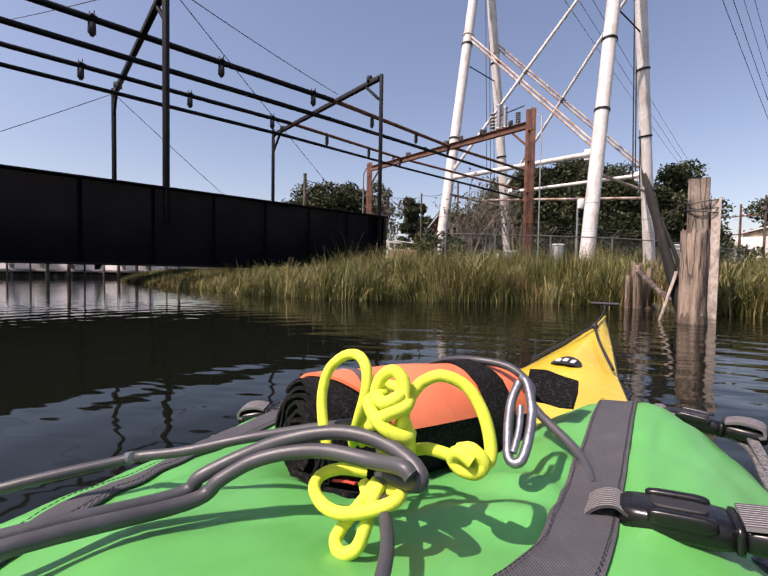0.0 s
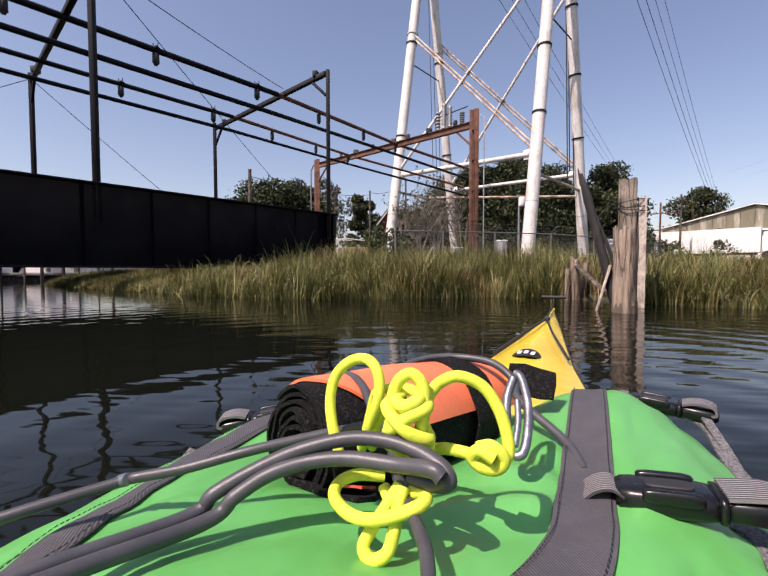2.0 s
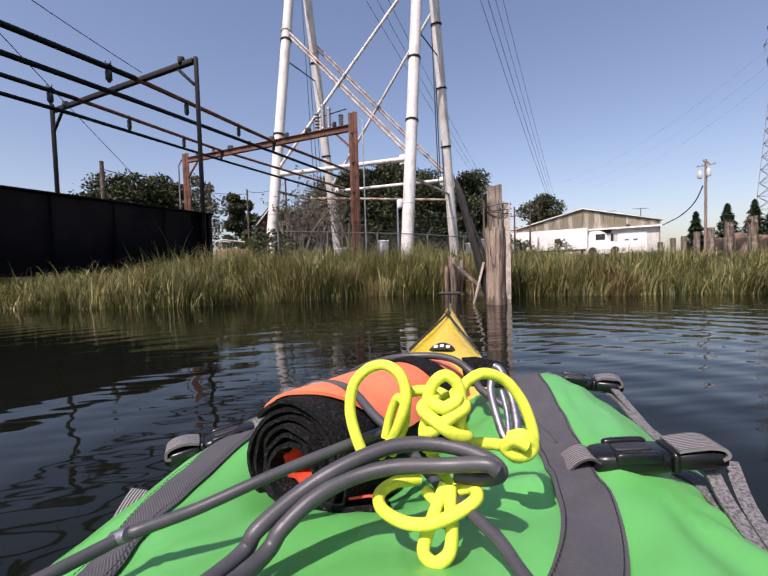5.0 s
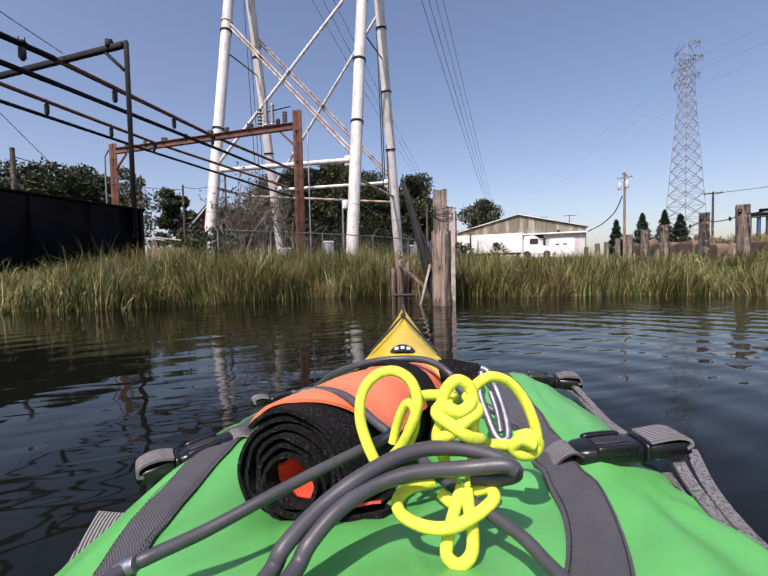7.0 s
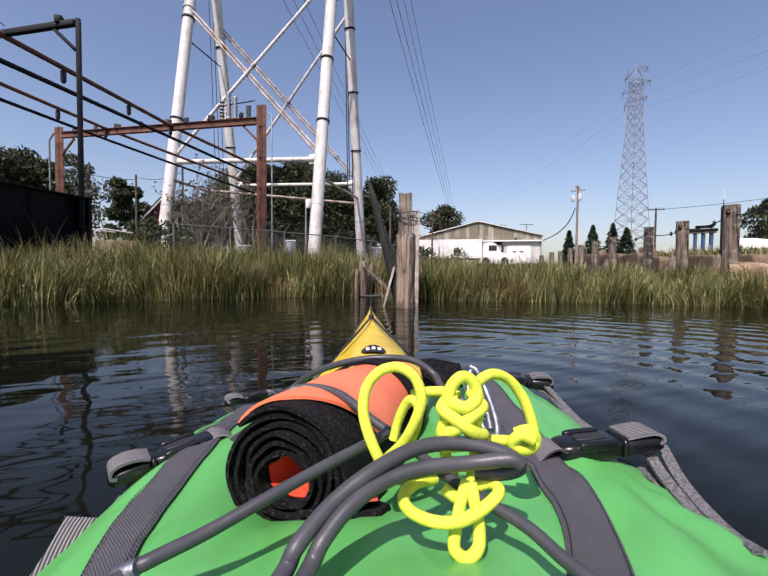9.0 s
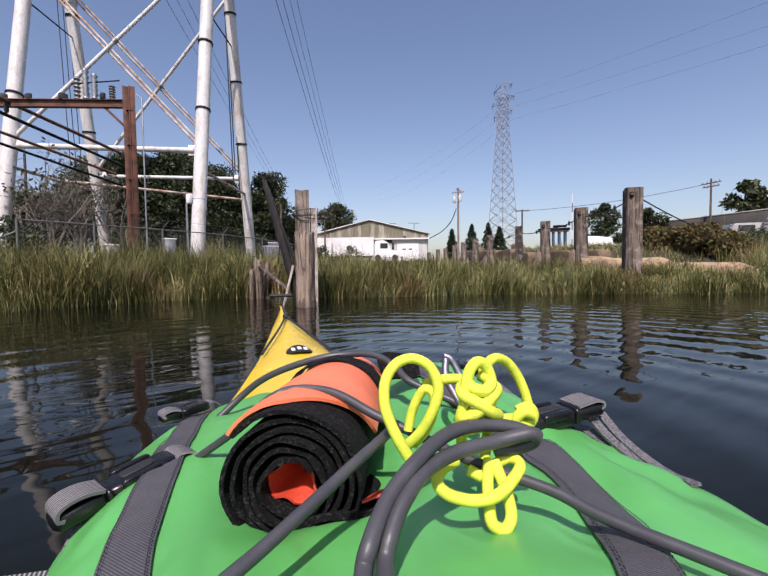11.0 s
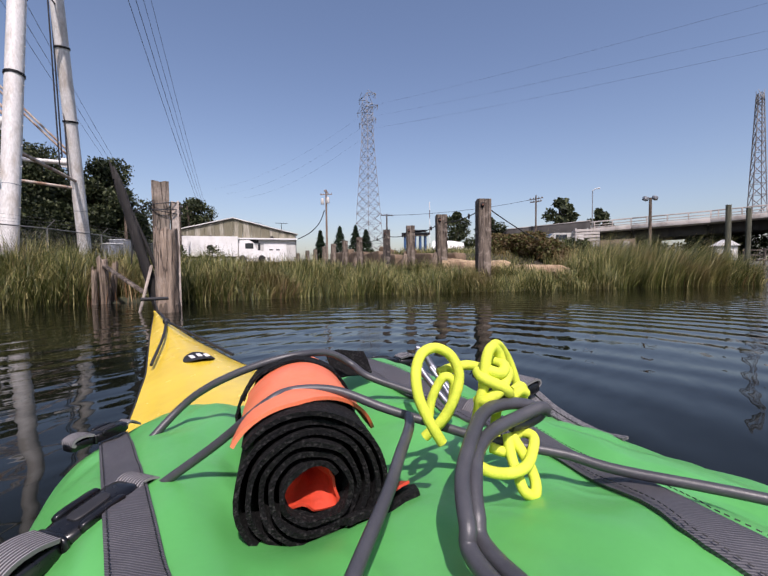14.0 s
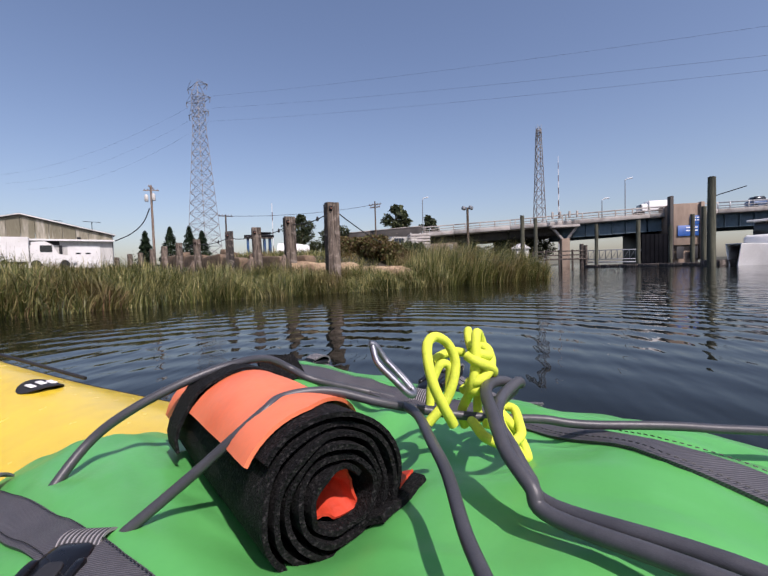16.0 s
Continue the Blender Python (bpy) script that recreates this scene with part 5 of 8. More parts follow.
for i in range(4):
    wire((5.9 + 0.7 * i, 23.8 - 0.33 * i, 31.5), (71.0 + 0.45 * i, 108.9 - 0.3 * i, 18.8), 0.9, 0.03 if i < 2 else 0.022, 24)
for i in range(3):
    wire((-3.6 + 1.2 * i, 25.8 - 0.2 * i, 30.3), (54.5 + 0.9 * i, 118.0 - 0.4 * i, 24.2 - 0.3 * i), 0.9, 0.026, 24)
for p, q in (((-11.36, 27.15, 6.9), (-5.9, 49.3, 9.6)), ((-5.9, 49.3, 9.9), (-1.5, 46, 10.2)), ((29.0, 52.7, 7.4), (19, 40.9, 6.9)), ((50.0, 32.0, 8.2), (60.2, 13.7, 10.1))):
    wire(p, q, 0.5, 0.025)
PYL = Vector((114.6, 80.3, 0))
for dz, out, far in ((-4.6, 4.0, (136.8, 197.2, 44.3)), (-8.2, 4.9, (142.2, 193.3, 42.2)), (-12.0, 4.0, (147.4, 189.4, 40.2))):
    wire(PYL + Vector((-0.18 * out, -0.98 * out, 59.5 + dz - 0.6)), far, 5.0, 0.014, 24)
for i, (dz, out) in enumerate(((-5.2, 4.0), (-8.8, 4.9), (-12.6, 4.0))):
    tip = PYL + Vector((-0.18 * out, -0.98 * out, 59.5 + dz))
    wire(tip, tip + (Vector((60.1, -36.3, (29.6, 26.1, 24.3)[i])) - tip) * 1.3, 1.2, 0.013, 24)


# ---- lattice pylons ----
def pylon(x, y, top, base, label, arms, waist=0.62, bays=13, rod=0.13, head=1.1, turn=0.3, cap=False, flat=False):
    zb = ground_at(x, y)
    p = thing("lattice_pylon", label, "pylon", pose(x, y, zb, 0, 0, math.degrees(turn)), "lattice pylons")
    h = top - zb

    def half(z):
        t = z / h
        return base / 2 * (1 - t / waist) + head * (t / waist) if t < waist else head * (1 - 0.12 * (t - waist) / (1 - waist))
    zs = [h * (1.0 if flat else 0.935) * (1 - (1 - i / bays) ** 1.25) for i in range(bays + 1)]
    for sx, sy in ((-1, -1), (1, -1), (1, 1), (-1, 1)):
        m = Mesh()
        m.tube([(sx * half(a), sy * half(a), a) for a in zs] + ([] if flat else [(0, 0, h)]), rod, 4, True, False)
        part("leg", m, PYLON_STEEL, p)
    for f in range(4):
        m = Mesh()
        for a, b in zip(zs, zs[1:]):
            def c(k, z):
                q = ((-1, -1), (1, -1), (1, 1), (-1, 1))[k % 4]
                return (q[0] * half(z), q[1] * half(z), z)
            m.rod(c(f, a), c(f + 1, b), rod * 0.8, None, 4, False, False)
            if not flat:
                m.rod(c(f + 1, a), c(f, b), rod * 0.8, None, 4, False, False)
            m.rod(c(f, b), c(f + 1, b), rod * 0.5, None, 4, False, False)
        tagged(part("lattice", m, PYLON_STEEL, p), kind="stuff")
    for k, (z, out) in enumerate(arms):
        for s in (-1, 1):
            m = Mesh()
            if cap and k == 0:
                m.rod((0, 0, h), (s * out, 0, z + 0.3), rod * 0.9, None, 4, False, False)
            w = half(z)
            for sy in (-1, 1):
                m.rod((s * w, sy * w, z), (s * out, 0, z + 0.3), rod * 0.9, None, 4, False, False)
                m.rod((s * w, sy * w, z + 1.9), (s * out, 0, z + 0.3), rod * 0.55, None, 4, False, False)
            m.rod((s * out, 0, z + 0.3), (s * (out - 0.4), 0, z - 1.2), rod * 1.1, None, 5)
            part("arm", m, PYLON_STEEL, p)
    return p


pylon(PYL.x, PYL.y, 59.5, 7.6, "tall grey steel lattice power pylon with three pairs of arms", ((55.2, 4.0), (51.2, 4.9), (47.2, 4.0)), 0.74, 19, 0.095, 1.4, 1.39, True)
pylon(92.7, -14.85, 29.0, 2.5, "slim grey lattice mast beyond the road bridge", ((27.4, 1.0),), 0.97, 17, 0.085, 0.42, 0.2, False, True)
am = thing("antenna_mast", "thin red and white antenna mast beyond the road bridge", "antenna", (92.4, -18.6, ground_at(92.4, -18.6)), "antennas")
for i in range(18):
    part("section", Mesh().rod((0, 0, i * 1.3), (0, 0, i * 1.3 + 1.29), 0.15 - 0.006 * i, None, 6), WHITE_PAINT if i % 2 else RUST, am)
am2 = thing("antenna_mast", "thin red and white antenna mast far off", "antenna", (150, 75, 1.0), "antennas")
for i in range(8):
    part("section", Mesh().rod((0, 0, i * 3.3), (0, 0, i * 3.3 + 3.28), 0.14, None, 6), WHITE_PAINT if i % 2 else RUST, am2)

# ---- warehouse with a gable, and the trucks before it ----
CR, CL = Vector((49.63, 49.68, 0)), Vector((34.6, 62.34, 0))
FD = (CL - CR).normalized()
FN = Vector((-FD.y, FD.x, 0))
if FN.dot(CR) > 0:
    FN = -FN
WID = (CL - CR).length
ware = thing("warehouse", "white warehouse with a low gable of mossy fibre-cement panels", "building", CR + Vector((0, 0, 1.9)))
winv = ware.matrix_basis.inverted()


def on_wall(a, z, out=0.0):
    return CR + FD * a + FN * out + Vector((0, 0, z))


def wput(name, mesh, mat, parent=ware, label=""):
    mesh.v = [tuple(winv @ Vector(p)) for p in mesh.v]
    return part(name, mesh, mat, parent, label)


def wbox(a0, a1, z0, z1, out0, out1):
    m = Mesh()
    ps = [on_wall(a, z, o) for a in (a0, a1) for z in (z0, z1) for o in (out0, out1)]
    return m.add(ps, [(0, 1, 3, 2), (4, 6, 7, 5), (0, 4, 5, 1), (2, 3, 7, 6), (0, 2, 6, 4), (1, 5, 7, 3)])


EAVE, APEX = 6.4, 8.85
body = wput("wall", wbox(0, WID, 1.6, 5.6, -26, 0), OFF_WHITE, ware, "white painted wall")
for i in range(14):
    a0, a1 = WID * i / 14 + 0.02, WID * (i + 1) / 14 - 0.02

    def ez(a):
        return EAVE + (APEX - EAVE) * (1 - abs(a / WID * 2 - 1)) - 0.12
    g = Mesh()
    pts = [on_wall(a0, 5.62), on_wall(a1, 5.62), on_wall(a1, ez(a1)), on_wall(a0, ez(a0))]
    pts += [p - FN * 0.2 for p in pts]
    g.add(pts, [(0, 1, 2, 3), (7, 6, 5, 4), (0, 4, 5, 1), (1, 5, 6, 2), (2, 6, 7, 3), (3, 7, 4, 0)])
    wput("panel", g, GABLE, ware, "mossy grey panel")
roof = Mesh()
for s in (0, 1):
    e, r_ = (on_wall(-0.3, EAVE - 0.04, 0.25), on_wall(WID / 2, APEX, 0.25)) if s == 0 else (on_wall(WID / 2, APEX, 0.25), on_wall(WID + 0.3, EAVE - 0.04, 0.25))
    q = [e, r_, r_ - FN * 26.5, e - FN * 26.5]
    roof.add(q + [p + Vector((0, 0, 0.14)) for p in q], [(0, 1, 2, 3), (4, 7, 6, 5), (0, 4, 5, 1), (1, 5, 6, 2), (2, 6, 7, 3), (3, 7, 4, 0)])
wput("roof", roof, GREY_CONCRETE, ware, "pale low-pitched roof")
for a, b in (((-0.35, EAVE), (WID / 2, APEX + 0.04)), ((WID / 2, APEX + 0.04), (WID + 0.35, EAVE))):
    wput("trim", Mesh().beam(on_wall(*a, 0.3), on_wall(*b, 0.3), 0.08, 0.14), OFF_WHITE, ware, "white verge trim")
wput("canopy", wbox(-0.1, WID + 0.2, 5.5, 5.72, 0.0, 0.6), WHITE_PAINT, ware, "white canopy edge")
wput("gutter", Mesh().rod(on_wall(0.05, 1.8, 0.12), on_wall(0.05, 6.5, 0.12), 0.07, None, 8), GALV)
for a0, a1 in ((1.6, 5.2), (6.6, 9.6)):
    dr = wput("door", wbox(a0, a1, 1.8, 4.9, -0.05, 0.06), WHITE_PAINT, ware, "white roller door")
    for k in range(6):
        wput("slat", wbox(a0 + 0.05, a1 - 0.05, 1.9 + k * 0.49, 2.33 + k * 0.49, 0.06, 0.085), WHITE_PAINT, dr)
    for k in (0.3, 0.6):
        wput("pane", wbox(a0 + (a1 - a0) * k, a0 + (a1 - a0) * (k + 0.16), 3.75, 3.95, 0.085, 0.1), GLASS_DARK, dr)
cont = thing("ribbed_container", "white ribbed open-top container with a dark strip along its top before the warehouse", "container", on_wall(16.5, ground_at(*on_wall(16.5, 0, 2.2).xy), 2.2))
cinv = cont.matrix_basis.inverted()


def cput(name, mesh, mat, label=""):
    mesh.v = [tuple(cinv @ Vector(p)) for p in mesh.v]
    return part(name, mesh, mat, cont, label)


cput("body", wbox(13.9, 19.4, 2.55, 5.05, 1.2, 3.2), OFF_WHITE)
for k in range(7):
    cput("rib", wbox(13.95 + 0.88 * k, 14.10 + 0.88 * k, 2.6, 4.95, 3.2, 3.34), WHITE_PAINT)
cput("top_rail", wbox(13.85, 19.45, 4.95, 5.1, 3.2, 3.36), WHITE_PAINT)
cput("bottom_rail", wbox(13.85, 19.45, 2.5, 2.66, 3.2, 3.36), WHITE_PAINT)
# thin dark strip along the container's top edge
cput("top_strip", wbox(13.8, 19.5, 5.1, 5.3, 1.15, 3.3), DARK, "dark strip along the top")
for k in (14.2, 19.0):
    cput("skid", wbox(k - 0.15, k + 0.15, 1.5, 2.5, 1.4, 3.0), DARK)
om = thing("yard_loader", "small orange loader parked under the container", "loader", on_wall(16.6, ground_at(*on_wall(16.6, 0, 4.6).xy), 4.6))
part("body", Mesh().box((0, 0, 0.62), (1.9, 1.2, 0.8), pose(0, 0, 0, 0, 0, -40), 0.1), ORANGE, om)
part("canopy", Mesh().box((0.9, -0.7, 0.75), (0.8, 0.8, 0.9), pose(0, 0, 0, 0, 0, -40), 0.06), DARK, om, "dark cab")
for dx in (-0.6, 0.6):
    part("wheel", Mesh().rod((dx - 0.45, -0.75 - 0.8 * dx, 0.3), (dx - 0.3, -0.6 - 0.8 * dx, 0.3), 0.32, None, 12), CABLE, om)
# dark strips over and beside the door paint the shadow of the dock opening
wput("dock_shade", wbox(6.0, 10.1, 4.95, 5.48, -0.3, 0.02), DARK, ware, "dark strip for the shade in the dock opening above the door")
for a0 in (5.75, 9.75):
    wput("side_shade", wbox(a0, a0 + 0.35, 1.9, 4.9, 0.0, 0.35), DARK, ware, "dark strip for the shade at the side of the dock opening")
for a in (3.9, 13.2, 17.2):
    wput("wall_lamp", Mesh().box((0, 0, 0), (0.35, 0.35, 0.3), Matrix.Translation(on_wall(a, 5.9, 0.25)), 0.04), DARK, ware, "dark wall lamp")
for a in (6.5, 2.0):
    wput("roof_aerial", Mesh().rod(on_wall(a, 7.0, -6), on_wall(a, 8.9, -6), 0.05, None, 6).rod(on_wall(a - 1.1, 8.85, -6), on_wall(a + 1.1, 8.9, -6), 0.04, None, 6), DARK_PIPE, ware, "thin roof aerial")
lean_to = thing("shed", "white low shed with panel seams beside the warehouse", "shed", on_wall(WID + 0.3, 1.8))
wi = lean_to.matrix_basis.inverted()
for nm, ms, mt in (("wall", wbox(WID + 0.3, WID + 7.5, 1.7, 4.6, -5, 0.2), OFF_WHITE), ("roof", wbox(WID + 0.2, WID + 7.8, 4.62, 4.85, -5.2, 0.5), DARK_PIPE)):
    ms.v = [tuple(wi @ Vector(p)) for p in ms.v]
    part(nm, ms, mt, lean_to)
for k in range(8):
    ms = wbox(WID + 0.7 + k * 0.85, WID + 0.78 + k * 0.85, 2.0, 4.5, 0.2, 0.26)
    ms.v = [tuple(wi @ Vector(p)) for p in ms.v]
    part("batten", ms, GALV, lean_to)
ob = solid("orange_barrier", wbox(WID + 2.0, WID + 4.6, 1.9, 2.9, 2.0, 2.6), ORANGE, "orange plastic barrier by the shed", "barrier")

# box trailer and tractor
trail = thing("box_trailer", "long plain white box trailer parked by the warehouse", "trailer", on_wall(15.2, 1.8, 5.0))
ti = trail.matrix_basis.inverted()


def rput(owner, inv, name, mesh, mat, label=""):
    mesh.v = [tuple(inv @ Vector(p)) for p in mesh.v]
    return part(name, mesh, mat, owner, label)


rput(trail, ti, "box_body", wbox(8.9, 19.2, 2.6, 5.45, 4.0, 6.5), WHITE_PAINT, "white box body")
rput(trail, ti, "chassis", wbox(9.2, 19.0, 2.35, 2.58, 4.3, 6.2), DARK)
for a in (17.9, 16.8):
    for o in (4.2, 6.3):
        w = Mesh().rod(on_wall(a, 2.25, o - 0.15), on_wall(a, 2.25, o + 0.15), 0.5, None, 18)
        rput(trail, ti, "wheel", w, CABLE, "black tyre")
trac = thing("truck_cab", "white truck tractor unit with a dark side window", "truck", on_wall(7.2, 1.8, 5.0))
tc = trac.matrix_basis.inverted()
cabm = Mesh()
prof = [(8.7, 2.3), (8.7, 4.9), (7.4, 5.0), (6.7, 4.6), (6.2, 3.5), (4.9, 3.25), (4.6, 2.4)]
cabm.add([on_wall(a, z, 4.1) for a, z in prof] + [on_wall(a, z, 6.4) for a, z in prof], [list(range(7)), list(range(13, 6, -1))] + [[i, 7 + i, 7 + (i + 1) % 7, (i + 1) % 7] for i in range(7)])
rput(trac, tc, "cab", cabm, WHITE_PAINT, "white cab")
for o in (4.08, 6.41):
    rput(trac, tc, "window", wbox(6.75, 7.9, 3.7, 4.5, o, o + 0.02), GLASS_DARK, "dark side window")
for a in (5.6, 8.3):
    for o in (4.2, 6.3):
        rput(trac, tc, "wheel", Mesh().rod(on_wall(a, 2.25, o - 0.15), on_wall(a, 2.25, o + 0.15), 0.5, None, 18), CABLE, "black tyre")
rput(trac, tc, "bumper", wbox(4.4, 4.75, 2.1, 2.5, 4.2, 6.3), GALV)

# yard machines beyond the posts
zs_ = ground_at(27.2, 15.0)
bt = thing("open_shed", "open shed of stout blue posts under a dark flat roof", "shed", pose(27.2, 15.0, zs_, 0, 0, -60) @ Matrix.Diagonal((0.68, 0.68, 1, 1)), "yard buildings")
for k in range(5):
    for sy in (-0.7, 0.7):
        part("post", Mesh().rod((-1.15 + 0.56 * k, sy, -0.05), (-1.15 + 0.56 * k, sy, 3.0 - zs_), 0.13, None, 10), BLUE_PAINT, bt, "blue post")
part("roof", Mesh().box((0, 0, 3.06 - zs_), (3.0, 2.0, 0.16), None, 0.03), DARK_PIPE, bt, "dark flat roof")
part("rafter", Mesh().box((0, -0.9, 2.94 - zs_), (2.8, 0.1, 0.14), None, 0.02), WOOD_DARK, bt)
part("upper_roof", Mesh().box((0.6, 0.2, 3.32 - zs_), (1.3, 1.2, 0.1), None, 0.03), DARK_PIPE, bt)
for k in (0.1, 1.1):
    part("strut", Mesh().rod((k, 0.2, 3.1 - zs_), (k, 0.2, 3.3 - zs_), 0.05, None, 8), WOOD_DARK, bt)
for i, (x, y, l, w, h, mt, lab) in enumerate(((33.0, 14.9, 2.6, 1.6, 1.3, WHITE_PAINT, "white-covered boat laid up on the shore"), (42.0, 10.0, 9.0, 2.6, 1.9, DARK_PIPE, "long dark covered boat on the shore"))):
    b = thing("covered_boat", lab, "boat", pose(x, y, ground_at(x, y), 0, 0, -70), "boats on the shore")
    rows_ = [[(l * (t - 0.5), w / 2 * math.sin(a) * (1 - 0.9 * t ** 5), 1.0 + (h - 0.6) * math.cos(a) * (1 - 0.4 * t ** 3)) for a in np.linspace(-math.pi / 2, math.pi / 2, 9)] for t in np.linspace(0, 1, 9)]
    part("cover", Mesh().sheet(rows_, True, 0.04), mt, b)
    rows_ = [[(l * (t - 0.5), w / 2 * math.cos(a) * (1 - 0.9 * t ** 5), 1.0 - 0.9 * math.sin(a)) for a in np.linspace(0, math.pi, 9)] for t in np.linspace(0, 1, 9)]
    part("hull", Mesh().sheet(rows_, True, 0.04), WHITE_PAINT, b)
rv = thing("parked_van", "white van parked nose-on in the yard", "van", pose(31.5, 6.2, ground_at(31.5, 6.2) - 0.02, 0, 0, 125), "yard vehicles")
side = [(-1.9, 0.45), (-1.95, 1.7), (-1.8, 1.8), (0.1, 1.8), (0.85, 1.25), (2.0, 1.08), (2.15, 0.9), (2.15, 0.45)]
part("body", Mesh().add([(a, -0.9, z) for a, z in side] + [(a, 0.9, z) for a, z in side], [list(range(7, -1, -1)), list(range(8, 16))] + [[i, 8 + i, 8 + (i + 1) % 8, (i + 1) % 8][::-1] for i in range(8)]), OFF_WHITE, rv)
part("windscreen", Mesh().beam((0.2, 0, 1.75), (0.84, 0, 1.28), 1.55, 0.04), GLASS_DARK, rv, "dark windscreen")
part("bumper", Mesh().box((2.18, 0, 0.55), (0.12, 1.75, 0.2), None, 0.03), GALV, rv)
for s in (-0.905, 0.905):
    part("window", Mesh().box((-0.35, s, 1.5), (0.8, 0.02, 0.36), None), GLASS_DARK, rv, "dark window")
part("stripe", Mesh().box((0, -0.91, 1.0), (3.0, 0.02, 0.12), None), GALV, rv, "grey stripe")
for sx in (-1.4, 1.4):
    for sy in (-0.95, 0.95):
        part("wheel", Mesh().rod((sx, sy - 0.1, 0.4), (sx, sy + 0.1, 0.4), 0.4, None, 14), CABLE, rv)
for i, (x, y) in enumerate(((44, 4.2), (39.0, 13.5), (45.5, 7.5))):
    v = thing("parked_car", "pale car parked on the shore", "car", pose(x, y, ground_at(x, y), 0, 0, 60 + 20 * i), "yard vehicles")
    part("body", Mesh().box((0, 0, 0.65), (4.2, 1.7, 0.7), None, 0.15), WHITE_PAINT, v)
    part("cabin", Mesh().box((-0.2, 0, 1.2), (2.1, 1.5, 0.5), None, 0.18), GLASS_DARK, v, "dark glazed cabin")
    for sx in (-1.3, 1.3):
        for sy in (-0.78, 0.78):
            part("wheel", Mesh().rod((sx, sy - 0.09, 0.33), (sx, sy + 0.09, 0.33), 0.33, None, 12), CABLE, v)
gb = thing("stake_trailer", "pale grey slatted trailer body parked by the road bridge", "trailer", pose(31.2, 3.9, ground_at(31.2, 3.9), 0, 0, -75), "yard vehicles")
part("bed", Mesh().box((0, 0, 0.95), (1.5, 1.6, 0.14), None, 0.02), GALV, gb)
for k in range(5):
    part("slat", Mesh().box((0, -0.8, 1.15 + 0.21 * k), (1.5, 0.05, 0.16), None, 0.01), GREY_CONCRETE, gb)
    part("slat", Mesh().box((-0.75, 0, 1.15 + 0.21 * k), (0.05, 1.6, 0.16), None, 0.01), GREY_CONCRETE, gb)
for k in (-0.7, 0, 0.7):
    part("stake", Mesh().box((k, -0.75, 1.55), (0.08, 0.05, 1.2), None, 0.01), GALV, gb)
for sx in (-0.45, 0.45):
    for sy in (-0.7, 0.7):
        part("wheel", Mesh().rod((sx, sy - 0.1, 0.42), (sx, sy + 0.1, 0.42), 0.42, None, 14), CABLE, gb)


# ---- road bridge with its lifting span ----
BX = 62.0


def deck_z(y):
    return float(np.interp(-y, [-30, -7, 3, 11, 22, 36, 90], [4.6, 5.55, 5.85, 6.2, 6.6, 6.85, 7.4]))


rb = thing("road_bridge", "long concrete and blue steel road bridge over the creek", "bridge", (BX, -16.75, 0))


def rbput(name, mesh, mat, parent=rb, label=""):
    mesh.v = [(x - BX, y + 15, z) for x, y, z in mesh.v]
    return part(name, mesh, mat, parent, label)


YS = [24, 14, 4, -4, -11, -22, -30, -44, -60, -90]
for y0, y1 in zip(YS, YS[1:]):
    z0, z1 = deck_z(y0), deck_z(y1)
    rbput("deck", Mesh().beam((BX + 5, y0, z0 - 0.2), (BX + 5, y1 + 0.03, z1 - 0.2), 11.4, 0.4, 0.03), GREY_CONCRETE, rb, "pale concrete deck")
    rbput("kerb", Mesh().beam((BX - 0.6, y0, z0 - 0.1), (BX - 0.6, y1 + 0.03, z1 - 0.1), 0.3, 0.55, 0.03), GREY_CONCRETE)
    steel = y0 <= -11
    for k, x in enumerate((BX + (0.2 if steel else 1.5), BX + 3.9, BX + 7, BX + 10)):
        dep = 1.75 if steel else 1.15
        # concrete girders get a darker colour for the shade of the deck overhang
        gir = rbput("girder", Mesh().ibeam((x, y0 - 0.1, z0 - 0.42 - dep / 2), (x, y1 + 0.1, z1 - 0.42 - dep / 2), 0.45, dep, 0.06), BLUE_STEEL if steel else DARK_CONCRETE, rb, "blue-grey steel girder" if steel else "stained concrete girder, darkened for the shade under the deck")
        if k == 0 and steel:
            for y in np.arange(y1 + 1, y0 - 0.5, 1.7):
                z = deck_z(y)
                rbput("stiffener", Mesh().box((BX + 0.02, y, z - 0.44 - dep / 2), (0.3, 0.05, dep - 0.15)), BLUE_STEEL, gir)
    for y in np.arange(y1, y0, 2.1):
        rbput("rail_post", Mesh().box((BX - 0.6, y, deck_z(y) + 0.6), (0.12, 0.14, 0.9), None, 0.01), GREY_CONCRETE if not steel or y > -30 else GALV)
    for dz, mt in ((1.0, GREY_CONCRETE), (0.6, GREY_CONCRETE), (0.3, GREY_CONCRETE)):
        rbput("rail", Mesh().beam((BX - 0.6, y0, z0 + dz), (BX - 0.6, y1, z1 + dz), 0.1, 0.16 if dz == 1.0 else 0.1, 0.01), mt if y0 > -30 else GALV)
# solid parapet and dark wall of the approach ramp
for y0, y1 in ((24, 16.5), (16.5, 8.6)):
    z0, z1 = deck_z(y0), deck_z(y1)
    rbput("parapet", Mesh().beam((BX - 0.95, y0, z0 - 0.2), (BX - 0.95, y1 + 0.02, z1 - 0.2), 0.3, 2.6, 0.03), DARK_CONCRETE, rb, "dark stained ramp wall")
    rbput("coping", Mesh().beam((BX - 0.95, y0, z0 + 1.16), (BX - 0.95, y1 + 0.02, z1 + 1.16), 0.42, 0.12, 0.02), GREY_CONCRETE)
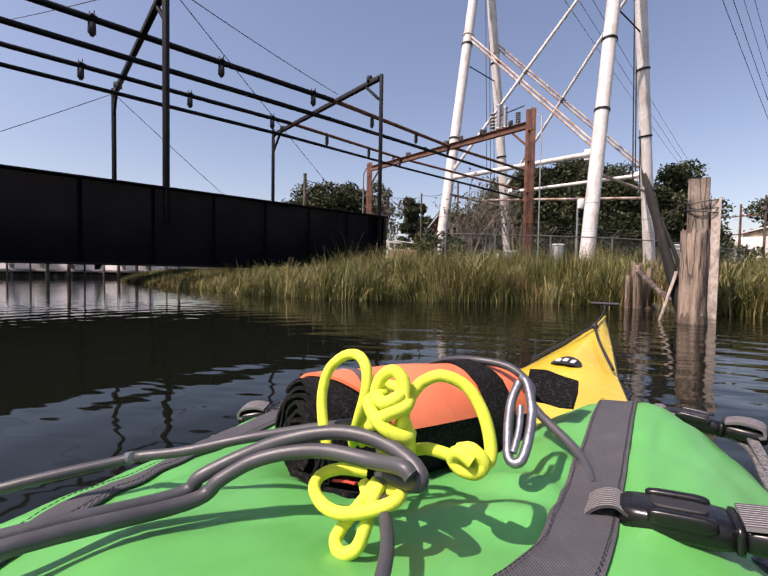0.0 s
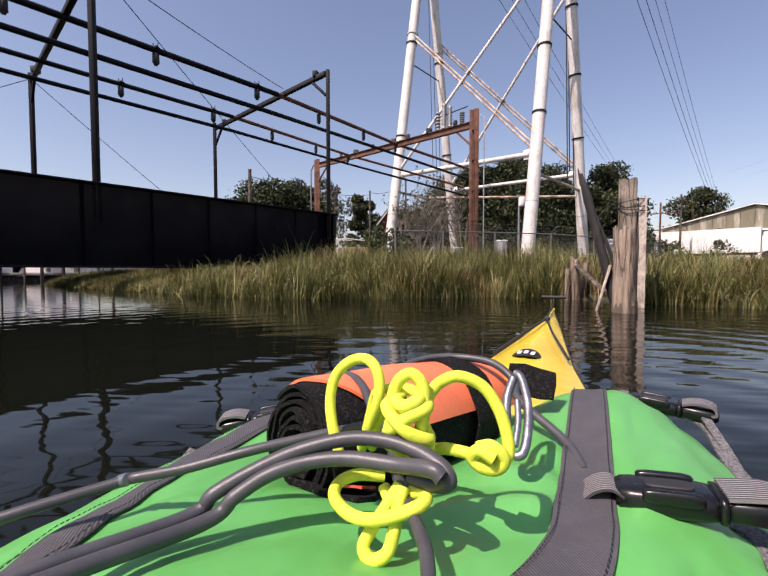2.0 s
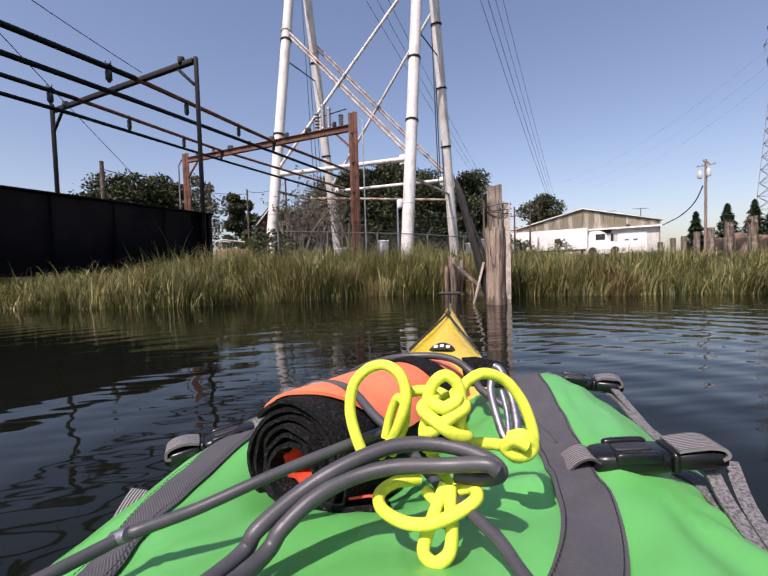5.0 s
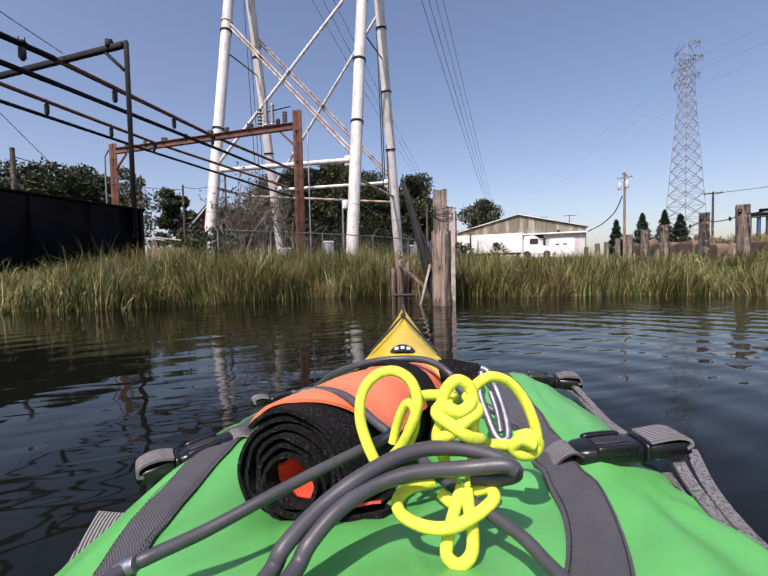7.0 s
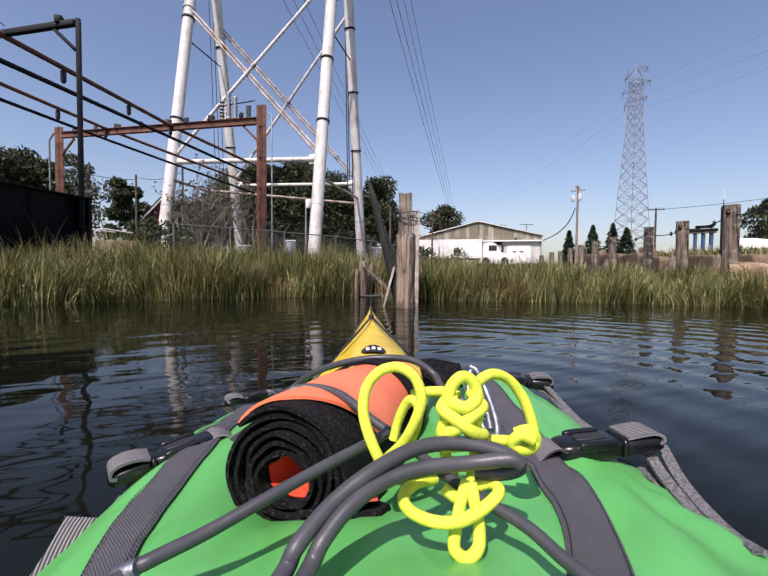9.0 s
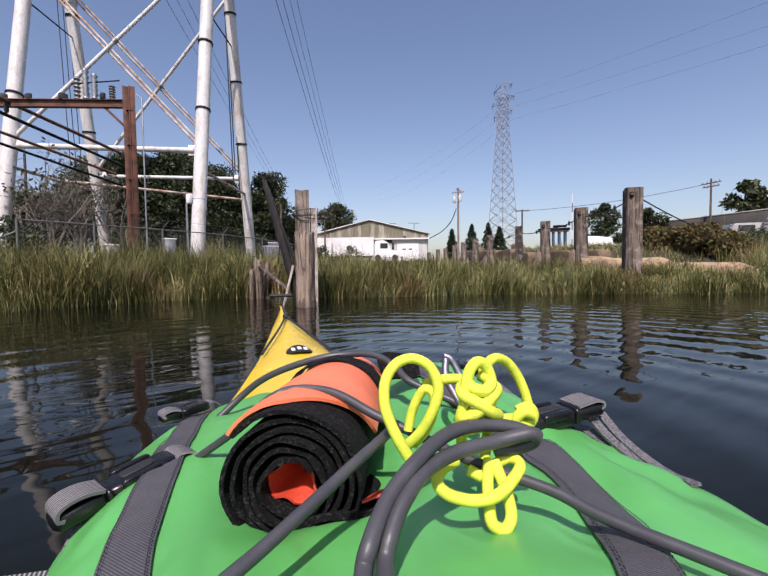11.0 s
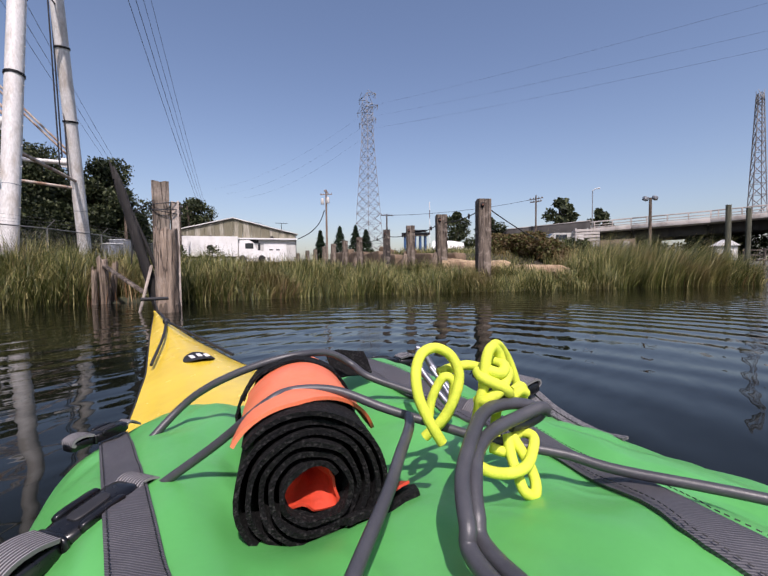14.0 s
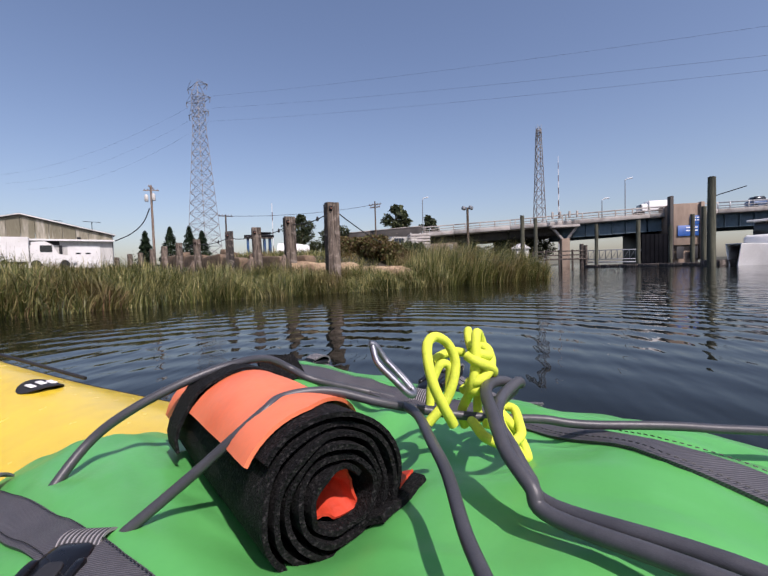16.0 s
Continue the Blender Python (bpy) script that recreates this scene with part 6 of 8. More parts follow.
# abutment wall with pilasters
ab = thing("abutment", "stained brown concrete abutment wall of the road bridge", "abutment", (BX - 0.2, 8.25, 0.5))
rows9 = Mesh()
rows9.beam((0.5, -6.5, 1.9), (0.5, 14, 1.6), 0.8, 3.4, 0.04)
part("wall", rows9, BROWN_CONCRETE, ab)
for y in (-5.5, -1.5, 2.5, 6.5, 10.5):
    part("pilaster", Mesh().box((-0.05, y, 1.7), (0.4, 0.7, 3.2), None, 0.03), GREY_CONCRETE, ab)
# forked pier
vp = thing("forked_pier", "concrete bridge pier with a forked head, standing in the water", "pier", (BX - 1.5, -12.95, 0))
part("shaft", Mesh().box((0.6, 0, 1.6), (1.4, 1.1, 4.6), None, 0.08), BROWN_CONCRETE, vp)
for s in (-1, 1):
    part("fork", Mesh().beam((0.6, 0, 3.4), (0.6, s * 1.5, 5.4), 0.7, 0.32, 0.05), GREY_CONCRETE, vp)
part("cap", Mesh().box((0.9, 0, 5.58), (2.4, 3.6, 0.36), None, 0.06), GREY_CONCRETE, vp)
for y in (-1.6, -0.6, 0.6, 1.6):
    part("finial", Mesh().box((0.3, y, 7.2), (0.25, 0.25, 0.9), None, 0.03), GREY_CONCRETE, vp)
pr = thing("bridge_pier", "dark concrete pier under the lifting span", "pier", (BX, -24.25, 0))
part("shaft", Mesh().box((4, 0, 2.2), (6, 2.6, 5.2), None, 0.08), DARK_PIPE, pr)
# bridge house block with the blue sign
bh = thing("bascule_pier", "stained brown concrete bascule pier with a blue sign", "pier", (BX - 2.2, -27.25, 0))
part("block", Mesh().box((1.6, 0, 5.0), (3.6, 3.5, 5.4), None, 0.1), BROWN_CONCRETE, bh)
part("base", Mesh().box((1.8, 0, 1.0), (3.2, 3.2, 2.6), None, 0.1), BROWN_CONCRETE, bh)
for y, h in ((-1.75, 7.3), (1.75, 8.2)):
    part("corner_pier", Mesh().box((-0.1, y, h / 2 + 0.5), (0.8, 0.45, h), None, 0.06), DARK_CONCRETE if y > 0 else BROWN_CONCRETE, bh, "dark stained corner pier")
part("opening", Mesh().box((-0.22, -0.9, 1.4), (0.1, 0.9, 1.6), None), DARK, bh, "dark opening")
for zc, hh, yc, ww in ((4.2, 1.35, -0.2, 2.4), (5.5, 1.15, -0.95, 1.1)):
    sg = part("sign", Mesh().box((-0.29, yc, zc), (0.06, ww, hh), None, 0.01), SIGN_BLUE, bh, "blue sign with white lettering bars")
    for r_ in range(3 if hh > 1.5 else 2):
        for c_ in range(3 if ww > 3 else 2):
            part("bar", Mesh().box((-0.335, yc - ww * 0.32 + c_ * ww * 0.31, zc + hh * 0.28 - r_ * hh * 0.28), (0.02, ww * 0.23, hh * 0.11), None, 0.003), WHITE_PAINT, sg, "white bar")
part("lower_opening", Mesh().box((-0.23, 0.7, 1.4), (0.1, 0.8, 1.6), None), DARK, bh)
fp = thing("fender_wall", "dark timber fender wall beside the channel", "fender wall", (BX - 3, -23.55, 0))
for i in range(7):
    part("plank", Mesh().box((0, -1.5 + i * 0.5, 1.6), (0.3, 0.47, 4.6), None, 0.02), BLACK_STEEL, fp)
# traffic and lamps on the deck
vt = thing("box_truck", "white box truck crossing the road bridge", "truck", (BX + 2, -25.25, deck_z(-23.5)), "traffic on the bridge")
part("box_body", Mesh().box((0, -0.5, 1.45), (1.9, 2.9, 1.3), None, 0.06), WHITE_PAINT, vt)
part("cab", Mesh().box((0, 1.45, 1.2), (1.8, 0.9, 1.1), None, 0.15), WHITE_PAINT, vt)
part("windscreen", Mesh().box((0, 1.88, 1.45), (1.6, 0.08, 0.45), None, 0.03), GLASS_DARK, vt)
for y in (-1.6, 1.9):
    for x in (-0.95, 0.95):
        part("wheel", Mesh().rod((x - 0.12, y, 0.42), (x + 0.12, y, 0.42), 0.42, None, 12), CABLE, vt)
vc = thing("car", "blue car crossing the road bridge", "car", (BX + 1.5, -37.35, deck_z(-35.6)), "traffic on the bridge")
part("body", Mesh().box((0, 0, 0.75), (1.75, 2.0, 0.75), None, 0.15), BLUE_PAINT, vc)
part("cabin", Mesh().box((0, 0, 1.35), (1.5, 1.4, 0.6), None, 0.2), GLASS_DARK, vc)
for y in (-0.65, 0.65):
    for x in (-0.8, 0.8):
        part("wheel", Mesh().rod((x - 0.1, y, 0.33), (x + 0.1, y, 0.33), 0.33, None, 12), CABLE, vc)
for y, h in ((8.5, 5.2), (-19.1, 5.0), (-16.2, 2.6)):
    la = thing("street_lamp", "slim grey street lamp on the road bridge", "street lamp", (BX - 0.3, y - 1.75, deck_z(y)), "street lamps")
    part("pole", Mesh().rod((0, 0, 0), (0, 0, h), 0.08, 0.05, 8), GALV, la)
    part("head", Mesh().tube([(0, 0, h), (0, -0.3, h + 0.2), (0, -0.9, h + 0.25)], [0.05, 0.06, 0.09], 8), WHITE_PAINT, la, "pale lamp head")

# ---- channel piles, floats and the moored boat ----
for i, (x, y, top, r) in enumerate(((28.8, -13.68, 5.5, 0.38), (44.3, -14.83, 4.5, 0.34), (39.7, -3.6, 5.0, 0.32), (40.5, -4.85, 4.75, 0.29), (46.3, -11.57, 4.45, 0.3), (34.2, -15.78, 4.34, 0.28), (36.3, -15.98, 4.0, 0.26), (40.2, -16.0, 3.5, 0.26))):
    solid("channel_pile", rough_pile(r * 0.64, -1.5, top, 14, 8, 200 + i, 0.04, 0.12), WOOD_GREEN, "tall greenish timber pile in the channel" if i == 0 else "tall dark timber pile in the channel", "pile", (x, y - 0.028 * x, 0), "channel piles")
solid("channel_marker_rod", Mesh().rod((28.8, -14.6, 4.3), (28.4, -16.1, 4.75), 0.03, None, 6), DARK_PIPE, "thin dark rod fixed to a tall channel pile", "rod")
dock = thing("floating_dock", "low dark floating dock with timber edge", "dock", (30.2, -16.05, 0))
for i in range(7):
    part("float", Mesh().box((0.25 * i, -2.2 * i, 0.16), (1.8, 2.1, 0.5), pose(0, 0, 0, 0, 0, 6), 0.05), WOOD_DARK, dock)
boom = thing("timber_boom", "long dark timber boom floating in front of the bridge pier", "boom", (36.4, -13.4, 0))
for i in range(6):
    part("section", Mesh().beam((4.2 - i * 1.4, 2.9 - i * 0.96, 0.1), (2.85 - i * 1.4, 1.97 - i * 0.96, 0.1), 0.9, 0.32, 0.04), WOOD_DARK, boom)
pier = thing("timber_pier", "weathered timber pier with railings at the shore", "pier", (51, -9.9, 0))
part("deck", Mesh().box((0, 0, 0.95), (3.0, 6.0, 0.16), None, 0.02), WOOD_DARK, pier)
for y in (-2.8, -1.4, 0, 1.4, 2.8):
    part("post", Mesh().rod((-1.4, y, -1.0), (-1.4, y, 2.0), 0.11, None, 8), WOOD_DARK, pier)
for z in (1.4, 1.85):
    part("rail", Mesh().beam((-1.4, -2.9, z), (-1.4, 2.9, z), 0.08, 0.14), WOOD_DARK, pier)
for y, h in ((-2.4, 2.6), (-2.8, 2.45)):
    part("tall_post", Mesh().rod((-1.2, y, -1), (-1.2, y, h), 0.22, None, 10), WOOD_DARK, pier)
gw = thing("gangway", "grey metal truss gangway above the water", "gangway", pose(49.8, -15.1, 0, 0, 0, -15))
for s in (0,):
    part("deck", Mesh().beam((0, 2.7, 0.55), (0, -2.7, 0.42), 1.2, 0.12), GALV, gw)
    for z in (0.75, 1.75):
        part("chord", Mesh().beam((-0.6, 2.7, z + 0.1), (-0.6, -2.7, z), 0.09, 0.09), GALV, gw)
    for i in range(10):
        y = 2.6 - i * 0.57
        part("web", Mesh().beam((-0.6, y, 0.75), (-0.6, y, 1.78), 0.07, 0.07), GALV, gw)
        part("diagonal", Mesh().beam((-0.6, y, 0.8), (-0.6, y - 0.52, 1.72), 0.05, 0.05), GALV, gw)
hut = thing("hut", "small white hut with a pitched roof on the shore", "hut", pose(57.5, -6.6, ground_at(57.5, -6.6), 0, 0, 10))
part("wall", Mesh().box((0, 0, 1.1), (1.8, 1.8, 2.2), None, 0.03), OFF_WHITE, hut)
part("window", Mesh().box((-0.92, 0, 1.4), (0.04, 0.7, 0.6), None), GLASS_DARK, hut)
part("roof", Mesh().add([(-1.1, -1.1, 2.2), (-1.1, 1.1, 2.2), (1.1, 1.1, 2.2), (1.1, -1.1, 2.2), (-1.1, 0, 2.9), (1.1, 0, 2.9)], [(0, 4, 1), (3, 2, 5), (0, 3, 5, 4), (1, 4, 5, 2), (0, 1, 2, 3)]), WHITE_PAINT, hut)
bo = thing("motor_boat", "white cabin motor boat moored at the floating dock", "boat", pose(31.3, -19.4, -0.3, 0, 0, 122) @ Matrix.Diagonal((1.25, 1.25, 1.25, 1)), "moored boats")
hull = [[(-3.4 + 6.8 * t, (0.5 + 0.75 * a) * s * (1 - 0.85 * max(0, t - 0.45) ** 1.6 * 2.2), -0.2 + 1.15 * a + 0.35 * t * a) for s, a in ((-1, 1), (-1, 0.45), (-1, 0), (1, 0), (1, 0.45), (1, 1))] for t in np.linspace(0, 1, 9)]
part("hull", Mesh().sheet(hull, True, 0.05), WHITE_PAINT, bo)
part("foredeck", Mesh().sheet([[(r_[0][0], r_[0][1], r_[0][2]), (r_[5][0], r_[5][1], r_[5][2])] for r_ in hull], False, 0.04), WHITE_PAINT, bo)
part("transom", Mesh().box((-3.4, 0, 0.35), (0.06, 2.3, 1.1), None, 0.02), WHITE_PAINT, bo)
for s_ in (-0.45, 0.45):
    ob_ = part("outboard_motor", Mesh().box((-3.75, s_, 1.05), (0.55, 0.42, 0.6), None, 0.14), WHITE_PAINT, bo, "white outboard motor")
    part("motor_leg", Mesh().box((-3.7, s_, 0.45), (0.22, 0.16, 1.0), None, 0.05), GALV, ob_)
part("windscreen", Mesh().box((0.75, 0, 1.95), (0.08, 1.6, 0.7), pose(0, 0, 0, 0, -14, 0), 0.02), GLASS_DARK, bo)
for s_ in (-0.86, 0.86):
    part("roof_pillar", Mesh().rod((-1.5, s_, 1.7), (-1.6, s_, 2.6), 0.035, None, 8), WHITE_PAINT, bo)
part("cabin", Mesh().box((-0.4, 0, 1.35), (2.8, 1.9, 0.9), None, 0.15), WHITE_PAINT, bo)
part("wheelhouse", Mesh().box((-0.6, 0, 2.1), (1.9, 1.7, 0.8), None, 0.12), GLASS_DARK, bo, "glazed wheelhouse")
part("roof", Mesh().box((-0.6, 0, 2.56), (2.4, 2.0, 0.12), None, 0.05), WHITE_PAINT, bo)
part("mast", Mesh().rod((-0.4, 0, 2.6), (-0.5, 0, 4.6), 0.03, None, 6), GALV, bo)
part("buoy", Mesh().lathe([(0.05, 3.6), (0.14, 3.8), (0.14, 4.0), (0.05, 4.15)], 10, Matrix.Translation((-0.5, 0.25, 0))), ORANGE, bo, "orange float")

# ---- far marina under the railway bridge ----
for i, (x, y, l, a) in enumerate(((-33.0, 28.0, 6.5, 20), (-31.5, 34.5, 6.0, 60))):
    b = copy_thing(bo, pose(x, y, 0, 0, 0, a))
    tagged(b, "white motor boat moored beyond the railway bridge", "boat", "moored boats")
md = thing("marina_dock", "grey low marina dock with railings and mooring posts", "dock", (-20.5, 17.6, 0))
A_, B_ = Vector((-24.6, 11.6, 0)), Vector((-16.2, 21.6, 0))
for i in range(9):
    p, q = A_.lerp(B_, i / 9), A_.lerp(B_, (i + 0.97) / 9)
    off = Vector((-20.5, 17.6, 0))
    part("plank_deck", Mesh().beam(p - off + Vector((0, 0, 0.34)), q - off + Vector((0, 0, 0.34)), 1.3, 0.14, 0.02), GREY_CONCRETE, md, "pale weathered decking")
    part("float", Mesh().beam(p - off + Vector((0, 0, 0.1)), q - off + Vector((0, 0, 0.1)), 1.0, 0.3, 0.03), WOOD_DARK, md)
    for k in (0.1, 0.55):
        f = p.lerp(q, k) - off
        part("post", Mesh().rod(f + Vector((0.5, -0.6, -1)), f + Vector((0.5, -0.6, 1.3 + 0.2 * (i % 3))), 0.075 if (i + int(k * 2)) % 2 else 0.04, None, 8), WOOD_GREEN if i % 3 == 1 else WOOD_GREY, md)
    part("rail", Mesh().beam(p - off + Vector((-0.5, 0.6, 0.82)), q - off + Vector((-0.5, 0.6, 0.82)), 0.05, 0.06), GALV, md)
for i, k in enumerate((0.05, 0.22, 0.40, 0.60, 0.8)):
    f = A_.lerp(B_, k) + Vector((-3.4, 2.6, 0))
    tagged(copy_thing(bo, pose(f.x, f.y, -0.3, 0, 0, 130 + 9 * (i % 3))), "white motor boat moored beyond the railway bridge", "boat", "moored boats")


# ---- sea kayak, as it lies in the middle of the turn, with its deck load ----

def coated_fabric():
    """Thin coated cloth pulled into soft creases."""
    m = surface("green_coated_fabric", (0.082, 0.35, 0.086), 0.38, other=(0.10, 0.40, 0.108), scale=6, grain=220, vary=0.04, bump=0.05, depth=0.001)
    nt, b = m.node_tree, m.node_tree.nodes["Principled BSDF"]
    fine = b.inputs["Normal"].links[0].from_node
    co, mp, wn, bp = nt.nodes.new("ShaderNodeTexCoord"), nt.nodes.new("ShaderNodeMapping"), nt.nodes.new("ShaderNodeTexNoise"), nt.nodes.new("ShaderNodeBump")
    mp.inputs["Scale"].default_value, mp.inputs["Rotation"].default_value = (3.2, 1, 1), (0, 0, radians(32))
    wn.noise_type = "RIDGED_MULTIFRACTAL"
    wn.inputs["Scale"].default_value, wn.inputs["Detail"].default_value, wn.inputs["Distortion"].default_value = 7, 2.5, 0.6
    bp.inputs["Strength"].default_value, bp.inputs["Distance"].default_value = 0.85, 0.007
    nt.links.new(co.outputs["Object"], mp.inputs["Vector"])
    nt.links.new(mp.outputs[0], wn.inputs["Vector"])
    nt.links.new(wn.outputs["Fac"], bp.inputs["Height"])
    nt.links.new(fine.outputs[0], bp.inputs["Normal"])
    nt.links.new(bp.outputs[0], b.inputs["Normal"])
    return m


KAYAK = pose(0, 0, 0, 0, 0, -21.7)
YELLOW = surface("yellow_gelcoat", (0.74, 0.53, 0.04), 0.24, other=(0.66, 0.46, 0.04), scale=5, grain=30, vary=0.05, bump=0.02)
GREEN = coated_fabric()
NEON = surface("neon_yellow_cord", (0.66, 0.73, 0.06), 0.78, other=(0.52, 0.60, 0.045), scale=60, grain=420, vary=0.05, bump=0.12, depth=0.0006)
BUNGEE = surface("dark_grey_bungee", (0.050, 0.050, 0.056), 0.42, other=(0.068, 0.068, 0.075), scale=30, grain=900, vary=0.10, bump=0.1, depth=0.0004)


def braided(m, scale, amount, depth):
    """Adds the small raised strands of a braided sleeve to a cord."""
    nt, b = m.node_tree, m.node_tree.nodes["Principled BSDF"]
    co, vo, bp, mx = nt.nodes.new("ShaderNodeTexCoord"), nt.nodes.new("ShaderNodeTexVoronoi"), nt.nodes.new("ShaderNodeBump"), nt.nodes.new("ShaderNodeMix")
    vo.inputs["Scale"].default_value, vo.inputs["Randomness"].default_value = scale, 0.55
    bp.inputs["Strength"].default_value, bp.inputs["Distance"].default_value = 0.6, depth
    bp.invert = True
    mx.data_type, mx.blend_type = "RGBA", "MULTIPLY"
    ramp = nt.nodes.new("ShaderNodeMapRange")
    ramp.inputs[3].default_value, ramp.inputs[4].default_value = 1.08, 1.08 - amount
    nt.links.new(co.outputs["Object"], vo.inputs["Vector"])
    nt.links.new(vo.outputs["Distance"], bp.inputs["Height"])
    nt.links.new(vo.outputs["Distance"], ramp.inputs[0])
    mx.inputs[0].default_value = 1.0
    nt.links.new(b.inputs["Base Color"].links[0].from_socket, mx.inputs[6])
    nt.links.new(ramp.outputs[0], mx.inputs[7])
    nt.links.new(mx.outputs[2], b.inputs["Base Color"])
    nt.links.new(b.inputs["Normal"].links[0].from_socket, bp.inputs["Normal"])
    nt.links.new(bp.outputs[0], b.inputs["Normal"])


braided(NEON, 640, 0.12, 0.00022)
braided(BUNGEE, 1400, 0.20, 0.00012)
FELT = surface("black_looped_fabric", (0.0025, 0.0025, 0.003), 0.9, other=(0.05, 0.047, 0.047), mix=0.25, scale=330, grain=520, vary=0.5, bump=1.0, depth=0.004, spec=0.25)
BRIGHT_ORANGE = surface("orange_coated_nylon", (0.88, 0.22, 0.10), 0.5, other=(0.80, 0.17, 0.07), scale=9, grain=200, vary=0.06, bump=0.15, depth=0.001)
RED_ORANGE = surface("red_orange_lining", (0.62, 0.055, 0.02), 0.6, scale=14, grain=200)
BLACK_PLASTIC = surface("black_buckle_plastic", (0.006, 0.006, 0.007), 0.3, scale=20, grain=200, vary=0.1, bump=0.05, depth=0.0006)
CHROME = surface("worn_aluminium", (0.26, 0.27, 0.30), 0.45, 0.85, scale=30, grain=200)


def webbing_material():
    """Grey nylon webbing with fine ribs across."""
    m = surface("grey_nylon_webbing", (0.056, 0.054, 0.060), 0.62, other=(0.066, 0.064, 0.070), mix=0.4, scale=60, grain=900, vary=0.3, bump=0)
    nt, b = m.node_tree, m.node_tree.nodes["Principled BSDF"]
    co, wv, bp = nt.nodes.new("ShaderNodeTexCoord"), nt.nodes.new("ShaderNodeTexWave"), nt.nodes.new("ShaderNodeBump")
    wv.bands_direction = "DIAGONAL"
    wv.inputs["Scale"].default_value = 230
    bp.inputs["Strength"].default_value, bp.inputs["Distance"].default_value = 0.4, 0.0007
    mx, mr = nt.nodes.new("ShaderNodeMix"), nt.nodes.new("ShaderNodeMapRange")
    mx.data_type, mx.blend_type = "RGBA", "MULTIPLY"
    mx.inputs[0].default_value = 1.0
    mr.inputs[3].default_value, mr.inputs[4].default_value = 0.7, 1.6
    nt.links.new(wv.outputs["Fac"], mr.inputs[0])
    nt.links.new(b.inputs["Base Color"].links[0].from_socket, mx.inputs[6])
    nt.links.new(mr.outputs[0], mx.inputs[7])
    nt.links.new(mx.outputs[2], b.inputs["Base Color"])
    nt.links.new(co.outputs["Object"], wv.inputs["Vector"])
    nt.links.new(wv.outputs["Fac"], bp.inputs["Height"])
    nt.links.new(bp.outputs[0], b.inputs["Normal"])
    return m


def ribbed_material(across="Y"):
    """Pale grey webbing whose ribs run along it."""
    m = surface("ribbed_grey_webbing", (0.10, 0.095, 0.10), 0.75, scale=40, grain=300, bump=0)
    nt, b = m.node_tree, m.node_tree.nodes["Principled BSDF"]
    co, wv, bp, mx = nt.nodes.new("ShaderNodeTexCoord"), nt.nodes.new("ShaderNodeTexWave"), nt.nodes.new("ShaderNodeBump"), nt.nodes.new("ShaderNodeMix")
    wv.bands_direction = across
    wv.inputs["Scale"].default_value = 105
    mx.data_type = "RGBA"
    mx.inputs["A"].default_value, mx.inputs["B"].default_value = (0.03, 0.03, 0.033, 1), (0.30, 0.285, 0.29, 1)
    bp.inputs["Strength"].default_value, bp.inputs["Distance"].default_value = 0.8, 0.002
    nt.links.new(co.outputs["Object"], wv.inputs["Vector"])
    nt.links.new(wv.outputs["Fac"], mx.inputs["Factor"])
    nt.links.new(mx.outputs["Result"], b.inputs["Base Color"])
    nt.links.new(wv.outputs["Fac"], bp.inputs["Height"])
    nt.links.new(bp.outputs[0], b.inputs["Normal"])
    return m


WEB = webbing_material()
WEAVE = surface("flecked_grey_webbing", (0.17, 0.165, 0.17), 0.75, other=(0.03, 0.03, 0.034), mix=0.5, scale=420, grain=900, vary=0.3, bump=0.5, depth=0.001)
RIB = ribbed_material()
RIB_END = ribbed_material("X")


def kthing(name, label, category, group=""):
    return thing(name, label, category, KAYAK.copy(), group)


# hull and deck
def half_width(y):
    return float(np.interp(y, [-2.95, -2.5, -1.6, -0.6, 0.2, 0.55, 0.9, 1.25, 1.66, 1.9, 2.08], [0.004, 0.07, 0.2, 0.27, 0.265, 0.24, 0.175, 0.112, 0.063, 0.03, 0.004]))


def sheer(y):
    return float(np.interp(y, [-2.95, -2, 0, 1.0, 1.6, 2.08], [0.25, 0.19, 0.175, 0.185, 0.215, 0.262]))


kayak = kthing("kayak", "yellow sea kayak floating on the creek", "kayak")
ys = [-2.95 + 5.03 * i / 60 for i in range(61)]
hull, deck = [], []
for y in ys:
    w, s = half_width(y), sheer(y)
    keel = float(np.interp(y, [-2.95, -2.6, -1.8, 1.2, 1.8, 2.08], [0.16, 0.0, -0.09, -0.09, 0.02, 0.2]))
    hull.append([(w, y, s), (w * 0.97, y, s * 0.5 + keel * 0.5 + 0.01), (w * 0.75, y, keel + 0.03), (0, y, keel), (-w * 0.75, y, keel + 0.03), (-w * 0.97, y, s * 0.5 + keel * 0.5 + 0.01), (-w, y, s)])
    crown = 0.028 + 0.02 * min(1, w / 0.2)
    deck.append([(-w * 1.02, y, s), (-w * 0.7, y, s + crown * 0.45), (-w * 0.3, y, s + crown * 0.85), (0, y, s + crown), (w * 0.3, y, s + crown * 0.85), (w * 0.7, y, s + crown * 0.45), (w * 1.02, y, s)])
part("hull", Mesh().sheet(hull, True, 0.006), YELLOW, kayak, "yellow hull")


def crown_at(x, y):
    w = max(half_width(y), 0.004)
    return sheer(y) + (0.028 + 0.02 * min(1, w / 0.2)) * (1 - min(1, abs(x) / w) ** 1.7)


def well(y):
    return 0.215 * math.sqrt(max(0.0, 1 - ((y + 0.55) / 0.415) ** 2))


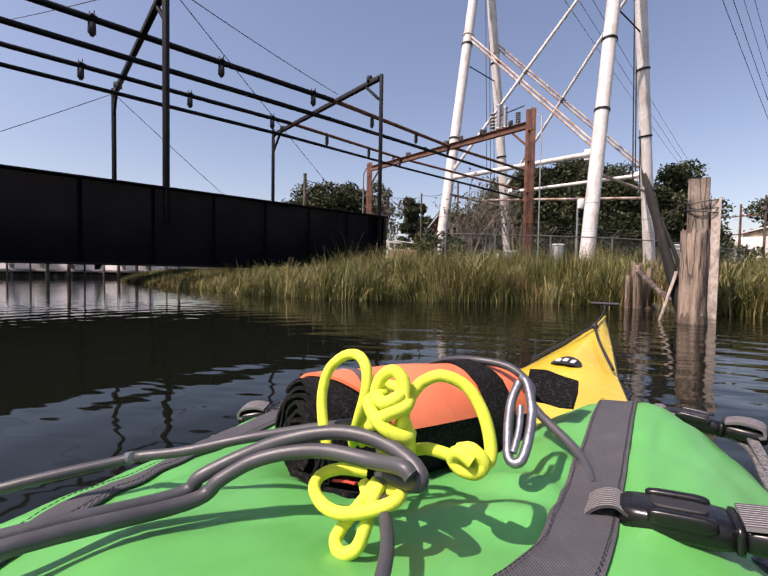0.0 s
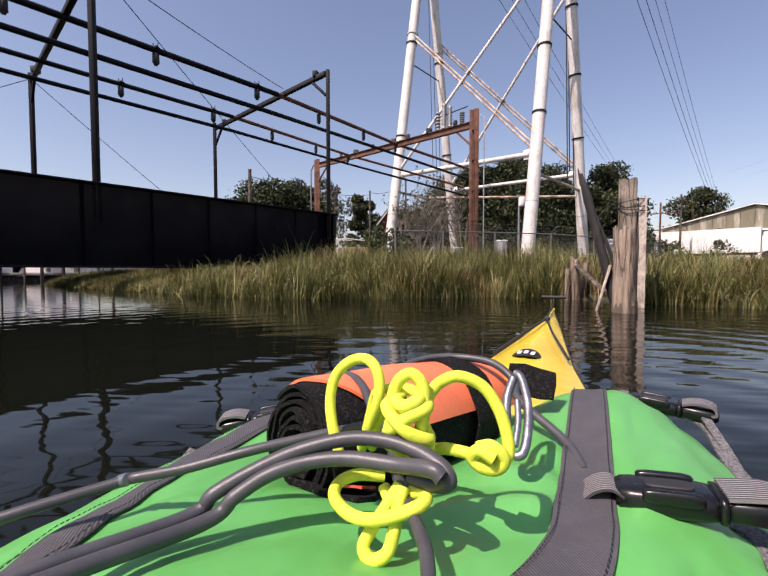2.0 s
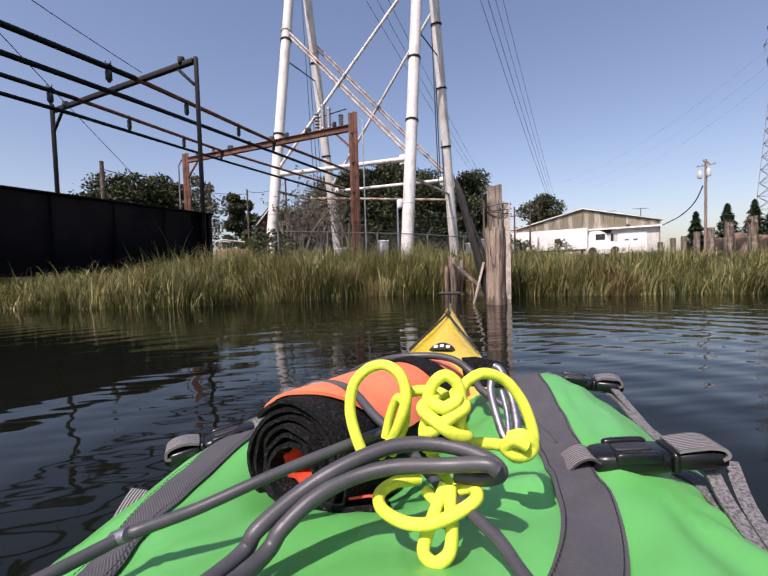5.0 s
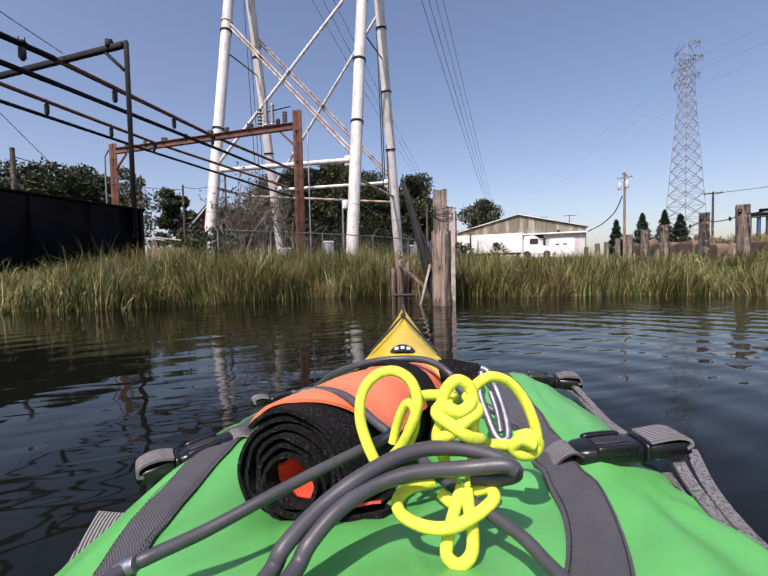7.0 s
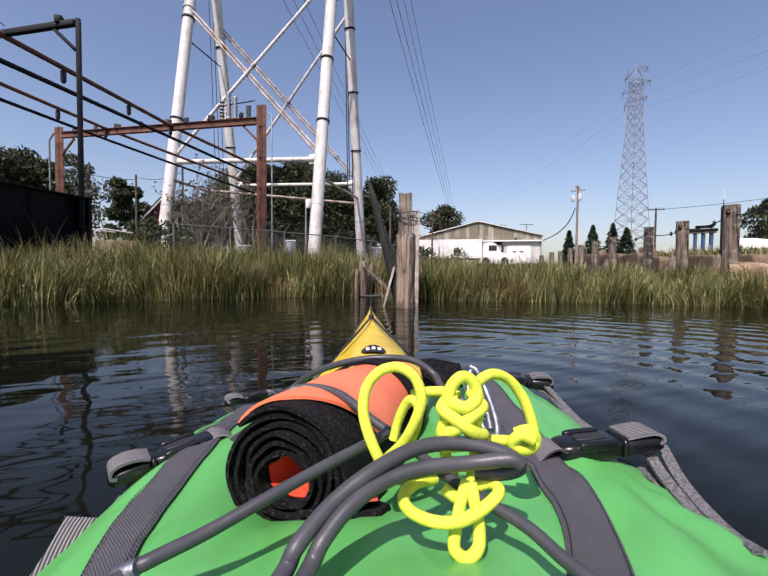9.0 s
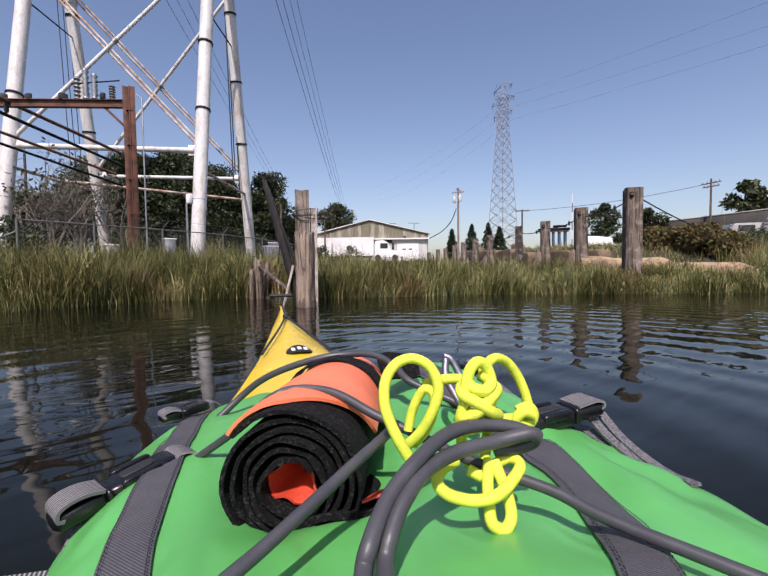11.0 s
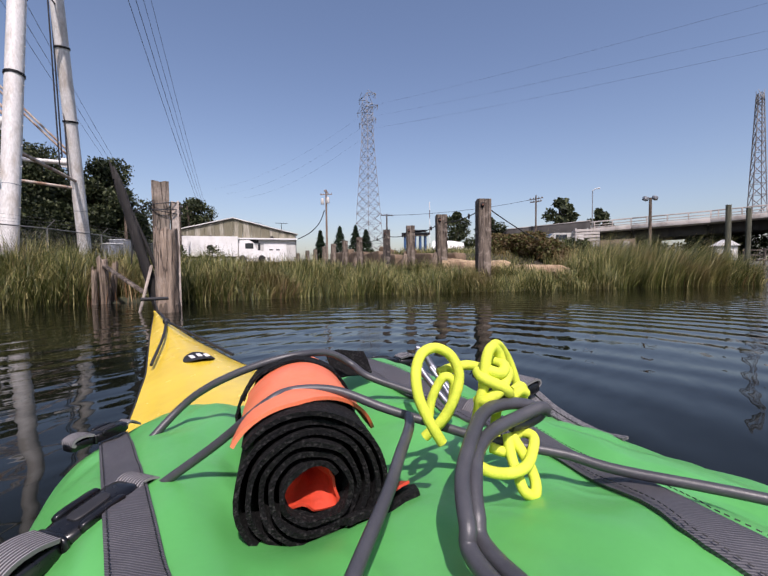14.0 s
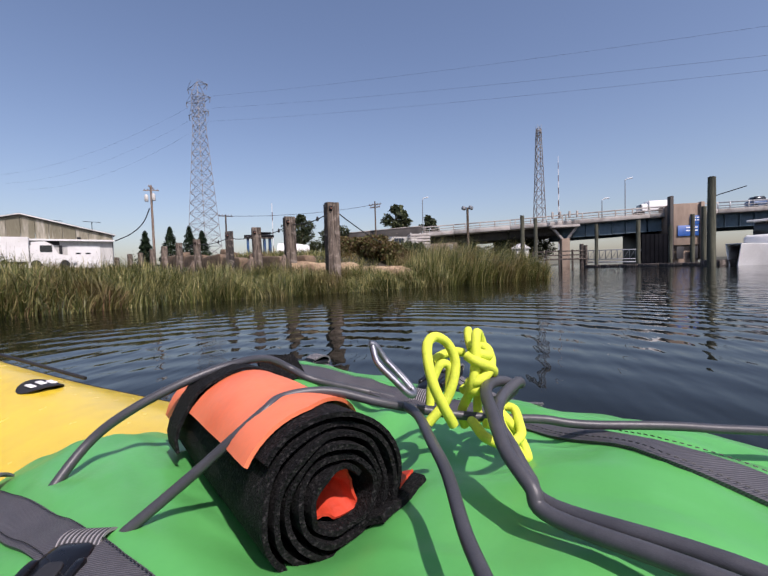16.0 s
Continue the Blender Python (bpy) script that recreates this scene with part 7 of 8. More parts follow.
def deck_sheet(y0, y1, sides):
    rows = []
    for y in np.linspace(y0, y1, max(8, int((y1 - y0) * 24))):
        w = half_width(y) * 1.02
        a, b = (-w, w) if sides == 0 else (well(y), w) if sides > 0 else (-w, -well(y))
        rows.append([(a + (b - a) * k / 8, float(y), crown_at(a + (b - a) * k / 8, y)) for k in range(9)])
    return rows


top = Mesh().sheet(deck_sheet(-2.95, -0.965, 0), True, 0.006)
for rows in (deck_sheet(-0.135, 2.08, 0), deck_sheet(-0.965, -0.135, 1), deck_sheet(-0.965, -0.135, -1)):
    top.sheet(rows, True, 0.006)
part("deck", top, YELLOW, kayak, "glossy yellow deck with an open cockpit")
part("seat", Mesh().box((0, -0.72, 0.0), (0.34, 0.34, 0.06), None, 0.025), CABLE, kayak, "black moulded seat")
for s in (-1, 1):
    part("seam", Mesh().tube([(s * half_width(y) * 1.01, y, sheer(y)) for y in ys], 0.0025, 6), CABLE, kayak, "black seam strip")
tog = part("toggle", Mesh().tube(spline([(0, 1.93, sheer(1.93) + 0.045), (0, 2.0, sheer(2.0) + 0.05), (0, 2.045, 0.318), (0, 2.06, 0.338)], 6), 0.003, 6), CABLE, kayak, "black bow toggle")
part("bar", Mesh().rod((-0.052, 2.06, 0.34), (0.052, 2.06, 0.34), 0.0075, None, 8), CABLE, tog, "black toggle bar")
part("knot", Mesh().lathe([(0.002, -0.012), (0.011, -0.007), (0.012, 0.004), (0.003, 0.012)], 10, Matrix.Translation((0, 1.74, sheer(1.74) + 0.046))), CABLE, kayak, "black cord knot")
for s in (-1, 1):
    part("deck_line", Mesh().tube(spline([(0, 1.74, sheer(1.74) + 0.046), (s * half_width(1.5) * 0.5, 1.5, sheer(1.5) + 0.044), (s * half_width(1.25) * 0.9, 1.25, sheer(1.25) + 0.022)], 6), 0.0042, 6), CABLE, kayak, "thin black deck line")
part("deck_line", Mesh().tube(spline([(0, 1.74, sheer(1.74) + 0.046), (0, 1.85, sheer(1.85) + 0.048), (0, 1.93, sheer(1.93) + 0.045)], 6), 0.0042, 6), CABLE, kayak, "thin black deck line")
badge = Mesh().sheet([[(0.036 * r_ * math.cos(a), 1.19 + 0.05 * r_ * math.sin(a), sheer(1.19) + 0.0455 + 0.0005 * r_ - 0.012 * (r_ * math.cos(a)) ** 2) for a in np.linspace(0, 2 * math.pi, 25)] for r_ in (0.02, 0.4, 0.75, 1.0)], True, 0.002)
bd = part("badge", badge, DARK, kayak, "dark oval badge with pale marks")
for i in (-1, 0, 1):
    part("mark", Mesh().box((i * 0.017, 1.185, sheer(1.19) + 0.0485 - 0.0025 * i * i), (0.011, 0.034, 0.003), None, 0.001), WHITE_PAINT, bd, "pale bar")
ring = [(0.22 * math.cos(a), -0.55 + 0.42 * math.sin(a), crown_at(0.22 * math.cos(a), -0.55 + 0.42 * math.sin(a)) + 0.008) for a in np.linspace(0, 2 * math.pi, 33)]
part("coaming", Mesh().tube(ring, 0.014, 8, False), CABLE, kayak, "black cockpit rim")

# stuffed green bag on the foredeck
bag = kthing("dry_bag", "stuffed bright green coated dry bag strapped on the kayak deck", "bag")


def bag_top(x, y):
    u, v = abs((x - 0.02) / 0.305), abs((y - 0.32) / 0.49)
    k = max(0.0, 1 - u ** 3.4 - v ** 3.6 * 0.9)
    z = 0.170 + 0.108 * k ** 0.36
    z += 0.026 * math.exp(-((y - 0.15) / 0.10) ** 2 - ((x - 0.03) / 0.16) ** 2)
    z += 0.014 * math.exp(-((x - 0.19) / 0.09) ** 2 - ((y - 0.5) / 0.22) ** 2)
    z += 0.034 * math.exp(-((x - 0.15) / 0.11) ** 2 - ((y - 0.67) / 0.11) ** 2)
    z += 0.016 * math.exp(-((x + 0.21) / 0.06) ** 2 - ((y - 0.40) / 0.2) ** 2)
    side = (x + 0.07 - (y - 0.34) * 0.32) / 0.085
    z -= 0.042 * math.exp(-side ** 2) / (1 + math.exp(-(y - 0.335) / 0.018))
    z -= 0.010 * math.exp(-((x - 0.150) / 0.022) ** 2) + 0.008 * math.exp(-((x + 0.196) / 0.020) ** 2)
    z += 0.006 * noise.noise(Vector((x * 14 + y * 8, y * 7, 0.3))) + 0.004 * noise.noise(Vector((x * 40 - y * 22, y * 14 + x * 9, 1.3)))
    pull = math.hypot(x - 0.2, y - 0.4)
    z += 0.0035 * math.sin(11 * math.atan2(y - 0.4, x - 0.2)) * math.exp(-((pull - 0.11) / 0.06) ** 2)
    return z


rows_ = []
for i in range(85):
    yy = -0.165 + 0.972 * i / 84
    edge = max(0.02, (1 - abs((yy - 0.32) / 0.49) ** 3.6) ** 0.36)
    rows_.append([(0.02 + 0.305 * edge * math.sin(math.pi / 2 * (j / 42 - 1)), yy, 0) for j in range(85)])
grid = [[(x, y, bag_top(x, y) if 0 < j < 84 else 0.165) for j, (x, y, _) in enumerate(r_)] for r_ in rows_]
part("body", Mesh().sheet(grid, True, 0.012), GREEN, bag, "shiny green coated fabric")


def strap(pts, width, thick=0.003, lift=0.0, across=None):
    """A flat band along points."""
    p = spline([Vector(a) + Vector((0, 0, lift)) for a in pts], 6)
    rows = []
    for i, q in enumerate(p):
        d = (p[min(i + 1, len(p) - 1)] - p[max(i - 1, 0)]).normalized()
        side = Vector(across) if across else d.cross(Vector((0, 0, 1))).normalized()
        rows.append([q - side * width / 2, q - side * width / 6, q + side * width / 6, q + side * width / 2])
    return Mesh().sheet(rows, True, thick)


def over(x, y, lift=0.004):
    return (x, y, bag_top(x, y) + lift)


def stitched(x0, ys, width, bend=0.0):
    """A wide strap over the bag with a row of stitches along each edge."""
    run = [(x0 - math.copysign(min(0.09, bend * max(0.0, 0.36 - y) ** 2), x0), y) for y in np.linspace(ys[0], ys[1], 190)]
    lift = (0.003, 0.005, 0.0055, 0.0055, 0.0055, 0.005, 0.003)
    rows = []
    for x, y in run[::3]:
        top = [bag_top(x + width * (k / 6 - 0.5), y) for k in range(7)]
        flat = sum(top) / 7
        rows.append([(x + width * (k / 6 - 0.5), y, max(top[k], 0.5 * (top[k] + flat)) + lift[k]) for k in range(7)])
    band = part("strap", Mesh().sheet(rows, True, 0.003), WEB, bag, "dark grey webbing strap with stitched edges")
    m = Mesh()
    for (x, y), (x2, y2) in zip(run[::1], run[1::1]):
        for s_ in (-0.42, 0.42):
            p = Vector((x + width * s_, y, 0))
            q = p + Vector((x2 - x, y2 - y, 0)) * 0.55
            flat = sum(bag_top(x + width * (k / 6 - 0.5), y) for k in range(7)) / 7
            for w_ in (p, q):
                t_ = bag_top(w_.x, w_.y)
                w_.z = max(t_, 0.5 * (t_ + flat)) + 0.0062
            m.rod(p, q, 0.00045, None, 4)
    tagged(part("stitching", m, CABLE, band, "dark stitches"), "dark stitches", kind="stuff")


stitched(-0.200, (-0.1, 0.76), 0.032, 1.4)
stitched(0.151, (-0.1, 0.79), 0.042, 2.0)
part("strap", strap([(0.181, 0.420, 0.266), (0.229, 0.440, 0.261), (0.265, 0.425, 0.261), (0.269, 0.380, 0.256), (0.269, 0.330, 0.248), (0.269, 0.290, 0.242)], 0.018, 0.003, 0.004), WEAVE, bag, "grey edge webbing")
part("strap", strap([(0.204, 0.680, 0.260), (0.252, 0.700, 0.264), (0.285, 0.680, 0.259), (0.292, 0.610, 0.245), (0.302, 0.560, 0.237)], 0.014, 0.003, 0.004), WEAVE, bag, "grey edge webbing")
part("tail", strap([(0.274, 0.420, 0.285), (0.267, 0.375, 0.268), (0.263, 0.325, 0.258), (0.261, 0.280, 0.257)], 0.011), WEAVE, bag, "hanging grey webbing tail")
part("tail", strap([(0.294, 0.420, 0.283), (0.279, 0.370, 0.268), (0.270, 0.315, 0.260), (0.266, 0.280, 0.264)], 0.011), WEAVE, bag, "hanging grey webbing tail")
part("tail", strap([(0.285, 0.680, 0.273), (0.295, 0.630, 0.253), (0.298, 0.565, 0.240)], 0.010), WEAVE, bag, "hanging grey webbing tail")
part("tail", strap([(-0.260, 0.430, 0.251), (-0.262, 0.420, 0.243), (-0.263, 0.400, 0.236)], 0.008), WEAVE, bag, "hanging grey webbing tail")
part("tail", strap([(-0.249, 0.430, 0.253), (-0.250, 0.420, 0.245), (-0.253, 0.400, 0.238)], 0.008), WEAVE, bag, "hanging grey webbing tail")


def pill(size, rows=7, seg=14, power=0.45):
    """A rounded block."""
    m = Mesh()
    vs = []
    for i in range(rows + 1):
        ph = math.pi * (i / rows - 0.5)
        for j in range(seg):
            a = 2 * math.pi * (j + 0.5) / seg
            c, s_ = math.cos(a), math.sin(a)
            k = max(0.001, math.cos(ph)) ** power
            vs.append((math.copysign(abs(c) ** power, c) * k * size[0] / 2, math.copysign(abs(s_) ** power, s_) * k * size[1] / 2, math.copysign(abs(math.sin(ph)) ** power, math.sin(ph)) * size[2] / 2))
    fs = [[i * seg + j, i * seg + (j + 1) % seg, (i + 1) * seg + (j + 1) % seg, (i + 1) * seg + j] for i in range(rows) for j in range(seg)]
    return m.add(vs, fs + [list(range(seg))[::-1], [rows * seg + j for j in range(seg)]], True)


def buckle(a, b, rise=1.0):
    """A side-release buckle from a to b; the webbing folds back at b."""
    a, b = Vector(a), Vector(b)
    ln = (b - a).length
    ex = (b - a).normalized()
    ey = Vector((0, 0, 1)).cross(ex).normalized()
    m = Matrix((ex, ey, ex.cross(ey))).transposed().to_4x4()
    m.translation = (a + b) / 2

    def moved(mesh, x, y, z):
        mesh.v = [(p[0] + x, p[1] + y, p[2] + z) for p in mesh.v]
        return mesh
    k = part("buckle", moved(pill((ln * 0.62, ln * 0.30, ln * 0.17)), -ln * 0.18, 0, 0), BLACK_PLASTIC, bag, "black side-release buckle")
    k.matrix_basis = m
    part("prong", moved(pill((ln * 0.40, ln * 0.27, ln * 0.15)), ln * 0.29, 0, 0), BLACK_PLASTIC, k)
    part("rim", moved(pill((ln * 0.05, ln * 0.31, ln * 0.18)), ln * 0.10, 0, 0), BLACK_PLASTIC, k)
    for s_ in (-1, 1):
        part("arm", moved(pill((ln * 0.34, ln * 0.06, ln * 0.09)), -ln * 0.16, s_ * ln * 0.135, ln * 0.06), BLACK_PLASTIC, k)
    part("slot", moved(pill((ln * 0.28, ln * 0.13, ln * 0.03)), -ln * 0.16, 0, ln * 0.085), CABLE, k, "recessed slot")
    fold = [(ln * 0.42, 0, 0.0), (ln * 0.47, 0, ln * 0.03), (ln * 0.45, 0, ln * 0.11 * rise), (ln * 0.36, 0, ln * 0.145 * rise), (ln * 0.24, 0, ln * 0.14 * rise), (ln * 0.12, 0, ln * 0.10)]
    part("webbing_loop", strap(fold, ln * 0.27, 0.003, 0, (0, 1, 0)), RIB, k, "ribbed grey webbing loop")
    end = [(-ln * 0.42, 0, ln * 0.03), (-ln * 0.50, 0, ln * 0.07), (-ln * 0.60, 0, ln * 0.04), (-ln * 0.70, 0, -ln * 0.05)]
    part("webbing_end", strap(end, ln * 0.26, 0.002, 0, (0, 1, 0)), RIB, k, "ribbed grey webbing")
    return k


buckle((0.168, 0.405, 0.284), (0.284, 0.412, 0.293), 0.8)
buckle((0.197, 0.710, 0.278), (0.302, 0.690, 0.273))
buckle((-0.193, 0.470, 0.273), (-0.279, 0.410, 0.256))
buckle((-0.186, 0.700, 0.255), (-0.248, 0.660, 0.252))
part("strap_end", strap([(-0.283, 0.385, 0.232), (-0.281, 0.375, 0.227), (-0.282, 0.360, 0.216), (-0.288, 0.345, 0.200)], 0.031, 0.003, 0, (0.98, 0.12, -0.15)), RIB_END, bag, "ribbed loose webbing end")

# rolled black and orange float lying on the bag
roll = kthing("rolled_float", "rolled black fabric paddle float with bright orange cover", "paddle float")
A0, A1 = Vector((-0.089, 0.338, 0.293)), Vector((0.007, 0.600, 0.275))
ax = (A1 - A0).normalized()
sx = ax.cross(Vector((0, 0, 1))).normalized()
sz = sx.cross(ax)
R0 = 0.0610


def on_roll(r_, a, t):
    return A0 + (A1 - A0) * t + sx * r_ * math.cos(a) + sz * r_ * math.sin(a) * 0.98


turns = 5.3
spiral = []
for i in range(200):
    f = i / 199
    a = 0.6 + f * turns * 2 * math.pi
    r_ = 0.0215 + (R0 - 0.0215) * f + 0.0006 * math.sin(a * 2.3) + 0.0003 * math.sin(a * 7.1) + 0.0010 * math.sin(a * 0.93 + 1)
    lip = -0.02 * (1 - f) + 0.010 * math.sin(a * 1.7) + 0.005 * math.sin(a * 5.3)
    spiral.append([on_roll(r_, a, lip), on_roll(r_, a, lip + 0.03), on_roll(r_, a, 0.33), on_roll(r_, a, 0.66), on_roll(r_ * 0.98, a, 1.0)])
part("wrap", Mesh().sheet(spiral, True, 0.0036), FELT, roll, "black looped fabric wound in a spiral")
core = [[on_roll(0.0205 * (0.15 + 0.85 * k) * (1 + 0.20 * math.sin(3 * a + 4 * k) + 0.07 * math.sin(7 * a)), a, 0.20 - 0.17 * k) for a in np.linspace(0, 2 * math.pi, 25)] for k in np.linspace(0, 1, 6)]
part("lining", Mesh().sheet(core, True, 0.002), RED_ORANGE, roll, "red-orange crumpled lining")
cover = [[on_roll(R0 + 0.0048 + 0.0018 * math.sin(6 * t + a * 3) + 0.0007 * math.sin(17 * t), a, t) for t in np.linspace(0.05 + 0.14 * max(0, 1.7 - a), 0.70, 11)] for a in np.linspace(0.3, 2.6, 22)]
part("cover", Mesh().sheet(cover, True, 0.003), BRIGHT_ORANGE, roll, "bright orange cover")
cover2 = [[on_roll(R0 + 0.0045 + 0.001 * math.sin(6 * t + a * 3), a, t) for t in np.linspace(0.84, 1.0, 5)] for a in np.linspace(0.2, 2.9, 18)]
part("cover", Mesh().sheet(cover2, True, 0.003), BRIGHT_ORANGE, roll, "bright orange cover")
band = [[on_roll(R0 + 0.0085 + 0.001 * math.sin(9 * a), a, t) for t in np.linspace(0.69, 0.85, 4)] for a in np.linspace(-0.6, 3.2, 22)]
part("band", Mesh().sheet(band, True, 0.003), FELT, roll, "black fabric band")
tab = [[Vector(p) + Vector((0, 0, 0.004 * math.sin(3 * k))) for k, p in enumerate(r_)] for r_ in ([(0.057, 0.600, 0.334), (0.077, 0.600, 0.335), (0.097, 0.595, 0.333), (0.115, 0.590, 0.328)], [(0.057, 0.590, 0.321), (0.079, 0.590, 0.323), (0.099, 0.585, 0.321), (0.116, 0.580, 0.317)], [(0.061, 0.575, 0.301), (0.080, 0.575, 0.301), (0.098, 0.570, 0.302), (0.114, 0.565, 0.302)])]
part("tab", Mesh().sheet(tab, True, 0.004), FELT, roll, "black mesh tab")
flap = [[(x + 0.008 * math.sin(9 * t), 0.312 + 0.09 * t, bag_top(x, 0.312 + 0.09 * t) + 0.006 + 0.006 * t + 0.002 * math.sin(60 * x)) for x in np.linspace(-0.095 + 0.02 * (1 - t) ** 2, -0.01, 12)] for t in np.linspace(0, 1, 7)]
part("under_flap", Mesh().sheet(flap, True, 0.005), FELT, roll, "black fabric flap")
patch = [[(x, y, bag_top(x, y) + 0.012) for x in np.linspace(-0.036, -0.012, 4)] for y in np.linspace(0.322, 0.345, 4)]
part("under_patch", Mesh().sheet(patch, True, 0.002), RED_ORANGE, roll, "orange patch")


def cord(name, pts, r_, mat, parent, label="", n=7):
    return part(name, Mesh().tube(spline(pts, n), r_, 10), mat, parent, label)


# dark bungee cords
bun = kthing("bungee_cord", "dark grey bungee cords laced over the deck bag", "bungee cord")
cord("strand", [(-0.285, -0.10, 0.20), (-0.25, 0.03, 0.268), (-0.19, 0.13, 0.30), (-0.147, 0.205, 0.309), (-0.135, 0.215, 0.312), (-0.111, 0.235, 0.315), (-0.077, 0.260, 0.324), (-0.049, 0.285, 0.329), (-0.021, 0.310, 0.333), (-0.005, 0.330, 0.333)], 0.0040, BUNGEE, bun)
cord("strand", [(-0.19, -0.15, 0.27), (-0.13, 0.0, 0.305), (-0.092, 0.11, 0.315), (-0.066, 0.200, 0.309), (-0.058, 0.215, 0.319), (-0.041, 0.235, 0.330), (-0.018, 0.250, 0.341), (0.009, 0.265, 0.348), (0.032, 0.272, 0.349), (0.055, 0.272, 0.347), (0.074, 0.268, 0.342), (0.080, 0.264, 0.336), (0.070, 0.268, 0.330), (0.052, 0.272, 0.329)], 0.0049, BUNGEE, bun)
cord("strand", [(-0.175, -0.15, 0.27), (-0.115, 0.0, 0.305), (-0.078, 0.11, 0.316), (-0.054, 0.202, 0.308), (-0.045, 0.220, 0.318), (-0.030, 0.235, 0.329), (-0.010, 0.250, 0.335), (0.015, 0.258, 0.339), (0.047, 0.262, 0.340), (0.071, 0.258, 0.344), (0.078, 0.257, 0.341)], 0.0049, BUNGEE, bun)
cord("strand", [(-0.185, 0.47, 0.262), (-0.135, 0.435, 0.305), (-0.102, 0.400, 0.344), (-0.077, 0.400, 0.351), (-0.046, 0.380, 0.350), (-0.017, 0.350, 0.337), (0.011, 0.325, 0.326), (0.034, 0.290, 0.319), (0.056, 0.262, 0.315), (0.076, 0.236, 0.312), (0.091, 0.205, 0.308), (0.135, 0.12, 0.306), (0.19, 0.02, 0.29), (0.27, -0.10, 0.20)], 0.0040, BUNGEE, bun)
cord("strand", [(-0.19, 0.60, 0.24), (-0.135, 0.620, 0.285), (-0.101, 0.600, 0.314), (-0.054, 0.575, 0.336), (-0.006, 0.560, 0.346), (0.041, 0.560, 0.343), (0.070, 0.550, 0.326), (0.081, 0.520, 0.312), (0.13, 0.48, 0.29), (0.15, 0.44, 0.28)], 0.0048, BUNGEE, bun)
part("crimp", Mesh().lathe([(0.0042, -0.006), (0.0047, -0.004), (0.0047, 0.004), (0.0042, 0.006)], 10, Matrix.Translation((-0.144, 0.210, 0.310)) @ Matrix.Rotation(1.2, 4, "Y")), CHROME, bun, "metal crimp")

# neon cord with its knots
rope = kthing("neon_cord", "knotted neon yellow cord lying on the deck bag", "cord")
RC = 0.0041
cord("loop", [(-0.010, 0.285, 0.327), (-0.019, 0.290, 0.345), (-0.024, 0.295, 0.362), (-0.022, 0.300, 0.379), (-0.012, 0.305, 0.390), (0.002, 0.305, 0.393), (0.014, 0.300, 0.386), (0.018, 0.295, 0.371), (0.013, 0.295, 0.354), (0.005, 0.300, 0.337), (-0.005, 0.310, 0.322)], RC, NEON, rope)
cord("loop", [(-0.001, 0.310, 0.336), (0.003, 0.310, 0.352), (0.010, 0.305, 0.368), (0.016, 0.300, 0.366), (0.016, 0.300, 0.353), (0.011, 0.300, 0.340), (0.004, 0.310, 0.324)], RC * 0.9, NEON, rope)
cord("strand", [(0.014, 0.315, 0.369), (0.026, 0.310, 0.373), (0.039, 0.305, 0.374), (0.047, 0.300, 0.372)], RC, NEON, rope)
knot = cord("knot", [(0.037, 0.286, 0.346), (0.034, 0.284, 0.358), (0.034, 0.283, 0.372), (0.038, 0.284, 0.385), (0.046, 0.286, 0.391), (0.054, 0.286, 0.386), (0.057, 0.284, 0.373), (0.055, 0.283, 0.358), (0.051, 0.285, 0.346)], RC * 1.05, NEON, rope, "bulky overhand knot")
for wrap in ([(0.034, 0.290, 0.349), (0.032, 0.281, 0.351), (0.040, 0.2745, 0.358), (0.050, 0.275, 0.366), (0.059, 0.281, 0.371), (0.056, 0.291, 0.373)], [(0.035, 0.291, 0.372), (0.031, 0.281, 0.369), (0.041, 0.273, 0.363), (0.051, 0.2735, 0.356), (0.060, 0.281, 0.351), (0.057, 0.291, 0.350)],
             [(0.036, 0.291, 0.342), (0.032, 0.282, 0.343), (0.040, 0.2755, 0.346), (0.051, 0.276, 0.347), (0.059, 0.282, 0.345), (0.056, 0.291, 0.343)], [(0.039, 0.288, 0.376), (0.038, 0.280, 0.374), (0.046, 0.276, 0.372), (0.054, 0.280, 0.376), (0.053, 0.288, 0.379)]):
    cord("wrap", wrap, RC * 1.1, NEON, knot)
cord("strand", [(0.034, 0.283, 0.362), (0.031, 0.285, 0.351), (0.034, 0.290, 0.338), (0.041, 0.300, 0.319), (0.048, 0.300, 0.304)], RC, NEON, rope)
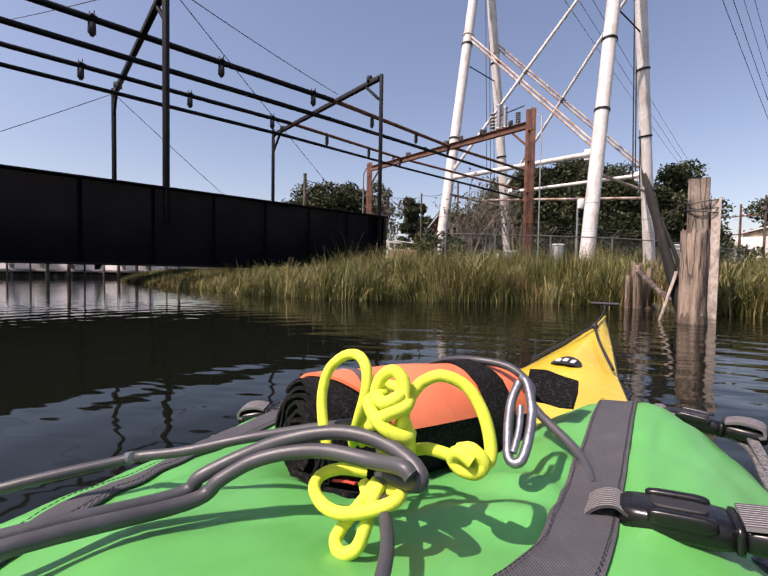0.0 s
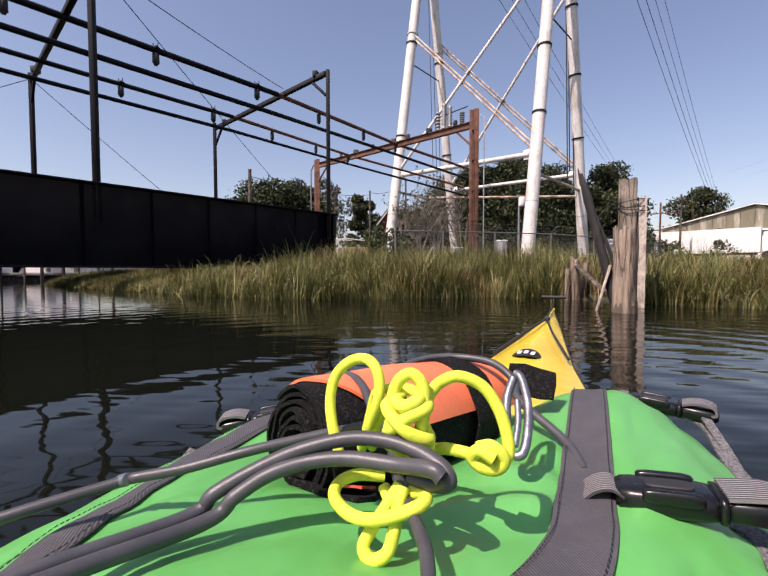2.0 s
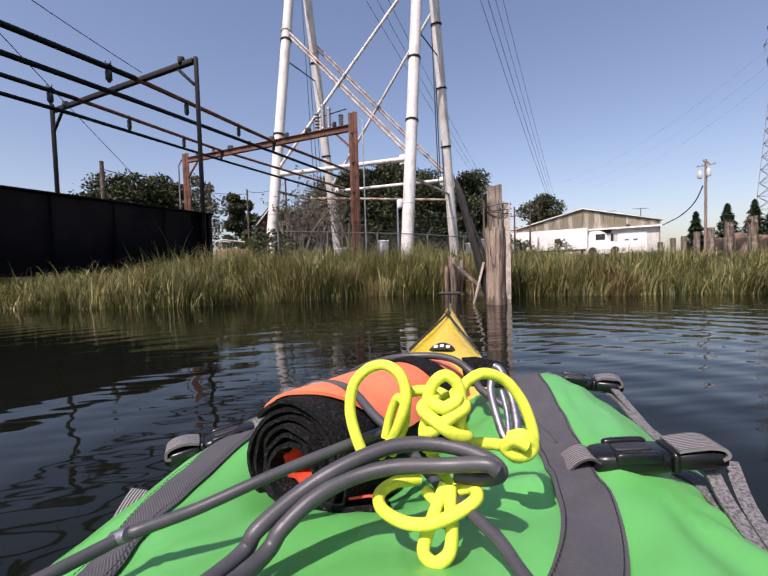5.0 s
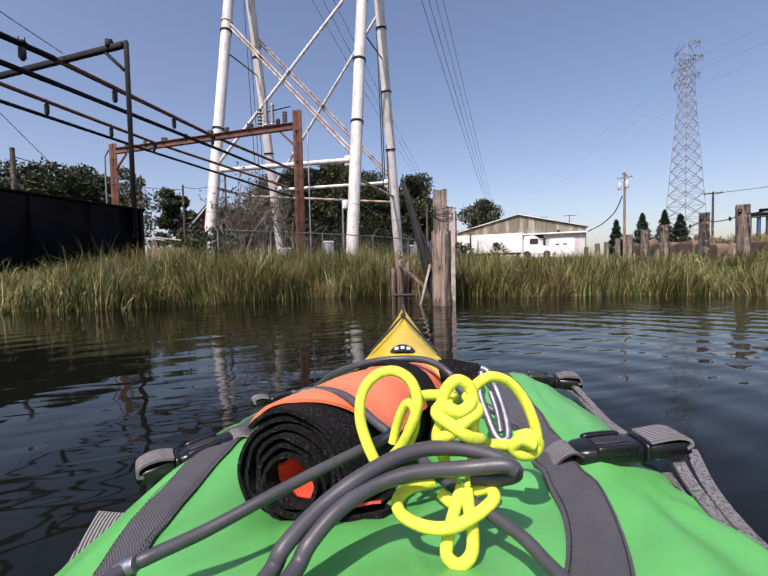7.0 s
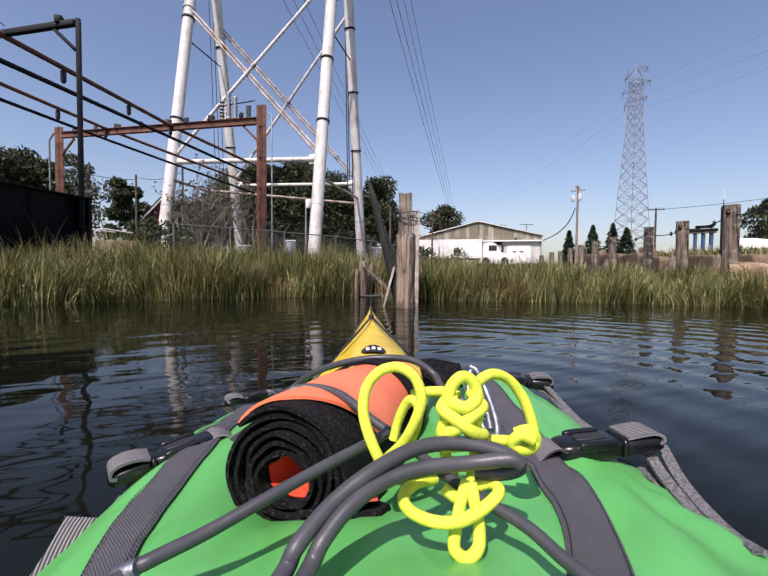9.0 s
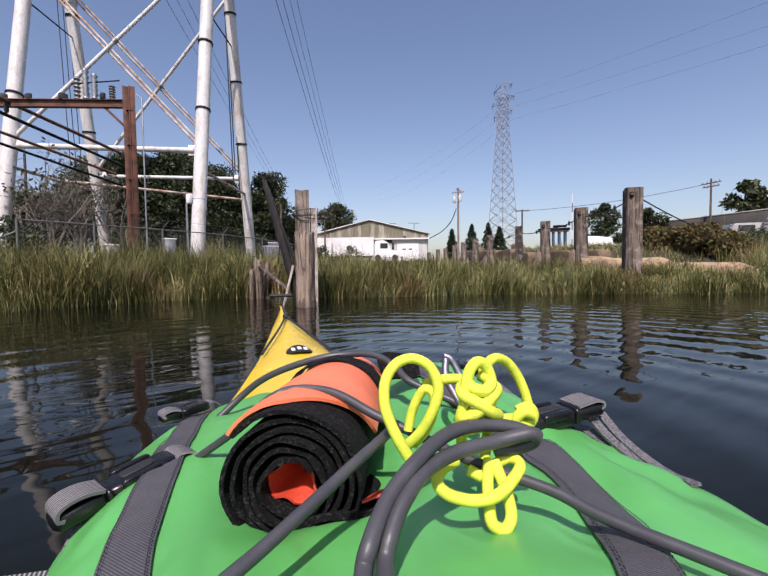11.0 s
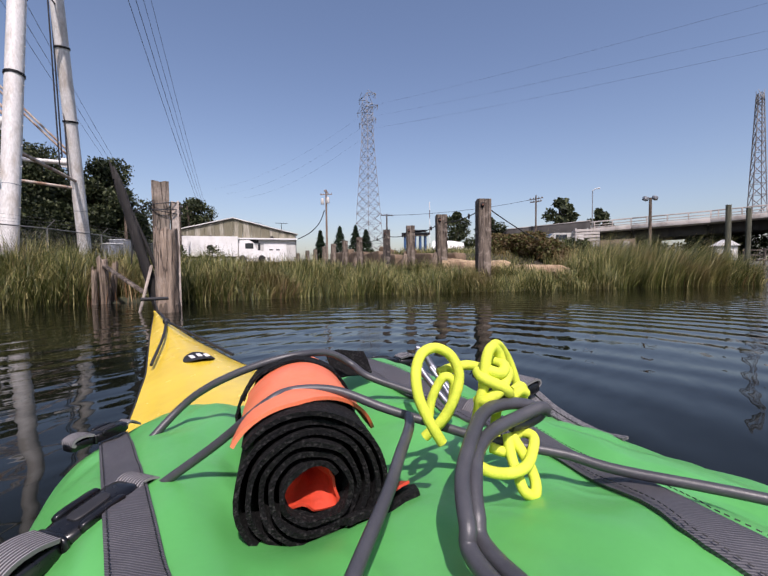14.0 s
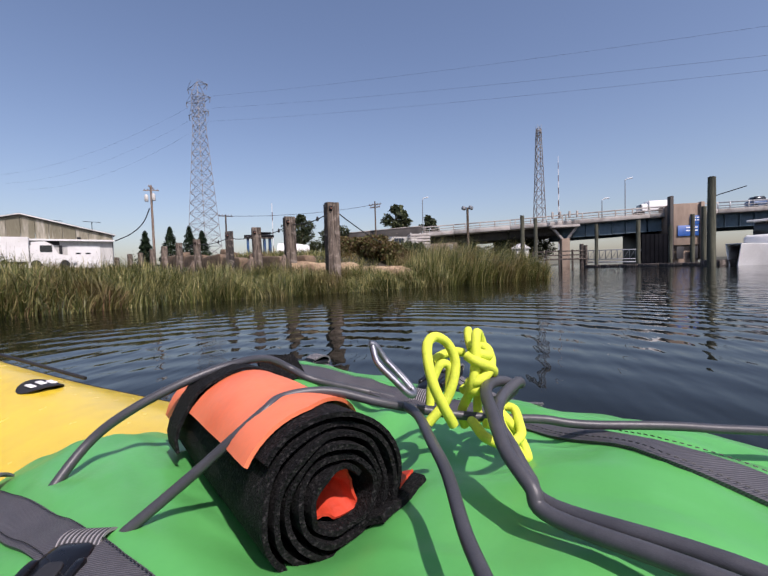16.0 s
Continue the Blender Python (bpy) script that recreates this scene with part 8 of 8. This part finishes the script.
cord("strand", [(0.053, 0.285, 0.365), (0.058, 0.288, 0.350), (0.057, 0.290, 0.335), (0.055, 0.290, 0.318), (0.052, 0.285, 0.309)], RC, NEON, rope)
cord("loop", [(0.055, 0.295, 0.374), (0.061, 0.300, 0.383), (0.073, 0.305, 0.388), (0.088, 0.310, 0.382), (0.099, 0.310, 0.368), (0.105, 0.308, 0.352), (0.106, 0.305, 0.340), (0.099, 0.300, 0.335)], RC, NEON, rope)
cord("knot", [(0.089, 0.298, 0.345), (0.098, 0.296, 0.348), (0.105, 0.298, 0.341), (0.101, 0.297, 0.334), (0.092, 0.295, 0.334), (0.086, 0.295, 0.339), (0.091, 0.292, 0.346), (0.100, 0.292, 0.342)], RC * 1.05, NEON, rope, "small stopper knot")
cord("strand", [(0.089, 0.298, 0.339), (0.077, 0.300, 0.339), (0.065, 0.302, 0.338), (0.055, 0.305, 0.334)], RC, NEON, rope)
cord("loop", [(0.027, 0.285, 0.318), (0.012, 0.275, 0.320), (0.003, 0.265, 0.317), (0.006, 0.255, 0.313), (0.020, 0.248, 0.310), (0.036, 0.246, 0.311), (0.052, 0.252, 0.315), (0.065, 0.260, 0.321), (0.063, 0.270, 0.322), (0.052, 0.272, 0.318), (0.041, 0.268, 0.313), (0.032, 0.275, 0.316)], RC, NEON, rope)
cord("loop", [(0.046, 0.270, 0.324), (0.040, 0.262, 0.312), (0.035, 0.252, 0.302), (0.033, 0.245, 0.294), (0.040, 0.242, 0.290), (0.048, 0.246, 0.294), (0.050, 0.252, 0.304), (0.049, 0.260, 0.315), (0.049, 0.268, 0.323)], RC, NEON, rope)
crb = kthing("carabiner", "silver aluminium carabiner clipped to the bag strap", "carabiner")
cord("body", [(0.089, 0.430, 0.360), (0.085, 0.420, 0.342), (0.089, 0.400, 0.323), (0.095, 0.385, 0.308), (0.104, 0.385, 0.309), (0.106, 0.400, 0.323), (0.103, 0.420, 0.341), (0.096, 0.430, 0.359), (0.090, 0.435, 0.363)], 0.004, CHROME, crb)
cord("gate", [(0.095, 0.415, 0.343), (0.098, 0.400, 0.328), (0.098, 0.385, 0.314)], 0.0028, CHROME, crb)
